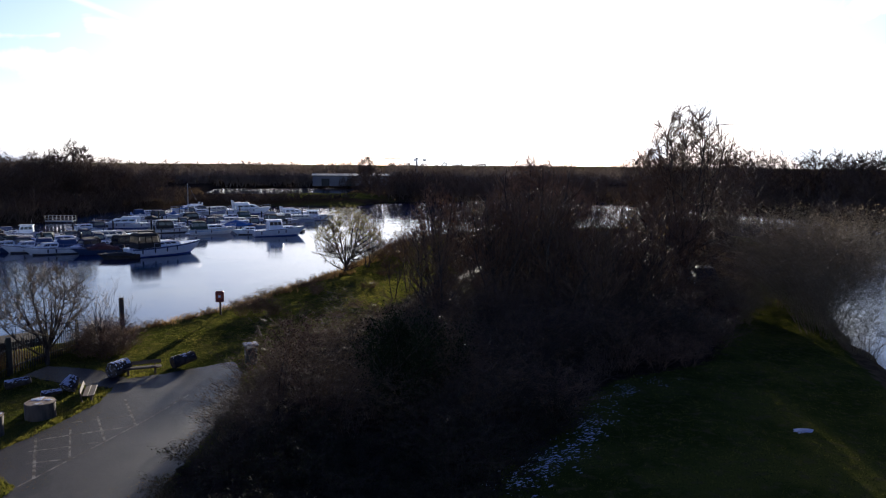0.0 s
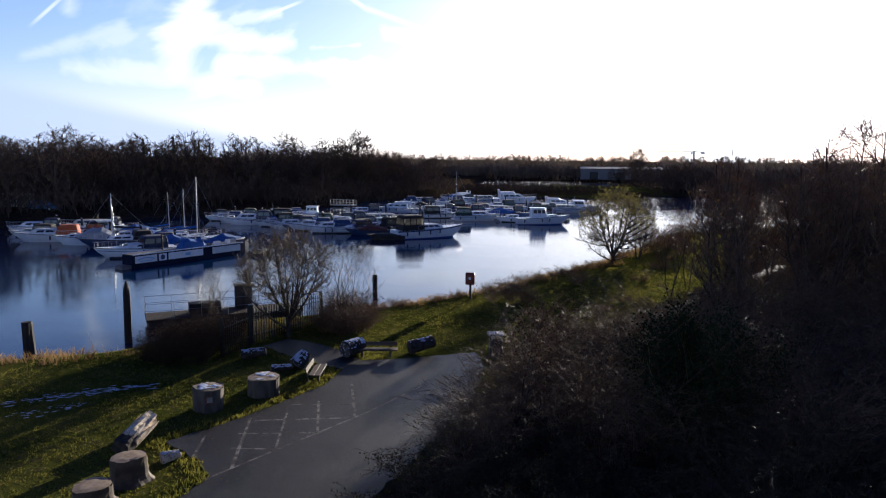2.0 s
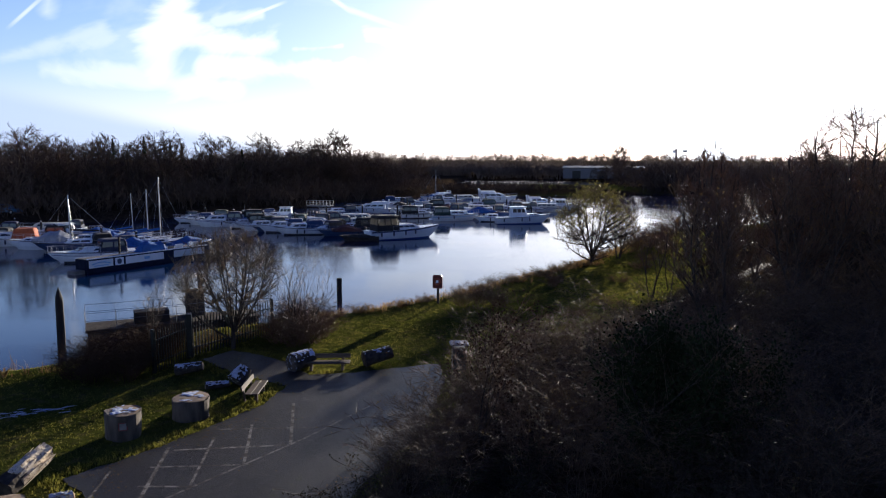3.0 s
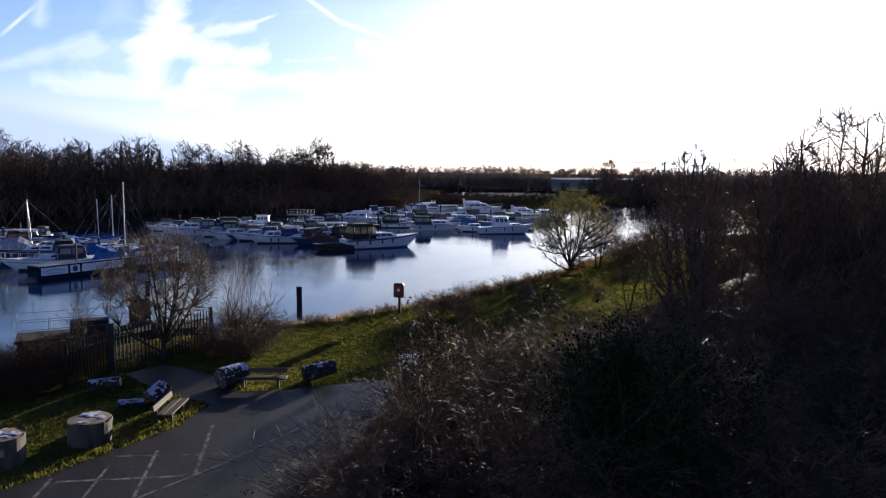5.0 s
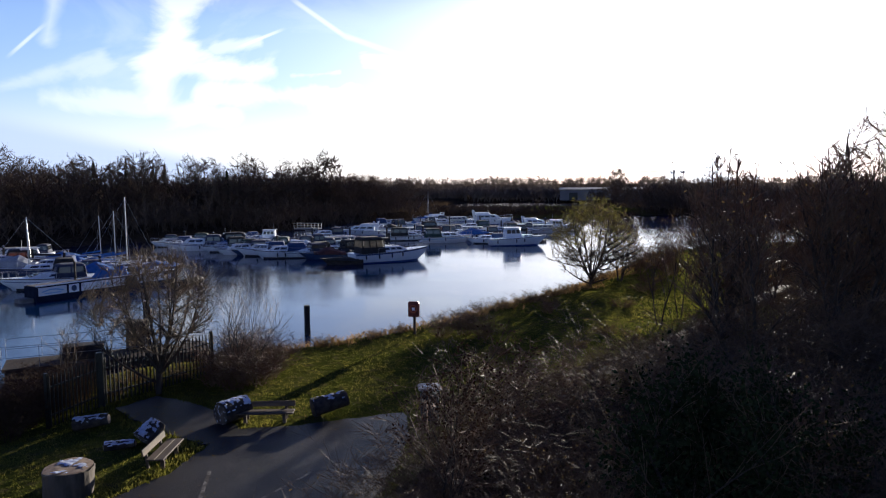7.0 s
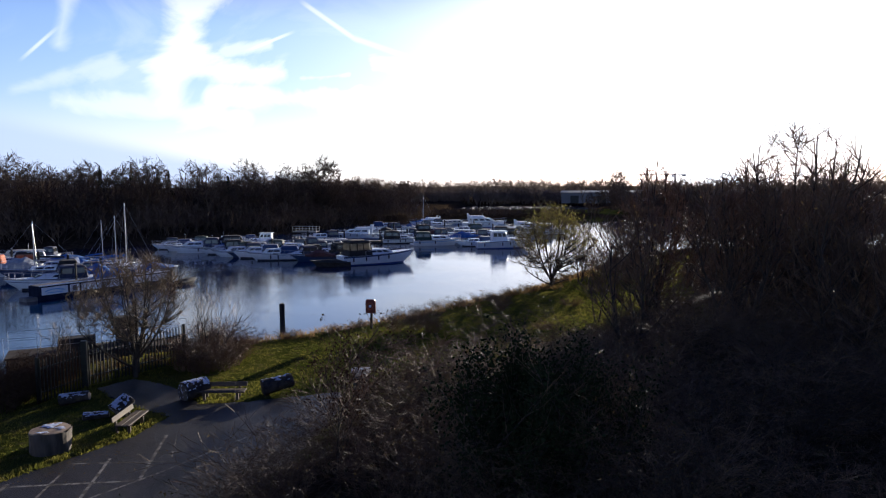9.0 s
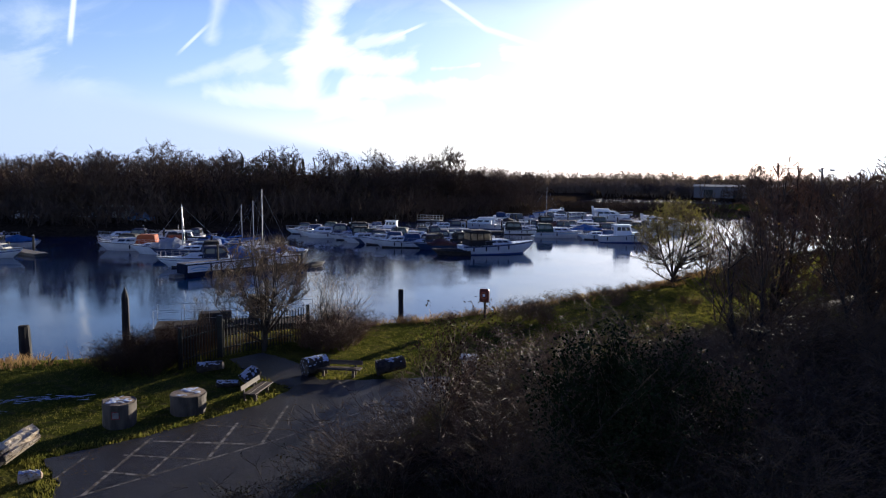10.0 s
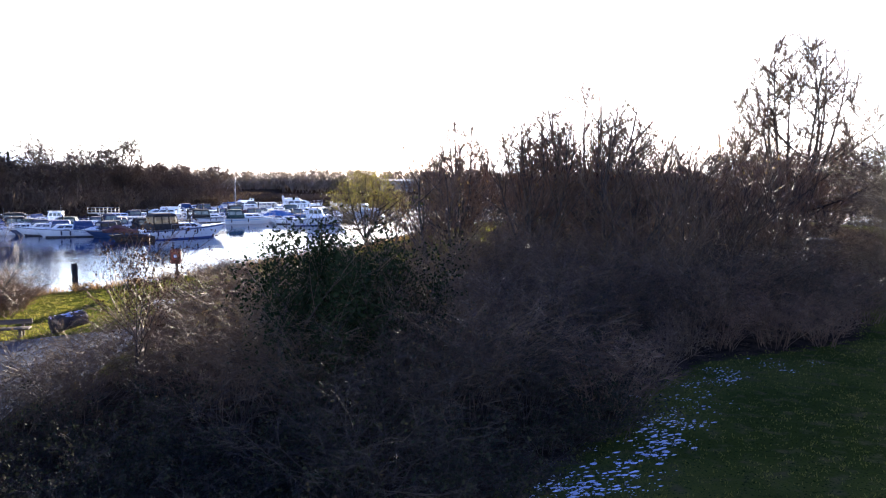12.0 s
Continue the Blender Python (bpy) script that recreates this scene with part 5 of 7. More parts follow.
def boat(spec):
    """A moored boat: bow towards +x, the water line at z = 0."""
    g = spec.get
    L_, B, fs, fb = g("L", 7.0), g("B", 2.5), g("fs", 0.75), g("fb", 1.15)
    ob = empty("boat" if not g("name") else g("name"), g("label"), g("category", "boat"), g("group", "moored boats"))
    rows = hull_sections(L_, B, fs, fb)
    secs = []
    for s, x, b, sh, rk in rows:
        kz = -0.45 * (1 - s ** 4)
        cz = -0.02 + 0.35 * s ** 3
        secs.append([(x, -b, sh), (x - rk * 0.45, -b * 0.86, cz + (sh - cz) * 0.35), (x - rk, -b * 0.66, cz - 0.12), (x - rk * 1.15, 0, kz), (x - rk, b * 0.66, cz - 0.12), (x - rk * 0.45, b * 0.86, cz + (sh - cz) * 0.35), (x, b, sh)])
    hull = part("hull", loft(secs), g("hull", GEL), ob)
    if g("stripe"):
        for sd_ in (-1, 1):
            low_, top_ = [], []
            for s, x, b, sh, rk in rows[:-1]:
                f0, f1 = g("stripe_at", (0.66, 0.80))
                cz = -0.02 + 0.35 * s ** 3
                m = cz + (sh - cz) * 0.35
                pts = []
                for f in (f0, f1):
                    k = (f - 0.35) / 0.65
                    pts.append((x - rk * 0.45 * (1 - k), sd_ * (b * (0.86 + 0.14 * k) + 0.012), m + (sh - m) * k))
                low_.append(pts[0])
                top_.append(pts[1])
            bm = bmesh.new()
            va, vb = [bm.verts.new(p) for p in low_], [bm.verts.new(p) for p in top_]
            for i in range(len(va) - 1):
                bm.faces.new([va[i], va[i + 1], vb[i + 1], vb[i]])
            part("stripe", bm, g("stripe"), hull)
    for sd_ in (-1, 1):
        part("rub_rail", tube_bm([(x, sd_ * (b + 0.015), sh - 0.03) for s, x, b, sh, rk in rows], 0.035, 5), g("rub", RUBBER), ob)
    if g("boot"):
        part("boot_top", loft([[(x - rk, -b * 0.86 - 0.02, -0.1), (x - rk * 0.8, -b * 0.90 - 0.02, 0.10 + 0.1 * s), (x - rk * 0.8, b * 0.90 + 0.02, 0.10 + 0.1 * s), (x - rk, b * 0.86 + 0.02, -0.1)] for s, x, b, sh, rk in rows[:-3]]), g("boot"), ob)
    deck = lambda f: fs + (fb - fs) * f ** 1.7
    if g("cabin"):
        a, b_, h = g("cabin")
        x0, x1 = -L_ / 2 + L_ * a, -L_ / 2 + L_ * b_
        w = B * g("cabin_w", 0.72)
        z0, z1 = deck((a + b_) / 2) - 0.12, deck(a) + h
        fr, bk, sdv = g("front", 0.7), g("back", 0.05), 0.14
        cab = part("cabin", frustum(x0, x1, w, z0, z1, fr, bk, sdv), g("cabin_mat", GEL), ob)
        cabin_panes(cab, x0, x1, w, z0, z1, fr, bk, sdv, g("panes", ((0.08, 0.44), (0.50, 0.80))), g("pane_lo", 0.45), 0.82)
        if g("screen", True):
            k0, k1 = 0.48, 0.86
            pts = [(x1 - fr * k0 + 0.01, -(w / 2 - sdv * k0 - 0.16), z0 + (z1 - z0) * k0), (x1 - fr * k0 + 0.01, w / 2 - sdv * k0 - 0.16, z0 + (z1 - z0) * k0),
                   (x1 - fr * k1 + 0.01, w / 2 - sdv * k1 - 0.16, z0 + (z1 - z0) * k1), (x1 - fr * k1 + 0.01, -(w / 2 - sdv * k1 - 0.16), z0 + (z1 - z0) * k1)]
            part("windscreen", pane(pts, 0.012, (1, 0, 0.6)), GLASS, cab)
        part("hatch", boxed((x0 + x1) / 2 - 0.05, (x0 + x1) / 2 + 0.4, -0.25, 0.25, z1 - 0.02, z1 + 0.04, 0.01), GEL_CREAM, cab)
    if g("wheelhouse"):
        a, b_, h = g("wheelhouse")
        x0, x1 = -L_ / 2 + L_ * a, -L_ / 2 + L_ * b_
        w = B * 0.76
        z0 = deck(a) - 0.1
        wh = part("wheelhouse", frustum(x0, x1, w, z0, z0 + h, 0.35, 0.05, 0.12), g("wheel_mat", GEL), ob)
        cabin_panes(wh, x0, x1, w, z0, z0 + h, 0.35, 0.05, 0.12, ((0.05, 0.32), (0.37, 0.64), (0.69, 0.93)), 0.52, 0.86)
        part("windscreen", pane([(x1 - 0.35 * 0.55 + 0.02, -w / 2 + 0.3, z0 + h * 0.55), (x1 - 0.35 * 0.55 + 0.02, w / 2 - 0.3, z0 + h * 0.55), (x1 - 0.35 * 0.86 + 0.02, w / 2 - 0.33, z0 + h * 0.86), (x1 - 0.35 * 0.86 + 0.02, -w / 2 + 0.33, z0 + h * 0.86)], 0.012, (1, 0, 0.3)), GLASS, wh)
        part("roof", boxed(x0 - 0.15, x1 - 0.15, -w / 2 + 0.02, w / 2 - 0.02, z0 + h, z0 + h + 0.07, 0.03), g("wheel_mat", GEL), wh)
    if g("canopy"):
        a, b_, h = g("canopy")
        x0, x1 = -L_ / 2 + L_ * a, -L_ / 2 + L_ * b_
        w = B * 0.84
        z0 = deck(a) - 0.02
        if not g("canopy_panes", True):
            part("canopy", frustum(x0, x1, w, z0, z0 + h, 0.35, 0.18, 0.14, 0.06), g("canvas", CANVAS_NAVY), ob, g("canopy_label", ""))
        else:
            framed_canopy(ob, x0, x1, w, z0, h, g("clear", ((0.06, 0.47), (0.53, 0.94))), g("canvas", CANVAS_NAVY), g("clear_mat", GLASS), g("canopy_label", ""))
    if g("tarp"):
        a, b_, h = g("tarp")
        rng = random.Random(int(L_ * 10))
        secs = []
        n = 9
        for i in range(n):
            f = a + (b_ - a) * i / (n - 1)
            x = -L_ / 2 + L_ * f
            hb = B / 2 * (1 - max(0, (f - 0.42) / 0.58) ** 2.3) + 0.06
            top_ = deck(f) + h * math.sin(math.pi * min(max(i / (n - 1), 0.12), 0.9)) * rng.uniform(0.8, 1.1)
            secs.append([(x, -hb, deck(f) - 0.12), (x, -hb * 0.7, deck(f) + (top_ - deck(f)) * 0.6), (x, 0, top_), (x, hb * 0.7, deck(f) + (top_ - deck(f)) * 0.6), (x, hb, deck(f) - 0.12)])
        part("cover", loft(secs), g("tarp_mat", CANVAS_BLUE), ob, g("tarp_label", ""))
    if g("arch"):
        x = -L_ / 2 + L_ * g("arch")
        z = deck(g("arch"))
        h = g("arch_h", 1.15)
        part("radar_arch", loft([[(x - 0.15, -B * 0.42, z), (x + 0.25, -B * 0.42, z), (x + 0.25, -B * 0.36, z), (x - 0.15, -B * 0.36, z)], [(x - 0.45, -B * 0.36, z + h), (x - 0.15, -B * 0.36, z + h), (x - 0.15, -B * 0.30, z + h), (x - 0.45, -B * 0.30, z + h)],
                                 [(x - 0.45, B * 0.30, z + h), (x - 0.15, B * 0.30, z + h), (x - 0.15, B * 0.36, z + h), (x - 0.45, B * 0.36, z + h)], [(x - 0.15, B * 0.36, z), (x + 0.25, B * 0.36, z), (x + 0.25, B * 0.42, z), (x - 0.15, B * 0.42, z)]]), GEL, ob)
    if g("fly"):
        a, b_, z0, h = g("fly")
        x0, x1 = -L_ / 2 + L_ * a, -L_ / 2 + L_ * b_
        fly = part("flybridge", frustum(x0, x1, B * 0.66, z0, z0 + h, 0.5, -0.1, 0.06), GEL, ob)
        part("fly_screen", pane([(x1 - 0.45, -B * 0.26, z0 + h), (x1 - 0.45, B * 0.26, z0 + h), (x1 - 0.7, B * 0.24, z0 + h + 0.35), (x1 - 0.7, -B * 0.24, z0 + h + 0.35)], 0.012, (1, 0, 0.5)), GLASS, fly)
    if g("rail", True):
        top_pts = {}
        for sd_ in (-1, 1):
            pts = []
            for s, x, b, sh, rk in rows:
                if s < g("rail_from", 0.44) or s > 0.99:
                    continue
                pts.append((x, sd_ * b * 0.93, sh + 0.52))
                part("stanchion", tube_bm([(x, sd_ * b * 0.93, sh - 0.02), (x, sd_ * b * 0.93, sh + 0.52)], 0.014, 4), ALU, ob)
            top_pts[sd_] = pts
        part("bow_rail", tube_bm(top_pts[-1] + [(L_ / 2 + 0.02, 0, fb + 0.54)] + top_pts[1][::-1], 0.016, 4), ALU, ob)
    for i in range(g("fenders", 2)):
        s_, x, b, sh, rk = rows[(1, 3, 4, 2)[i % 4]]
        for sd_ in (-1, 1):
            part("fender", loft([[(x + r * math.cos(k * math.pi / 3), sd_ * (b + 0.10) + r * math.sin(k * math.pi / 3), z) for k in range(6)] for z, r in ((sh - 0.62, 0.03), (sh - 0.54, 0.09), (sh - 0.22, 0.09), (sh - 0.12, 0.03))]), g("fender_mat", CANVAS_NAVY), ob)
    if g("outboard"):
        om = part("outboard", frustum(-L_ / 2 - 0.48, -L_ / 2 - 0.02, 0.36, fs - 0.12, fs + 0.42, 0.08, 0.05, 0.05, 0.05), g("outboard"), ob)
        part("outboard_leg", boxed(-L_ / 2 - 0.34, -L_ / 2 - 0.12, -0.07, 0.07, -0.4, fs - 0.1, 0.02), RUBBER, om)
    if g("platform"):
        part("swim_platform", boxed(-L_ / 2 - 0.55, -L_ / 2 + 0.02, -B * 0.4, B * 0.4, 0.16, 0.24, 0.02), GEL, ob)
    if g("mast"):
        h = g("mast")
        mx = L_ * 0.08
        zb = deck(0.55) + 0.3
        part("mast", tube_bm([(mx, 0, zb - 0.4), (mx, 0, zb + h)], 0.055, 6), ALU, ob)
        part("boom", tube_bm([(mx, 0, zb + 0.6), (mx - L_ * 0.36, 0, zb + 0.62)], 0.05, 6), ALU, ob)
        part("sail_cover", loft([[(x, 0.05 + 0.10 * k, zb + 0.72 + 0.2 * k) if j == 0 else ((x, 0, zb + 0.86 + 0.3 * k) if j == 1 else (x, -0.05 - 0.10 * k, zb + 0.72 + 0.2 * k)) for j in range(3)] for x, k in ((mx - 0.1, 1.0), (mx - L_ * 0.15, 0.6), (mx - L_ * 0.34, 0.2))]), g("sail_mat", CANVAS_BLUE), ob)
        for p in ((L_ / 2, 0, fb), (-L_ / 2, 0, fs), (mx - 0.3, B * 0.45, deck(0.5)), (mx - 0.3, -B * 0.45, deck(0.5))):
            part("stay", tube_bm([p, (mx, 0, zb + h - 0.1)], 0.010, 3), ALU, ob)
        part("spreader", tube_bm([(mx, -0.5, zb + h * 0.55), (mx, 0.5, zb + h * 0.55)], 0.02, 4), ALU, ob)
    if g("pole"):
        x = -L_ / 2 + L_ * 0.3
        part("aerial", tube_bm([(x, 0.2, deck(0.3)), (x, 0.2, deck(0.3) + g("pole"))], 0.02, 4), ALU, ob)
    return ob


def moor(ob, x, y, heading):
    ob.matrix_basis = pose(x, y, W + 0.0, 0, 0, heading)
    return ob


def moor_copy(ob, x, y, heading, size=1.0):
    c = copy_thing(ob, pose(0, 0, 0))
    c.matrix_basis = pose(x, y, W, mo.uniform(-1.2, 1.2), mo.uniform(-1, 1), heading + mo.uniform(-13, 13)) @ Matrix.Diagonal((size * 0.92, size * mo.uniform(0.86, 0.96), size * mo.uniform(0.80, 0.96), 1))
    return c


mo = random.Random(61)
MOTOR = boat(dict(name="motor_cruiser", label="white motor cruiser with a black canopy and blue sheer stripe", category="boat", L=9.4, B=3.1, fs=1.05, fb=1.55, stripe=STRIPE, stripe_at=(0.84, 0.93), boot=STRIPE, cabin=(0.34, 0.72, 0.62), front=1.1,
                  panes=((0.05, 0.28), (0.33, 0.56), (0.61, 0.84)), canopy=(0.07, 0.385, 1.78), canvas=CANVAS_BLACK, canopy_label="black canvas wheelhouse canopy with clear panels", clear=((0.06, 0.32), (0.37, 0.62), (0.67, 0.93)), clear_mat=CLEAR, fenders=4, platform=True, rail_from=0.28))
moor(MOTOR, -10.2, 97.6, 33)
SPORT = boat(dict(name="sports_cruiser", label="white sports cruiser with a dark folding canopy", L=7.6, B=2.6, fs=0.85, fb=1.1, cabin=(0.40, 0.80, 0.42), front=1.7, panes=((0.10, 0.34),), canopy=(0.12, 0.46, 1.15), canvas=CANVAS_NAVY, stripe=STRIPE, stripe_at=(0.62, 0.68), boot=ANTIFOUL, fenders=2))
moor(SPORT, -35.7, 74.6, 222)
CAB_A = boat(dict(name="cabin_cruiser", label="white cabin cruiser with blue canopy and dark windows", L=7.0, B=2.5, fs=0.8, fb=1.12, cabin=(0.34, 0.80, 0.72), front=0.9, canopy=(0.04, 0.36, 1.25), canvas=CANVAS_NAVY, stripe=STRIPE, stripe_at=(0.72, 0.80), outboard=RUBBER))
CAB_B = boat(dict(name="cabin_cruiser", label="white cabin cruiser with a dull blue canvas cover", L=6.4, B=2.4, fs=0.75, fb=1.05, cabin=(0.36, 0.80, 0.62), front=1.0, canopy=(0.04, 0.40, 1.05), canvas=CANVAS_MID, canopy_panes=False, boot=ANTIFOUL, outboard=GEL, fenders=3))
CAB_C = boat(dict(name="cabin_cruiser", label="cream-topped river cruiser with a long row of windows", L=8.2, B=2.7, fs=0.85, fb=1.2, cabin=(0.22, 0.82, 0.80), front=0.7, panes=((0.05, 0.22), (0.27, 0.46), (0.51, 0.70), (0.75, 0.90)), canopy=(0.03, 0.24, 1.2), canvas=CANVAS_NAVY, stripe=STRIPE, stripe_at=(0.55, 0.66), cabin_mat=GEL_CREAM, rail_from=0.2, platform=True))
FLY = boat(dict(name="flybridge_cruiser", label="large white flybridge cruiser with raked windows", L=9.8, B=3.3, fs=1.05, fb=1.6, cabin=(0.20, 0.78, 1.05), front=1.6, panes=((0.06, 0.30), (0.35, 0.60), (0.65, 0.85)), fly=(0.14, 0.52, 2.05, 0.55), arch=0.16, arch_h=2.0, boot=STRIPE, fenders=3, platform=True))
TARP = boat(dict(name="covered_boat", label="small white boat under a blue tarpaulin", L=5.4, B=2.1, fs=0.65, fb=0.9, tarp=(0.04, 0.86, 0.75), tarp_mat=CANVAS_BLUE, outboard=RUBBER, rail=False))
GREYC = boat(dict(name="covered_boat", label="white boat under a pale grey winter cover", L=6.8, B=2.5, fs=0.8, fb=1.1, cabin=(0.5, 0.84, 0.35), tarp=(0.02, 0.62, 1.15), tarp_mat=CANVAS_GREY, rail_from=0.58))
ORANGEC = boat(dict(name="cabin_cruiser", label="white cabin cruiser with an orange canvas hood", L=7.2, B=2.5, fs=0.8, fb=1.1, cabin=(0.34, 0.8, 0.62), front=0.9, canopy=(0.04, 0.38, 1.1), canvas=CANVAS_RED, canopy_panes=False, outboard=RUBBER))
DARKB = boat(dict(name="speedboat", label="low speedboat with a maroon cover and dark hull", L=5.6, B=2.1, fs=0.6, fb=0.8, hull=GEL_BLUE, tarp=(0.05, 0.7, 0.7), tarp_mat=CANVAS_MAROON, rail=False, outboard=RUBBER, fenders=1))
OPENB = boat(dict(name="dinghy", label="weathered brown open dinghy", L=4.6, B=1.8, fs=0.5, fb=0.72, hull=LOG_BARK, tarp=(0.1, 0.85, 0.3), tarp_mat=CANVAS_BLACK, rail=False, fenders=0))
SAIL_A = boat(dict(name="sailing_yacht", label="small sailing yacht with a bare mast and blue sail cover", L=7.6, B=2.5, fs=0.7, fb=1.0, cabin=(0.34, 0.68, 0.4), front=0.6, mast=6.4, tarp=(0.0, 0.34, 0.9), tarp_mat=CANVAS_BLUE, boot=ANTIFOUL))
SAIL_B = boat(dict(name="sailing_yacht", label="sailing yacht with a dark hull and bare mast", L=8.0, B=2.5, fs=0.75, fb=1.05, hull=GEL_BLUE, cabin=(0.32, 0.68, 0.42), front=0.6, mast=4.6, sail_mat=CANVAS_BLACK, canopy=(0.08, 0.34, 0.95), canvas=CANVAS_BLACK, canopy_panes=False))
WHEEL = boat(dict(name="wheelhouse_boat", label="white boat with an upright glazed wheelhouse", L=8.2, B=2.9, fs=0.95, fb=1.45, cabin=(0.56, 0.84, 0.35), front=0.8, wheelhouse=(0.26, 0.56, 1.55), boot=STRIPE, fenders=3, rail_from=0.5, pole=2.6))

CAB_D = boat(dict(name="cabin_cruiser", label="white cabin cruiser with a black hood and clear panels", L=6.6, B=2.45, fs=0.8, fb=1.1, cabin=(0.42, 0.82, 0.5), front=1.2, panes=((0.08, 0.40), (0.46, 0.72)), canopy=(0.02, 0.46, 1.35), canvas=CANVAS_BLACK, stripe=ANTIFOUL, stripe_at=(0.74, 0.84), boot=ANTIFOUL, outboard=RUBBER, fenders=3, pole=1.6))
OPEN_D = boat(dict(name="day_boat", label="small white day boat with a low dark cockpit cover", L=5.2, B=2.1, fs=0.7, fb=0.95, cabin=(0.5, 0.84, 0.34), front=0.9, panes=((0.1, 0.6),), tarp=(0.02, 0.52, 0.55), tarp_mat=CANVAS_BLACK, outboard=RUBBER, rail_from=0.56, fenders=2))
TEAL = boat(dict(name="cabin_cruiser", label="white river cruiser under a dark green hood", L=7.4, B=2.6, fs=0.85, fb=1.15, cabin=(0.36, 0.82, 0.6), front=1.0, canopy=(0.03, 0.38, 1.25), canvas=CANVAS_GREEN, stripe=BAND_BLUE, stripe_at=(0.6, 0.7), platform=True, arch=0.1, arch_h=0.9))

# first placings of each kind, then the further boats of the marina
moor(ORANGEC, -52.2, 84.6, 205), moor(GREYC, -46.2, 82.6, 200), moor(SAIL_B, -41.7, 81.6, 215)
moor(WHEEL, 4.0, 119.6, 12), moor(TARP, -30.6, 83.6, 60), moor(FLY, -2.0, 171, 10), moor(CAB_A, -38.6, 109.6, 200)
moor(CAB_B, -24.0, 100.4, 205), moor(CAB_C, -20.0, 113.5, 25), moor(DARKB, -18.6, 99.6, 200), moor(OPENB, -15.0, 94.0, 195), moor(SAIL_A, -34.3, 83.6, 58)
moor(CAB_D, -36.6, 112.6, 205), moor(OPEN_D, -22.6, 105.0, 30), moor(TEAL, -6.4, 124.0, 12)
for src, x, y, hd, size in [
        # near group beside the long barge
        (CAB_A, -60.5, 93.5, 200, 1.0), (CAB_C, -55.0, 97.0, 205, 1.0), (TARP, -45.0, 91.0, 30, 1.15), (SAIL_A, -37.8, 87.6, 58, 0.95), (CAB_B, -43.8, 86.6, 205, 0.9), (SPORT, -38.6, 83.0, 215, 0.85), (CAB_D, -57.2, 88.6, 205, 0.9), (WHEEL, -49.5, 92.5, 30, 0.9), (SAIL_A, -41.6, 91.4, 55, 0.8),
        # the long middle pontoon
        (CAB_B, -44.6, 114.6, 200, 1.0), (OPEN_D, -41.8, 112.0, 205, 1.1), (TEAL, -40.4, 119.4, 20, 0.9), (WHEEL, -36.0, 116.0, 20, 0.8), (CAB_D, -34.0, 107.6, 198, 0.95), (CAB_A, -30.4, 104.6, 200, 1.0), (CAB_C, -31.0, 111.4, 22, 0.95), (CAB_B, -27.2, 102.8, 200, 1.05), (TEAL, -25.4, 111.2, 20, 1.0),
        (GREYC, -28.2, 114.8, 20, 1.0), (SPORT, -21.2, 101.2, 205, 0.9), (FLY, -22.6, 137.0, 200, 0.95), (CAB_A, -27.0, 131, 200, 1.0), (CAB_C, -17.4, 109.0, 25, 1.0), (CAB_D, -15.0, 104.6, 28, 0.95), (WHEEL, -33.4, 121.0, 200, 0.9), (CAB_B, -38.0, 124, 200, 0.9), (SPORT, -46.6, 121, 20, 0.8),
        # the further pontoons
        (CAB_D, -12.6, 127.6, 15, 1.0), (CAB_C, -15.0, 136, 195, 1.0), (FLY, -15.6, 176, 200, 0.9), (CAB_A, -12.0, 166, 20, 1.1), (CAB_C, -9.2, 172, 10, 1.1), (OPEN_D, -8.4, 128.6, 12, 1.1), (SPORT, -5.8, 135.6, 15, 1.0), (TARP, -2.8, 129.0, 10, 1.3), (CAB_B, -0.6, 122.4, 185, 1.0), (GREYC, 3.8, 152, 15, 1.15),
        (FLY, 7.6, 161, 15, 0.85), (WHEEL, 11.6, 150, 5, 1.0), (TEAL, -4.6, 150, 200, 1.05), (CAB_D, -10.6, 148, 15, 1.0), (SPORT, -17.8, 156, 20, 1.0), (OPEN_D, -20.4, 147, 200, 1.2), (SAIL_A, -14.4, 160, 15, 1.0), (CAB_D, 1.0, 141, 190, 1.0), (CAB_C, -3.8, 142, 15, 0.95), (DARKB, -9.0, 141, 15, 1.1), (CAB_B, -22.4, 164, 20, 1.0),
        # small boats packed between the berths
        (OPEN_D, -43.0, 117.0, 200, 0.9), (CAB_D, -39.0, 114.4, 205, 0.85), (TARP, -35.2, 110.2, 200, 1.0), (OPEN_D, -32.4, 106.2, 195, 0.95), (DARKB, -28.8, 103.8, 200, 1.0), (CAB_A, -33.0, 114.6, 20, 0.85), (TEAL, -29.2, 108.6, 22, 0.85),
        (OPEN_D, -25.8, 107.4, 25, 0.95), (SPORT, -24.0, 115.4, 20, 0.85), (CAB_D, -19.2, 105.6, 28, 0.85), (OPEN_D, -17.2, 101.4, 205, 0.95), (TARP, -21.0, 117.4, 20, 1.1), (CAB_B, -12.2, 132.4, 195, 0.9), (OPEN_D, -6.0, 131.4, 15, 1.0), (CAB_A, -2.0, 134.6, 190, 0.9),
        (OPENB, -24.6, 78.4, 70, 0.7), (DARKB, 0.6, 127.2, 10, 1.0), (CAB_C, 8.4, 145.6, 5, 0.9), (CAB_D, 5.6, 141.8, 12, 0.9), (OPEN_D, -47.6, 88.2, 205, 1.0), (CAB_D, -52.0, 91.0, 205, 0.9), (TARP, -40.0, 88.8, 60, 1.0),
        # by the far corner of the basin
        (CAB_C, -60.4, 72.6, 28, 1.05), (CAB_A, -67.6, 77.5, 200, 1.0), (SPORT, -72.5, 80.5, 205, 1.0), (TARP, -66.5, 82.6, 20, 1.2), (CAB_B, -74.5, 86.5, 20, 1.0)]:
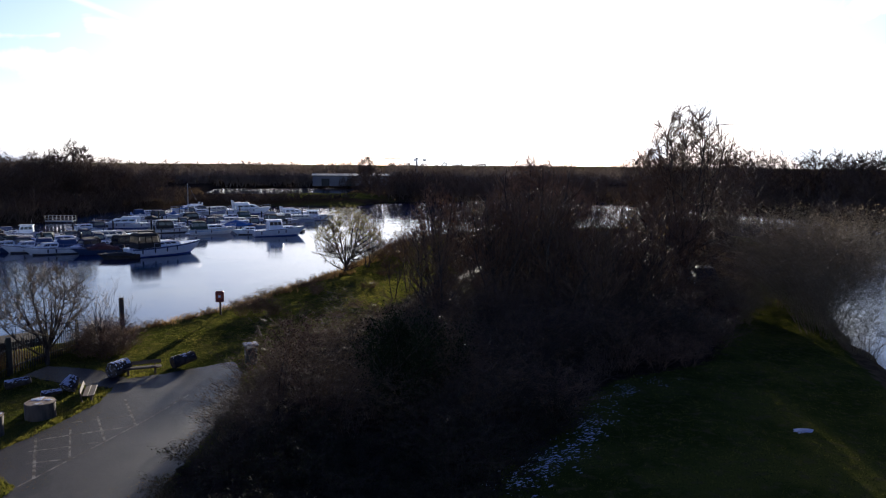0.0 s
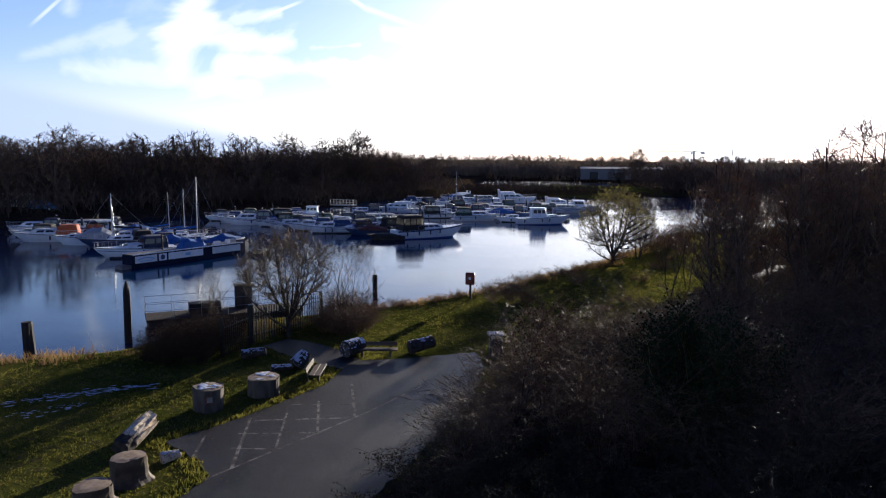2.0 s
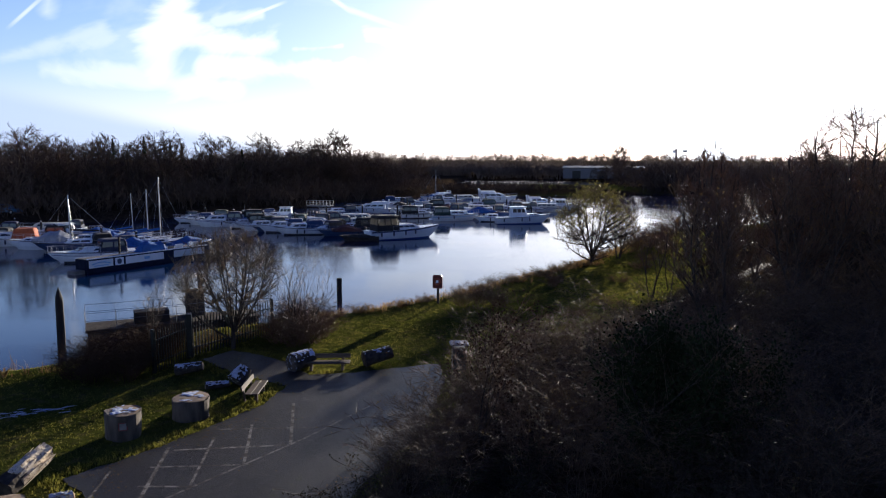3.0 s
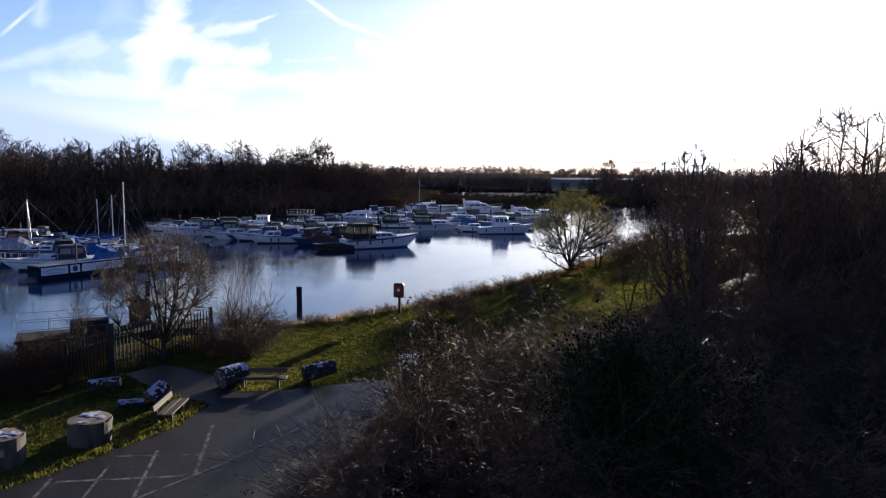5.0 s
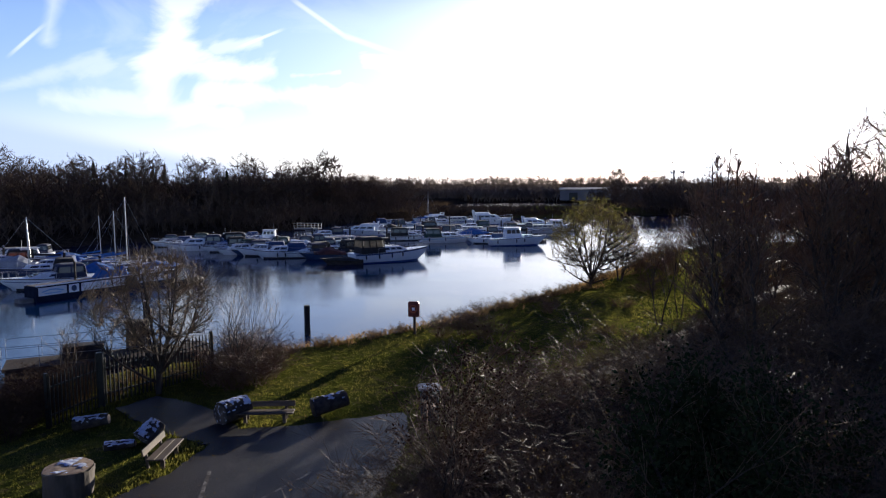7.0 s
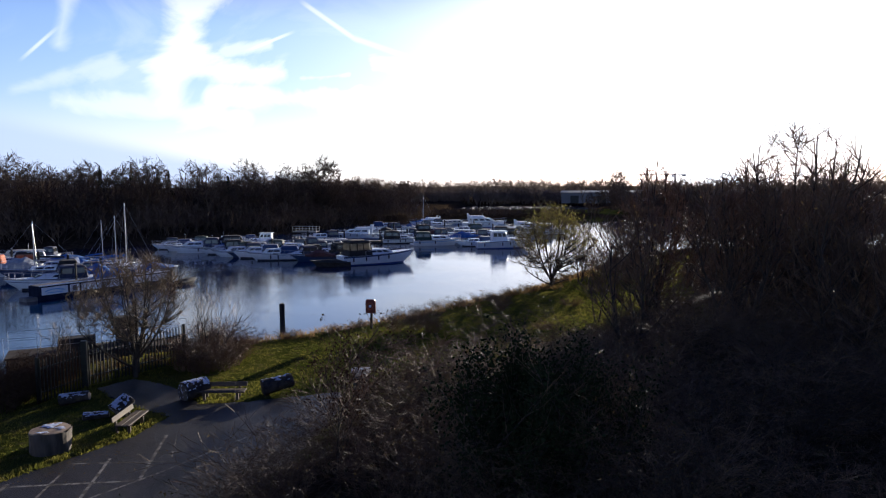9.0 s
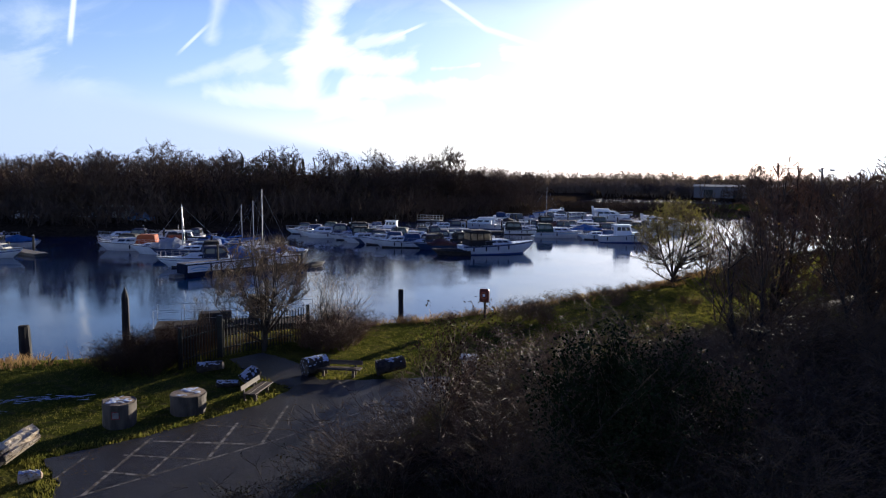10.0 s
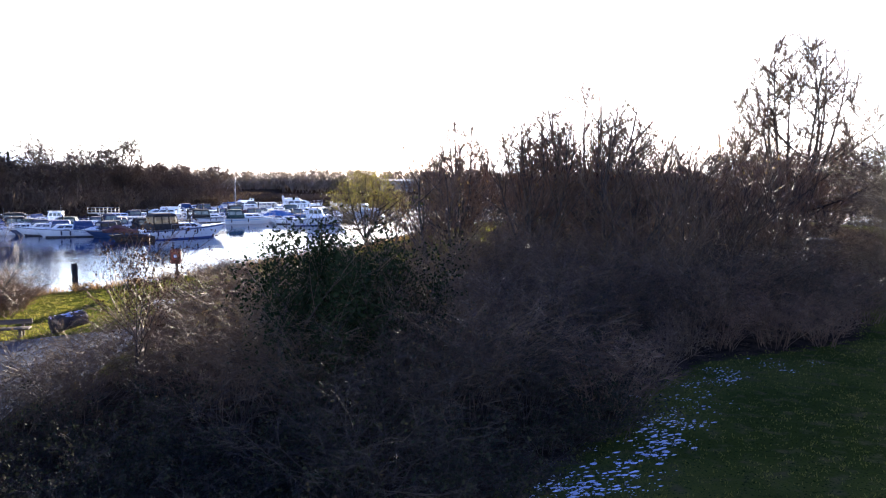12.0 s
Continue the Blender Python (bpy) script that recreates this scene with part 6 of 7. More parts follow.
    moor_copy(src, x, y, hd, size)


def barge():
    """A long flat workboat with a panelled white side."""
    ob = empty("barge", "long flat navy barge with white panelled sides and a painted sign", "boat", "moored boats")
    L_, B, top_ = 15.0, 2.6, 1.15
    rows = []
    for s in (0, 0.02, 0.5, 0.86, 0.93, 0.97, 1.0):
        b = B / 2 * (1 if s < 0.88 else max(0.08, 1 - ((s - 0.88) / 0.12) ** 1.8))
        x = -L_ / 2 + L_ * s
        zt = top_ + (0.25 * ((s - 0.86) / 0.14) if s > 0.86 else 0)
        rows.append([(x, -b, zt), (x, -b, 0.1), (x - 0.5 * max(0, s - 0.85) * 4, -b * 0.9, -0.35), (x - 0.5 * max(0, s - 0.85) * 4, b * 0.9, -0.35), (x, b, 0.1), (x, b, zt)])
    part("hull", loft(rows), BARGE_HULL, ob)
    for sd_ in (-1, 1):
        for x0, x1 in ((-7.3, -4.9), (-4.7, -3.8), (-3.6, 0.6), (1.8, 5.6)):
            p = part("side_panel", pane([(x0, sd_ * B / 2, 0.42), (x1, sd_ * B / 2, 0.42), (x1, sd_ * B / 2, 1.04), (x0, sd_ * B / 2, 1.04)], 0.02, (0, sd_, 0)), GEL, ob, "white painted side panel")
            if x0 < -7:
                pts = [(x0 + 0.3 + 1.8 * k / 10, sd_ * (B / 2 + 0.035), 0.70 + 0.16 * math.sin(math.pi * k / 10)) for k in range(11)]
                part("sign_arc", tube_bm(pts, 0.045, 4), BAND_BLUE, p)
                part("sign_bar", boxed(x0 + 0.5, x1 - 0.5, sd_ * (B / 2 + 0.035) - 0.012, sd_ * (B / 2 + 0.035) + 0.012, 0.54, 0.62), BAND_BLUE, p)
            if -4.8 < x0 < -4.5:
                c = (x0 + x1) / 2
                part("roundel", loft([[(c + r * math.cos(k * math.pi / 6), sd_ * (B / 2 + o), 0.73 + r * math.sin(k * math.pi / 6)) for k in range(12)] for o, r in ((0.01, 0.24), (0.045, 0.24))]), GEL_BLUE, p)
            if x0 == -3.6:
                part("sign_bar", boxed(-1.6, -1.0, sd_ * (B / 2 + 0.03) - 0.012, sd_ * (B / 2 + 0.03) + 0.012, 0.62, 0.86), BAND_BLUE, p)
        part("gunwale", boxed(-7.5, 6.0, sd_ * B / 2 - 0.07, sd_ * B / 2 + 0.07, top_, top_ + 0.09, 0.02), GEL, ob)
    part("deck", boxed(-7.4, 6.2, -B / 2 + 0.08, B / 2 - 0.08, top_ - 0.04, top_ + 0.03), DECKWOOD, ob)
    rng = random.Random(4)
    for i in range(9):
        x, y = rng.uniform(-1, 5.4), rng.uniform(-0.8, 0.5)
        a, b, h = rng.uniform(0.3, 0.9), rng.uniform(0.2, 0.5), rng.uniform(0.15, 0.5)
        part("deck_crate", boxed(x, x + a, y, y + b, top_ + 0.03, top_ + 0.03 + h, 0.02), rng.choice((DECKWOOD, CANVAS_NAVY, GEL, CANVAS_GREY)), ob)
    secs = [[(x, -0.9, top_ + 0.03), (x, -0.6, top_ + 0.03 + h * 0.7), (x, 0.1, top_ + 0.03 + h), (x, 0.7, top_ + 0.03 + h * 0.6), (x, 0.95, top_ + 0.03)] for x, h in ((-1.7, 0.15), (-1.3, 0.75), (-0.5, 0.9), (0.4, 0.7), (1.0, 0.8), (1.4, 0.15))]
    part("tarpaulin", loft(secs), CANVAS_BLUE, ob, "bright blue tarpaulin heap")
    part("stern_float", boxed(-8.5, -7.5, -0.9, 0.9, -0.2, 0.3, 0.05), DECKWOOD, ob)
    part("mooring_post", tube_bm([(-3.2, 0.9, top_), (-3.2, 0.9, top_ + 1.5)], 0.1, 6), PILE, ob)
    return ob


moor(barge(), -29.4, 73.8, 65).matrix_basis @= Matrix.Diagonal((0.92, 0.6, 1, 1))


# ---------------- pontoons, gangway, piles ----------------
def pontoon(ax, ay, bx, by, width=1.5, piles=3):
    d = math.hypot(bx - ax, by - ay)
    ob = empty("pontoon", "low floating timber pontoon with mooring posts", "pontoon", "pontoons", pose(ax, ay, W, 0, 0, math.degrees(math.atan2(by - ay, bx - ax))))
    part("float", boxed(0, d, -width / 2 + 0.1, width / 2 - 0.1, -0.3, 0.28), RUBBER, ob)
    n = int(d / 3)
    for i in range(n):
        part("deck_board", boxed(i * d / n + 0.02, (i + 1) * d / n - 0.02, -width / 2, width / 2, 0.28, 0.36), DECKWOOD, ob)
    for i in range(piles):
        x = d * (i + 0.5) / piles
        p = part("mooring_post", tube_bm([(x, width / 2 + 0.15, -2), (x, width / 2 + 0.15, 2.0)], 0.13, 7), PILE, ob)
        part("cap", loft([[(x + r * math.cos(k), width / 2 + 0.15 + r * math.sin(k), z) for k in np.arange(7) * 2 * math.pi / 7] for z, r in ((2.0, 0.14), (2.14, 0.02))]), GALV, p)
    return ob


pontoon(-62, 96, -33, 79.5, 1.5, 5)
pontoon(-47, 117.5, -14, 101.5, 1.5, 6)
pontoon(-30, 124, -8, 131, 1.5, 4)
pontoon(-16, 133.5, 8, 125, 1.5, 4)
pontoon(-20, 168, 12, 155, 1.5, 5)
pontoon(-22, 152, 4, 146, 1.5, 4)
pontoon(-78, 84, -56, 75.5, 1.5, 3)


def gangway():
    ob = empty("gangway", "grey footbridge with galvanised handrails to the pontoons", "bridge", at=pose(-38.0, 150.6, W + 0.35, 0, 0, -8) @ Matrix.Diagonal((0.45, 1, 0.9, 1)))
    part("deck", boxed(0, 11, -0.7, 0.7, 0, 0.12), DECKWOOD, ob)
    for s in (-1, 1):
        part("beam", boxed(0, 11, s * 0.72 - 0.05, s * 0.72 + 0.05, -0.1, 0.2), GALV, ob)
        for z in (0.62, 1.15):
            part("handrail", tube_bm([(0, s * 0.72, z), (11, s * 0.72, z)], 0.04, 5), GALV, ob)
        for i in range(8):
            part("post", boxed(i * 11 / 7 - 0.05, i * 11 / 7 + 0.05, s * 0.72 - 0.05, s * 0.72 + 0.05, 0.1, 1.2), GALV, ob)


gangway()


def pile(x, y, top_, r, label, pointed=False, lean=0.0):
    ob = empty("mooring_post", label, "post", "mooring posts", pose(x, y, W, 0, lean, 0))
    rng = random.Random(int(x * 10))
    zs = [(-2.0, r), (0.2, r * 1.05), (top_ * 0.5, r), (top_ - 0.1, r * 0.97)] + ([(top_ + 0.1, r * 0.9), (top_ + 0.55, 0.03)] if pointed else [(top_, r * 0.9)])
    part("shaft", loft([[(rr_ * math.cos(k) * rng.uniform(0.92, 1.08), rr_ * math.sin(k) * rng.uniform(0.92, 1.08), z) for k in np.arange(9) * 2 * math.pi / 9] for z, rr_ in zs]), PILE, ob)
    return ob


pile(-8.0, 57.6, 1.72, 0.17, "dark timber mooring post standing in the water off the bank")
pile(-18.1, 43.8, 2.75, 0.19, "tall dark mooring post with a pointed cap", True)
pile(-21.5, 40.8, 1.65, 0.27, "blackened mooring post leaning among the reeds", False, -2.5)
pile(-15.6, 53.6, 2.5, 0.15, "dark mooring post behind the fence landing")


def landing():
    """The small landing stage behind the palisade, with rails and a tall locker."""
    ob = empty("landing_stage", "grey landing stage with thin metal railings behind the fence", "jetty", at=pose(-19.3, 47.6, W, 0, 0, 32))
    part("deck", boxed(0, 9.0, -1.1, 1.1, 0.35, 0.5, 0.02), BARK, ob)
    part("float", boxed(0.1, 8.9, -1.0, 1.0, -0.3, 0.35), RUBBER, ob)
    for s in (-1, 1):
        for z in (1.0, 1.5):
            part("rail", tube_bm([(0, s * 1.05, z), (9.0, s * 1.05, z)], 0.012, 5), GALV, ob)
        for i in range(7):
            part("rail_post", tube_bm([(i * 1.5, s * 1.05, 0.4), (i * 1.5, s * 1.05, 1.52)], 0.013, 5), GALV, ob)
    part("locker", boxed(2.4, 4.2, -0.5, 0.4, 0.5, 1.15, 0.03), PILE, ob, "dark timber locker")


landing()
ob = empty("pump_cabinet", "tall brown cabinet on the landing stage", "cabinet", at=pose(-14.9, 51.3, W + 0.35, 0, 0, 30))
part("body", boxed(-0.5, 0.5, -0.35, 0.35, 0, 1.5, 0.04), BARK, ob)
part("roof", boxed(-0.56, 0.56, -0.41, 0.41, 1.5, 1.58, 0.02), BARK, ob)
part("plinth", boxed(-0.7, 0.7, -0.6, 0.6, -0.5, 0.0), DECKWOOD, ob)


# ---------------- palisade fence ----------------
def palisade(points, tall=1.66):
    ob = empty("palisade_fence", "dark steel palisade fence with pointed pales", "fence")
    pale = bmesh.new()
    for xs in ((-0.034, 0.0), (0.0, 0.034)):
        m = -0.012 if xs[0] < 0 else -0.012
        a = [(-0.034, 0.0), (0.0, -0.016), (0.034, 0.0), (0.0, 0.006)]
    loft_rows = [[(x, y, z) for x, y in a] for z in (0.05, tall - 0.14)] + [[(x * 0.9, y, tall - 0.10) for x, y in a], [(x * 0.12, y * 0.3, tall) for x, y in a]]
    pale.free()
    pale = loft(loft_rows)
    me = bpy.data.meshes.new("pale")
    bmesh.ops.recalc_face_normals(pale, faces=pale.faces)
    pale.to_mesh(me)
    pale.free()
    me.materials.append(STEEL)
    for (ax, ay), (bx, by) in zip(points[:-1], points[1:]):
        d = math.hypot(bx - ax, by - ay)
        an = math.degrees(math.atan2(by - ay, bx - ax))
        for z in (0.38, tall - 0.42):
            r = part("rail", boxed(0, d, 0.01, 0.05, z - 0.025, z + 0.025), STEEL, ob)
            r.matrix_basis = pose(ax, ay, 0, 0, 0, an)
        n = int(d / 0.155)
        for i in range(n + 1):
            p = new("pale", me)
            p.parent = ob
            p.matrix_basis = pose(ax + (bx - ax) * i / n, ay + (by - ay) * i / n, 0, 0, 0, an)
        k = max(1, round(d / 2.4))
        for i in range(k + 1):
            p = part("fence_post", boxed(-0.05, 0.05, 0.05, 0.15, -0.3, tall + 0.02), STEEL, ob)
            p.matrix_basis = pose(ax + (bx - ax) * i / k, ay + (by - ay) * i / k, 0, 0, 0, an)
    g = part("gate_post", boxed(-0.11, 0.11, -0.11, 0.11, -0.3, tall + 0.16, 0.015), STEEL, ob)
    g.matrix_basis = pose(-9.5, 39.35, 0, 0, 0, 20)
    s = part("notice", boxed(-0.2, 0.2, -0.03, -0.015, 1.15, 1.42), GEL, ob, "small white notice plate")
    s.matrix_basis = pose(-8.75, 41.2, 0, 0, 0, 62)
    return ob


palisade([(-9.8, 37.2), (-9.5, 39.4), (-7.5, 43.6)])


# ---------------- lifebuoy, bin, benches ----------------
def lifebuoy(x, y):
    ob = empty("lifebuoy_station", "red lifebuoy housing on a brown post at the bank", "lifebuoy", at=pose(x, y, ground_z(x, y), 0, 0, -8))
    part("post", boxed(-0.06, 0.06, 0.02, 0.12, -0.3, 1.55, 0.012), BARK, ob)
    ring_ = outline(-0.42, 0.42, 0.0)
    back = [(0.24, 0.86), (0.27, 0.92), (0.27, 1.52), (0.21, 1.60), (-0.21, 1.60), (-0.27, 1.52), (-0.27, 0.92), (-0.24, 0.86)]
    h = part("housing", loft([[(px, 0.02, pz) for px, pz in back], [(px, -0.10, pz) for px, pz in back], [(px * 0.93, -0.13, 1.23 + (pz - 1.23) * 0.93) for px, pz in back]]), RED_PLASTIC, ob)
    bm = bmesh.new()
    n, m = 20, 8
    vs = [[bm.verts.new(((0.17 + 0.04 * math.cos(b)) * math.cos(a), -0.14 + 0.04 * math.sin(b), 1.24 + (0.17 + 0.04 * math.cos(b)) * math.sin(a))) for b in np.arange(m) * 2 * math.pi / m] for a in np.arange(n) * 2 * math.pi / n]
    for i in range(n):
        for j in range(m):
            bm.faces.new([vs[i][j], vs[(i + 1) % n][j], vs[(i + 1) % n][(j + 1) % m], vs[i][(j + 1) % m]])
    part("ring", bm, ORANGE, h, "orange lifebuoy ring", True)
    part("instruction_plate", boxed(-0.07, 0.07, -0.142, -0.136, 1.18, 1.32), GEL, h)


lifebuoy(-0.75, 50.9)


def litter_bin(x, y):
    ob = empty("litter_bin", "square dark litter bin with a pale snow-dusted lid", "bin", at=pose(x, y, ground_z(x, y), 0, 0, 12))
    part("body", frustum(-0.27, 0.27, 0.54, 0, 0.86, -0.01, -0.01, -0.01, 0.04), BIN_DARK, ob)
    for s in (-1, 1):
        part("aperture", boxed(-0.17, 0.17, s * 0.285 - 0.006, s * 0.285 + 0.006, 0.62, 0.78), BLACK_TRIM, ob)
        part("corner_post", boxed(s * 0.27 - 0.02, s * 0.27 + 0.02, -0.29, -0.25, 0.8, 1.0), BIN_DARK, ob)
        part("corner_post", boxed(s * 0.27 - 0.02, s * 0.27 + 0.02, 0.25, 0.29, 0.8, 1.0), BIN_DARK, ob)
    part("lid", frustum(-0.36, 0.36, 0.72, 0.99, 1.05, 0.03, 0.03, 0.03, 0.03), BIN_LID, ob)
    part("snow", frustum(-0.20, 0.12, 0.26, 1.045, 1.062, 0.05, 0.05, 0.06, 0.06), SNOW, ob, "thin cap of snow")


litter_bin(1.45, 39.15)


def bench(label, width=1.7):
    """A low plank bench: two seat boards along x, one back board, its front to -y."""
    ob = empty("bench", label, "bench", "benches on the bank")
    h = width / 2
    for y in (-0.23, 0.0):
        part("seat_board", boxed(-h, h, y, y + 0.21, 0.29, 0.335, 0.01), BENCH_WOOD, ob)
    b = part("back_board", boxed(-h, h, -0.022, 0.022, -0.085, 0.085, 0.01), BENCH_WOOD, ob)
    b.matrix_basis = pose(0, 0.30, 0.48, -12, 0, 0)
    for s in (-1, 1):
        x = s * (h - 0.28)
        part("leg", boxed(x - 0.05, x + 0.05, -0.16, -0.06, -0.08, 0.29, 0.01), BENCH_WOOD, ob)
        l = part("back_post", boxed(x - 0.04, x + 0.04, -0.03, 0.03, -0.08, 0.54, 0.01), BENCH_WOOD, ob)
        l.matrix_basis = pose(0, 0.265, 0, -7, 0, 0)
        part("bearer", boxed(x - 0.03, x + 0.03, -0.21, 0.24, 0.23, 0.29, 0.008), BENCH_WOOD, ob)
    return ob


bench("weathered brown plank bench beside two cut logs", 1.75).matrix_basis = pose(-3.55, 38.35, 0, 0, 0, 9)
bench("weathered plank bench at the edge of the tarmac", 1.55).matrix_basis = pose(-5.1, 35.05, 0, 0, 0, 97)


# ---------------- stumps and logs ----------------
def round_wood(rng, length, r0, r1, n=18, rough=0.05, steps=7, flare=0.0):
    lobes = [rng.uniform(-1, 1) for _ in range(5)]
    secs = []
    for i in range(steps + 1):
        f = i / steps
        r = r0 + (r1 - r0) * f + flare * max(0, 0.35 - f) ** 2 * 6
        sec = []
        for k in range(n):
            a = 2 * math.pi * k / n
            w = 1 + rough * (lobes[0] * math.sin(2 * a + 1) + lobes[1] * math.sin(3 * a) + lobes[2] * math.sin(5 * a + f * 2)) + rng.uniform(-rough, rough) * 0.25 + (flare and 0.12 * max(0, 0.4 - f) * math.sin(6 * a))
            sec.append((r * w * math.cos(a), r * w * math.sin(a), length * f))
        secs.append(sec)
    return secs


def snow_cap(rng, r, z, cover=0.16):
    """A ragged crust of snow on a round face."""
    bm = bmesh.new()
    n, off, grid = 34, rng.uniform(0, 60), {}
    for i in range(n + 1):
        for k in range(n + 1):
            x, y = (2 * i / n - 1) * r, (2 * k / n - 1) * r
            w = 0.7 * noise.noise((x * 3.0 + off, y * 3.0, 1.0)) + 0.6 * noise.noise((x * 8.0, y * 8.0 + off, 2.0)) + cover - 0.4 * (math.hypot(x, y) / r) ** 3
            grid[i, k] = (bm.verts.new((x, y, z + 0.015 + 0.03 * max(0, w))), w, math.hypot(x, y) < r)
    for i in range(n):
        for k in range(n):
            q = [grid[i, k], grid[i + 1, k], grid[i + 1, k + 1], grid[i, k + 1]]
            if all(c for v, w, c in q) and sum(w for v, w, c in q) > 0.4:
                bm.faces.new([v for v, w, c in q])
    bmesh.ops.delete(bm, geom=[v for v in bm.verts if not v.link_faces], context="VERTS")
    return bm


def stump(x, y, tall, r, label, seed, snow=True, flare=0.12, side=None, top_r=0.93):
    rng = random.Random(seed)
    ob = empty("tree_stump", label, "stump", "stumps on the grass", pose(x, y, -0.03, 0, 0, seed * 40))
    secs = round_wood(rng, tall, r, r * top_r, 24, 0.085 if flare else 0.05, 6, flare)
    secs[-1] = [(px, py, pz + rng.uniform(-0.05, 0.03)) for px, py, pz in secs[-1]]
    part("side", loft(secs), side or STUMP_SIDE, ob)
    top_ = [(px * 0.96, py * 0.96, tall + 0.003) for px, py, pz in secs[-1]]
    mid = [(px * 0.5, py * 0.5, tall + 0.02) for px, py, pz in secs[-1]]
    part("sawn_face", loft([top_, mid]), STUMP_TOP, ob)
    if snow:
        part("snow", snow_cap(rng, r * 0.92, tall + 0.012), SNOW, ob, "patch of old snow on the cut face")
    return ob


marked = stump(-7.65, 31.2, 0.78, 0.49, "thick pale trunk section with snow and a red-framed plate", 1, True, 0.0, None, 1.04)
stump(-6.42, 32.95, 0.66, 0.56, "broad pale trunk section with a dusting of snow", 2, True, 0.0, None, 1.04)
stump(-7.25, 25.75, 0.68, 0.46, "brown tree stump with flaring roots", 3, False, 0.2, BENCH_WOOD)
stump(-7.35, 24.35, 0.55, 0.48, "low brown tree stump with a snowy root", 4, False, 0.2, BENCH_WOOD)

plate = part("plate", boxed(-0.12, 0.12, -0.02, 0.0, -0.12, 0.12, 0.005), RED_PLASTIC, marked, "small red-framed square plate")
plate.matrix_basis = pose(0, 0, 0, 0, 0, -40) @ pose(0.24, -0.44, 0.48, 0, 0, 28)
part("plate_face", boxed(-0.09, 0.09, -0.026, -0.02, -0.09, 0.09), BIN_LID, plate)


def log(x, y, z, length, r0, r1, turn, tip, label, seed, material, snow=0, ends=None, rough=0.09):
    rng = random.Random(seed)
    ob = empty("log", label, "log", "logs on the grass", pose(x, y, z, 0, 0, turn) @ pose(0, 0, 0, 0, 90 - tip, 0))
    secs = round_wood(rng, length, r0, r1, 16, rough, 9)
    part("trunk", loft(secs), material, ob)
    for k, s in ((0, -1), (-1, 1)):
        a = [(px * 0.93, py * 0.93, pz + s * 0.004) for px, py, pz in secs[k]]
        b = [(px * 0.4, py * 0.4, pz + s * 0.03) for px, py, pz in secs[k]]
        part("cut_end", loft([a, b]), ends or STUMP_TOP, ob)
    if snow:
        bm = bmesh.new()
        grid, n, m = {}, 40, 26
        off = rng.uniform(0, 50)
        for i in range(n + 1):
            for k in range(m + 1):
                f, a = 0.02 + 0.96 * i / n, math.pi + (k / m - 0.5) * 2.5
                r_ = (r0 + (r1 - r0) * f) * 1.02 + 0.03 + 0.03 * noise.noise((f * 7 + off, a * 3, 0))
                grid[i, k] = (bm.verts.new((r_ * math.cos(a), r_ * math.sin(a), length * f)), 0.6 * noise.noise((f * length * 3.2 + off, a * 1.6, 3.0)) + 0.7 * noise.noise((f * length * 9.0 + off, a * 4.0, 5.0)) + 0.42 * snow - 0.5 * abs(k / m - 0.5) * 2)
        for i in range(n):
            for k in range(m):
                q = [grid[i, k], grid[i + 1, k], grid[i + 1, k + 1], grid[i, k + 1]]
                if sum(w for v, w in q) / 4 > 0.1:
                    bm.faces.new([v for v, w in q])
        bmesh.ops.delete(bm, geom=[v for v in bm.verts if not v.link_faces], context="VERTS")
        part("snow", bm, SNOW, ob, "broken crust of snow along the top", True)
    return ob


def splintered_log(x, y, turn, label, seed):
    """A torn trunk: a bark-dark butt with pale shards of split wood standing out of it."""
    rng = random.Random(seed)
    ob = empty("log", label, "log", "logs on the grass", pose(x, y, 0.20, 0, 0, turn) @ pose(0, 0, 0, 0, 74, 0))
    butt = part("trunk", loft(round_wood(rng, 0.75, 0.27, 0.24, 16, 0.2, 6)), LOG_BARK, ob)
    body = part("split_wood", loft([[(px - 0.03, py, pz + 0.55) for px, py, pz in r_] for r_ in round_wood(rng, 0.95, 0.25, 0.19, 16, 0.24, 8)]), LOG_PALE, ob, "pale bare split wood")
    part("cut_end", loft([[(0.93 * (px - 0.03), 0.93 * py, pz + 0.255) for px, py, pz in round_wood(random.Random(seed + 1), 1.25, 0.19, 0.19, 16, 0.1, 1)[-1]], [(0.3 * px, 0.3 * py, 1.53) for px, py, pz in round_wood(random.Random(seed + 1), 1.25, 0.22, 0.22, 16, 0.1, 1)[-1]]]), LOG_BARK, ob)
    for k in range(26):
        a, d = rng.uniform(0, 6.28), 0.12 + 0.13 * math.sqrt(rng.random())
        cx, cy = d * math.cos(a), d * math.sin(a)
        ln, w, th = rng.uniform(0.4, 1.15), rng.uniform(0.04, 0.09), rng.uniform(0.02, 0.05)
        ux, uy = math.cos(a + 1.57), math.sin(a + 1.57)
        secs, bx, by = [], 0.0, 0.0
        for f, s in ((0.0, 1.0), (0.3, 0.95), (0.55, 0.8), (0.8, 0.5), (1.0, 0.12)):
            bx, by = bx + rng.uniform(-0.02, 0.02) + cx * 0.02, by + rng.uniform(-0.02, 0.02) + cy * 0.02
            ww, tt = w * s * rng.uniform(0.8, 1.15), th * s
            secs.append([(cx + bx + ux * p * ww + math.cos(a) * q * tt, cy + by + uy * p * ww + math.sin(a) * q * tt, 0.35 + ln * f) for p, q in ((-1, -1), (1, -1), (1.1, 0.6), (0, 1.1), (-1, 0.8))])
        part("shard", loft(secs), LOG_PALE, ob)
    return ob


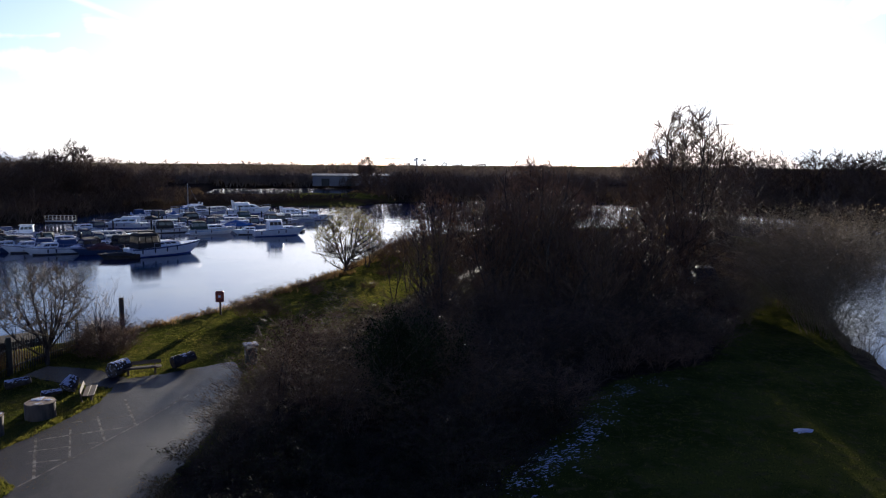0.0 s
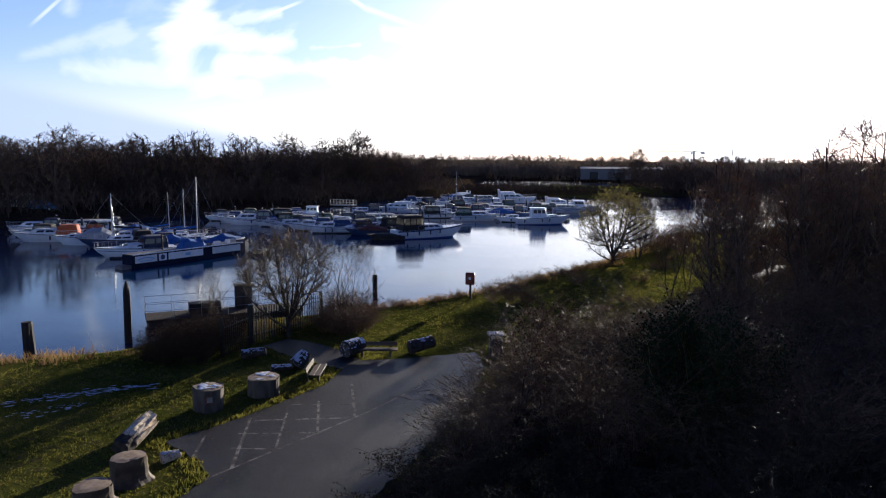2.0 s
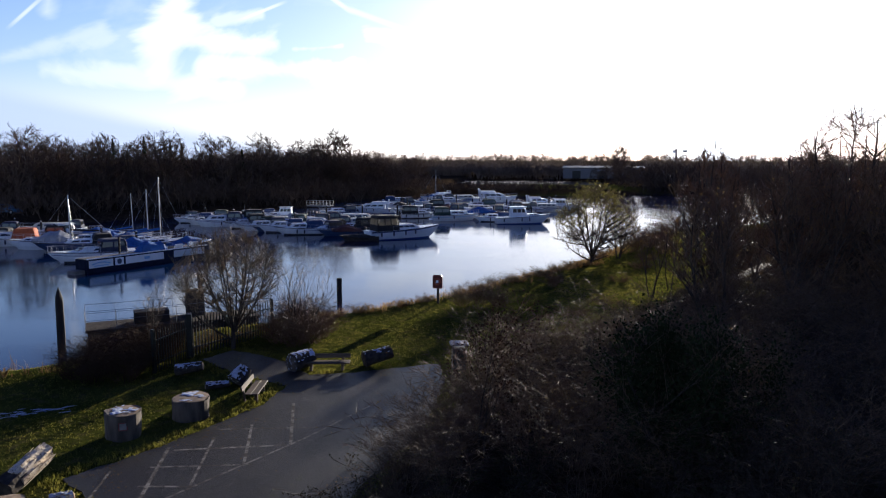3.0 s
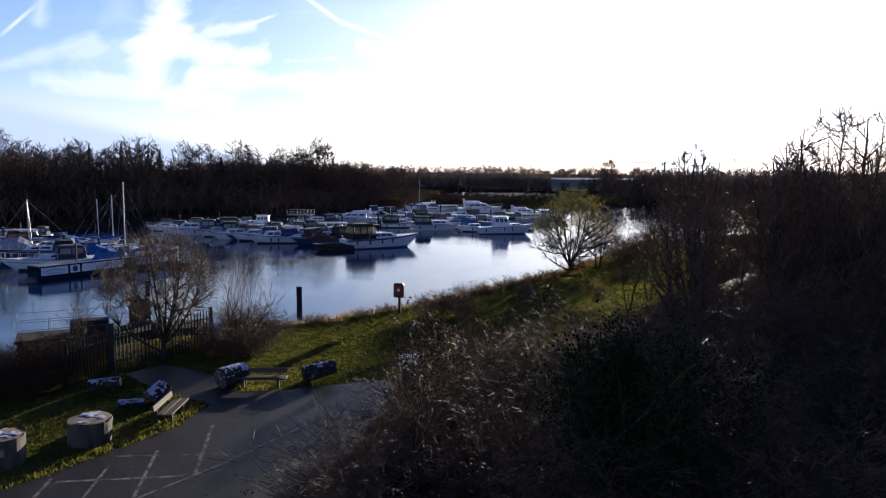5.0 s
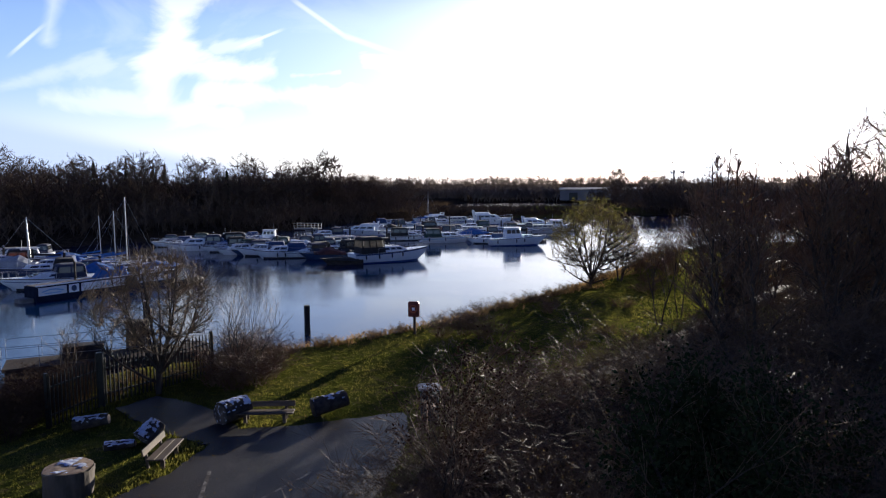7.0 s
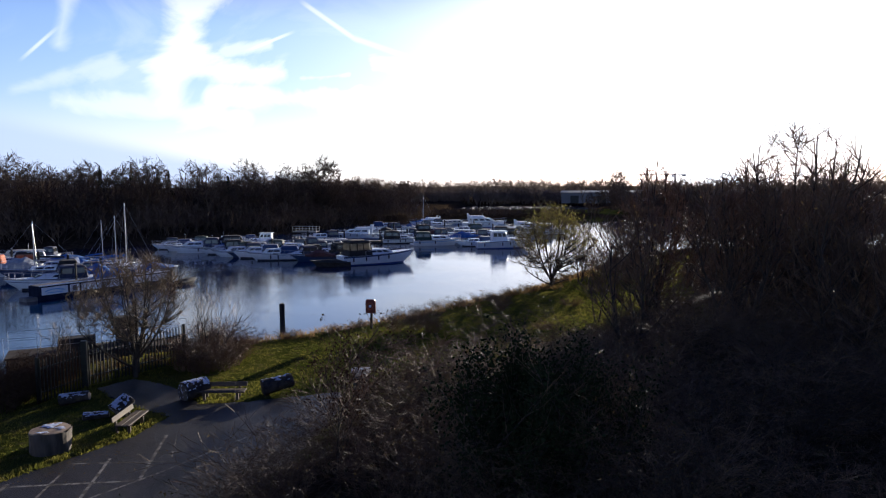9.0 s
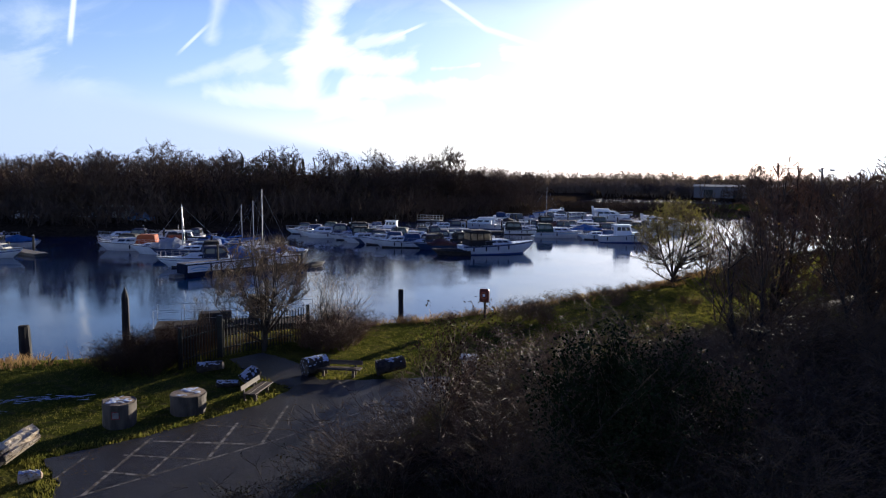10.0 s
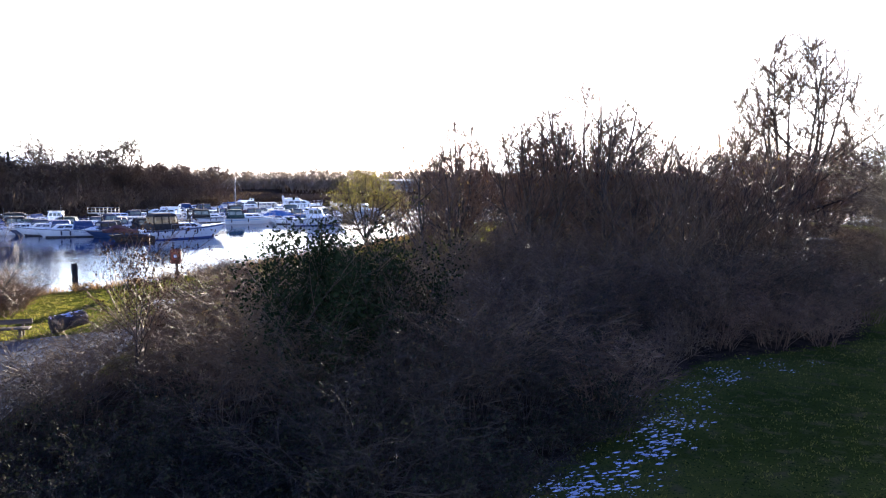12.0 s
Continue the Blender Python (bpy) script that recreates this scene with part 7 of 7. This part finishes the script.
splintered_log(-8.35, 27.15, 84, "splintered pale fallen trunk lying by the stumps", 11)
log(-4.80, 37.9, 0.33, 0.95, 0.35, 0.32, 58, 3, "short thick log with snow on its bark beside the bench", 12, LOG_BARK, 0.9, LOG_END)
log(-2.25, 39.0, 0.25, 1.15, 0.30, 0.24, 32, 9, "dark barked log lying beside the bench", 13, LOG_BARK, 0.25, LOG_BARK)
log(-6.25, 36.1, 0.12, 0.62, 0.34, 0.22, 60, 42, "rotten log crusted with snow behind the bench", 14, LOG_BARK, 0.95, LOG_END)
log(-7.15, 35.6, 0.10, 0.8, 0.12, 0.09, 20, 2, "thin branch log dusted with snow", 15, LOG_BARK, 0.95)
log(-9.0, 37.1, 0.16, 1.0, 0.20, 0.15, 14, 8, "shaded log patched with snow under the hedge", 16, LOG_BARK, 0.8)
log(-7.0, 26.9, 0.10, 0.5, 0.16, 0.10, 40, 4, "small snowy chunk of split wood", 17, LOG_PALE, 0.95)


# ---------------- snow on the ground ----------------
def snow_patches(name, label, spots_, seed, stretch=1.0, slant=0.0):
    rng = random.Random(seed)
    vs, fs = [], []
    for x, y, r in spots_:
        n = 9
        z = ground_z(x, y)
        b = len(vs)
        a0 = rng.uniform(0, 6)
        ring0 = [(r * rng.uniform(0.5, 1.2) * math.cos(a0 + k * 2 * math.pi / n) * stretch, 0.7 * r * rng.uniform(0.5, 1.2) * math.sin(a0 + k * 2 * math.pi / n)) for k in range(n)]
        ring0 = [(x + px * math.cos(slant) - py * math.sin(slant), y + px * math.sin(slant) + py * math.cos(slant)) for px, py in ring0]
        vs += [(px, py, ground_z(px, py) + 0.004) for px, py in ring0]
        vs += [(x + (px - x) * 0.6, y + (py - y) * 0.6, z + 0.008 + 0.05 * r) for px, py in ring0]
        vs.append((x, y, z + 0.012 + 0.06 * r))
        for k in range(n):
            j = (k + 1) % n
            fs.append((b + k, b + j, b + n + j, b + n + k))
            fs.append((b + n + k, b + n + j, b + 2 * n, b + 2 * n))
    me = bpy.data.meshes.new(name)
    me.from_pydata(vs, [], [f if f[2] != f[3] else f[:3] for f in fs])
    me.update()
    tagged(link(name, me, SNOW), label, "snow", kind="stuff")


sr = random.Random(31)
spots_ = []
SNOW_LINE = [(9.7, 22.6), (11.2, 24.2), (12.9, 25.7), (14.7, 27.5), (16.5, 29.9), (18.0, 31.1), (21.0, 32.1)]
for k in range(170):
    f = sr.random() * 5.999
    i = int(f)
    (ax, ay), (bx, by) = SNOW_LINE[i], SNOW_LINE[i + 1]
    thick_ = i in (0, 1, 2)
    if not thick_ and sr.random() < 0.35:
        continue
    cx, cy = ax + (bx - ax) * (f - i) + sr.gauss(0, 0.38), ay + (by - ay) * (f - i) + sr.gauss(0, 0.38)
    for _ in range(sr.randint(4, 12)):
        spots_.append((cx + sr.gauss(0, 0.16), cy + sr.gauss(0, 0.16), (0.010 + 0.055 * sr.random() ** 3) * (1.0 if thick_ else 0.6)))
spots_ += [(22.1, 24.95, 0.30), (21.9, 25.05, 0.22)]
snow_patches("snow", "broken specks of old snow along the edge of the scrub", spots_, 5, 1.7, 0.3)
spots_ = [(-14.6 + 3.7 * k / 110 + sr.gauss(0, 0.22), 30.6 + 2.75 * k / 110 + sr.gauss(0, 0.14), sr.uniform(0.012, 0.065)) for k in range(110)]
spots_ += [(-13.4 + 1.3 * k / 40 + sr.gauss(0, 0.2), 29.6 + 1.5 * k / 40 + sr.gauss(0, 0.12), sr.uniform(0.012, 0.045)) for k in range(40)]
snow_patches("snow", "thin streaks of snow on the shaded grass", spots_, 6, 3.2, 0.62)


# ---------------- far things ----------------
def shed(name, label, x, y, turn, length, depth, eave, ridge, wall_m, roof_m, doors=3):
    ob = empty(name, label, "building", at=pose(x, y, ground_z(x, y) - 0.2, 0, 0, turn))
    part("wall", boxed(-length / 2, length / 2, -depth / 2, depth / 2, 0, eave), wall_m, ob)
    part("roof", loft([[(xx, -depth / 2 - 0.4, eave), (xx, 0, ridge), (xx, depth / 2 + 0.4, eave), (xx, depth / 2 + 0.4, eave - 0.2), (xx, -depth / 2 - 0.4, eave - 0.2)] for xx in (-length / 2 - 0.4, length / 2 + 0.4)]), roof_m, ob)
    for i in range(doors):
        xx = -length / 2 + length * (i + 0.5) / doors
        part("door", boxed(xx - 1.8, xx + 1.8, -depth / 2 - 0.05, -depth / 2 + 0.02, 0, eave * 0.7), STEEL, ob)


shed("warehouse", "long low grey building beyond the river bend", 40, 345, -6, 35, 14, 4.8, 5.6, SHEET, SHEET)
crane = empty("tower_crane", "thin grey tower crane far beyond the trees", "crane", at=pose(77, 372, 0, 0, 0, -6))
part("tower", boxed(-0.4, 0.4, -0.4, 0.4, 0, 13.2), SHEET, crane)
part("jib", boxed(-17, 5, -0.3, 0.3, 12.5, 12.85), SHEET, crane)
part("counterweight", boxed(3, 5, -0.6, 0.6, 11.6, 12.4), CONCRETE, crane)
part("cab", boxed(-1.6, -0.6, -0.6, 0.6, 11.2, 12.4), GEL, crane)


def vehicle(name, label, x, y, turn, length, tall, paint, boxy):
    ob = empty(name, label, name, at=pose(x, y, ground_z(x, y), 0, 0, turn))
    w = 1.8
    if boxy:
        body = part("body", frustum(-length / 2, length / 2, w + 0.2, 0.35, tall, 0.25, 0.1, 0.08, 0.12), paint, ob)
        cabin_panes(body, -length / 2, length / 2, w + 0.2, 0.35, tall, 0.25, 0.1, 0.08, ((0.06, 0.26), (0.36, 0.60), (0.70, 0.92)), 0.52, 0.82)
    else:
        body = part("body", frustum(-length / 2, length / 2, w, 0.3, 0.85, 0.12, 0.08, 0.04, 0.14), paint, ob)
        cab = part("cabin", frustum(-length * 0.36, length * 0.24, w - 0.12, 0.83, tall, 0.55, 0.35, 0.14, 0.1), paint, body)
        cabin_panes(cab, -length * 0.36, length * 0.24, w - 0.12, 0.83, tall, 0.55, 0.35, 0.14, ((0.04, 0.46), (0.52, 0.94)), 0.25, 0.82)
    for sx in (-1, 1):
        for sy in (-1, 1):
            cx, cy = sx * length * 0.31, sy * (w / 2 - 0.06)
            wh = part("wheel", loft([[(cx + 0.32 * math.cos(k), cy + o, 0.32 + 0.32 * math.sin(k)) for k in np.arange(14) * 2 * math.pi / 14] for o in (-0.1, 0.1)]), RUBBER, ob)
            part("rim", loft([[(cx + 0.18 * math.cos(k), cy + sy * o, 0.32 + 0.18 * math.sin(k)) for k in np.arange(10) * 2 * math.pi / 10] for o in (0.09, 0.115)]), ALU, wh)


vehicle("car", "silver-white car parked on the far marina bank", -92.0, 108.0, 20, 4.3, 1.45, CAR_WHITE, False)
vehicle("van", "white van parked among the trees on the far bank", -84.0, 112.5, 15, 5.0, 2.1, CAR_WHITE, True)
vehicle("caravan", "pale caravan standing at the edge of the far wood", -77.5, 112.0, 10, 5.6, 2.4, GEL_CREAM, True)
vehicle("car", "pale blue car parked beneath the bare trees", -71.5, 110.5, 5, 4.2, 1.5, CAR_BLUE, False)
vehicle("car", "dark car parked on the far marina bank", -99.0, 106.0, 15, 4.3, 1.45, BLACK_TRIM, False)
vehicle("car", "dark car parked by the tall bare tree, its roof glinting", 38.3, 56.6, 70, 4.3, 1.5, BLACK_TRIM, False)
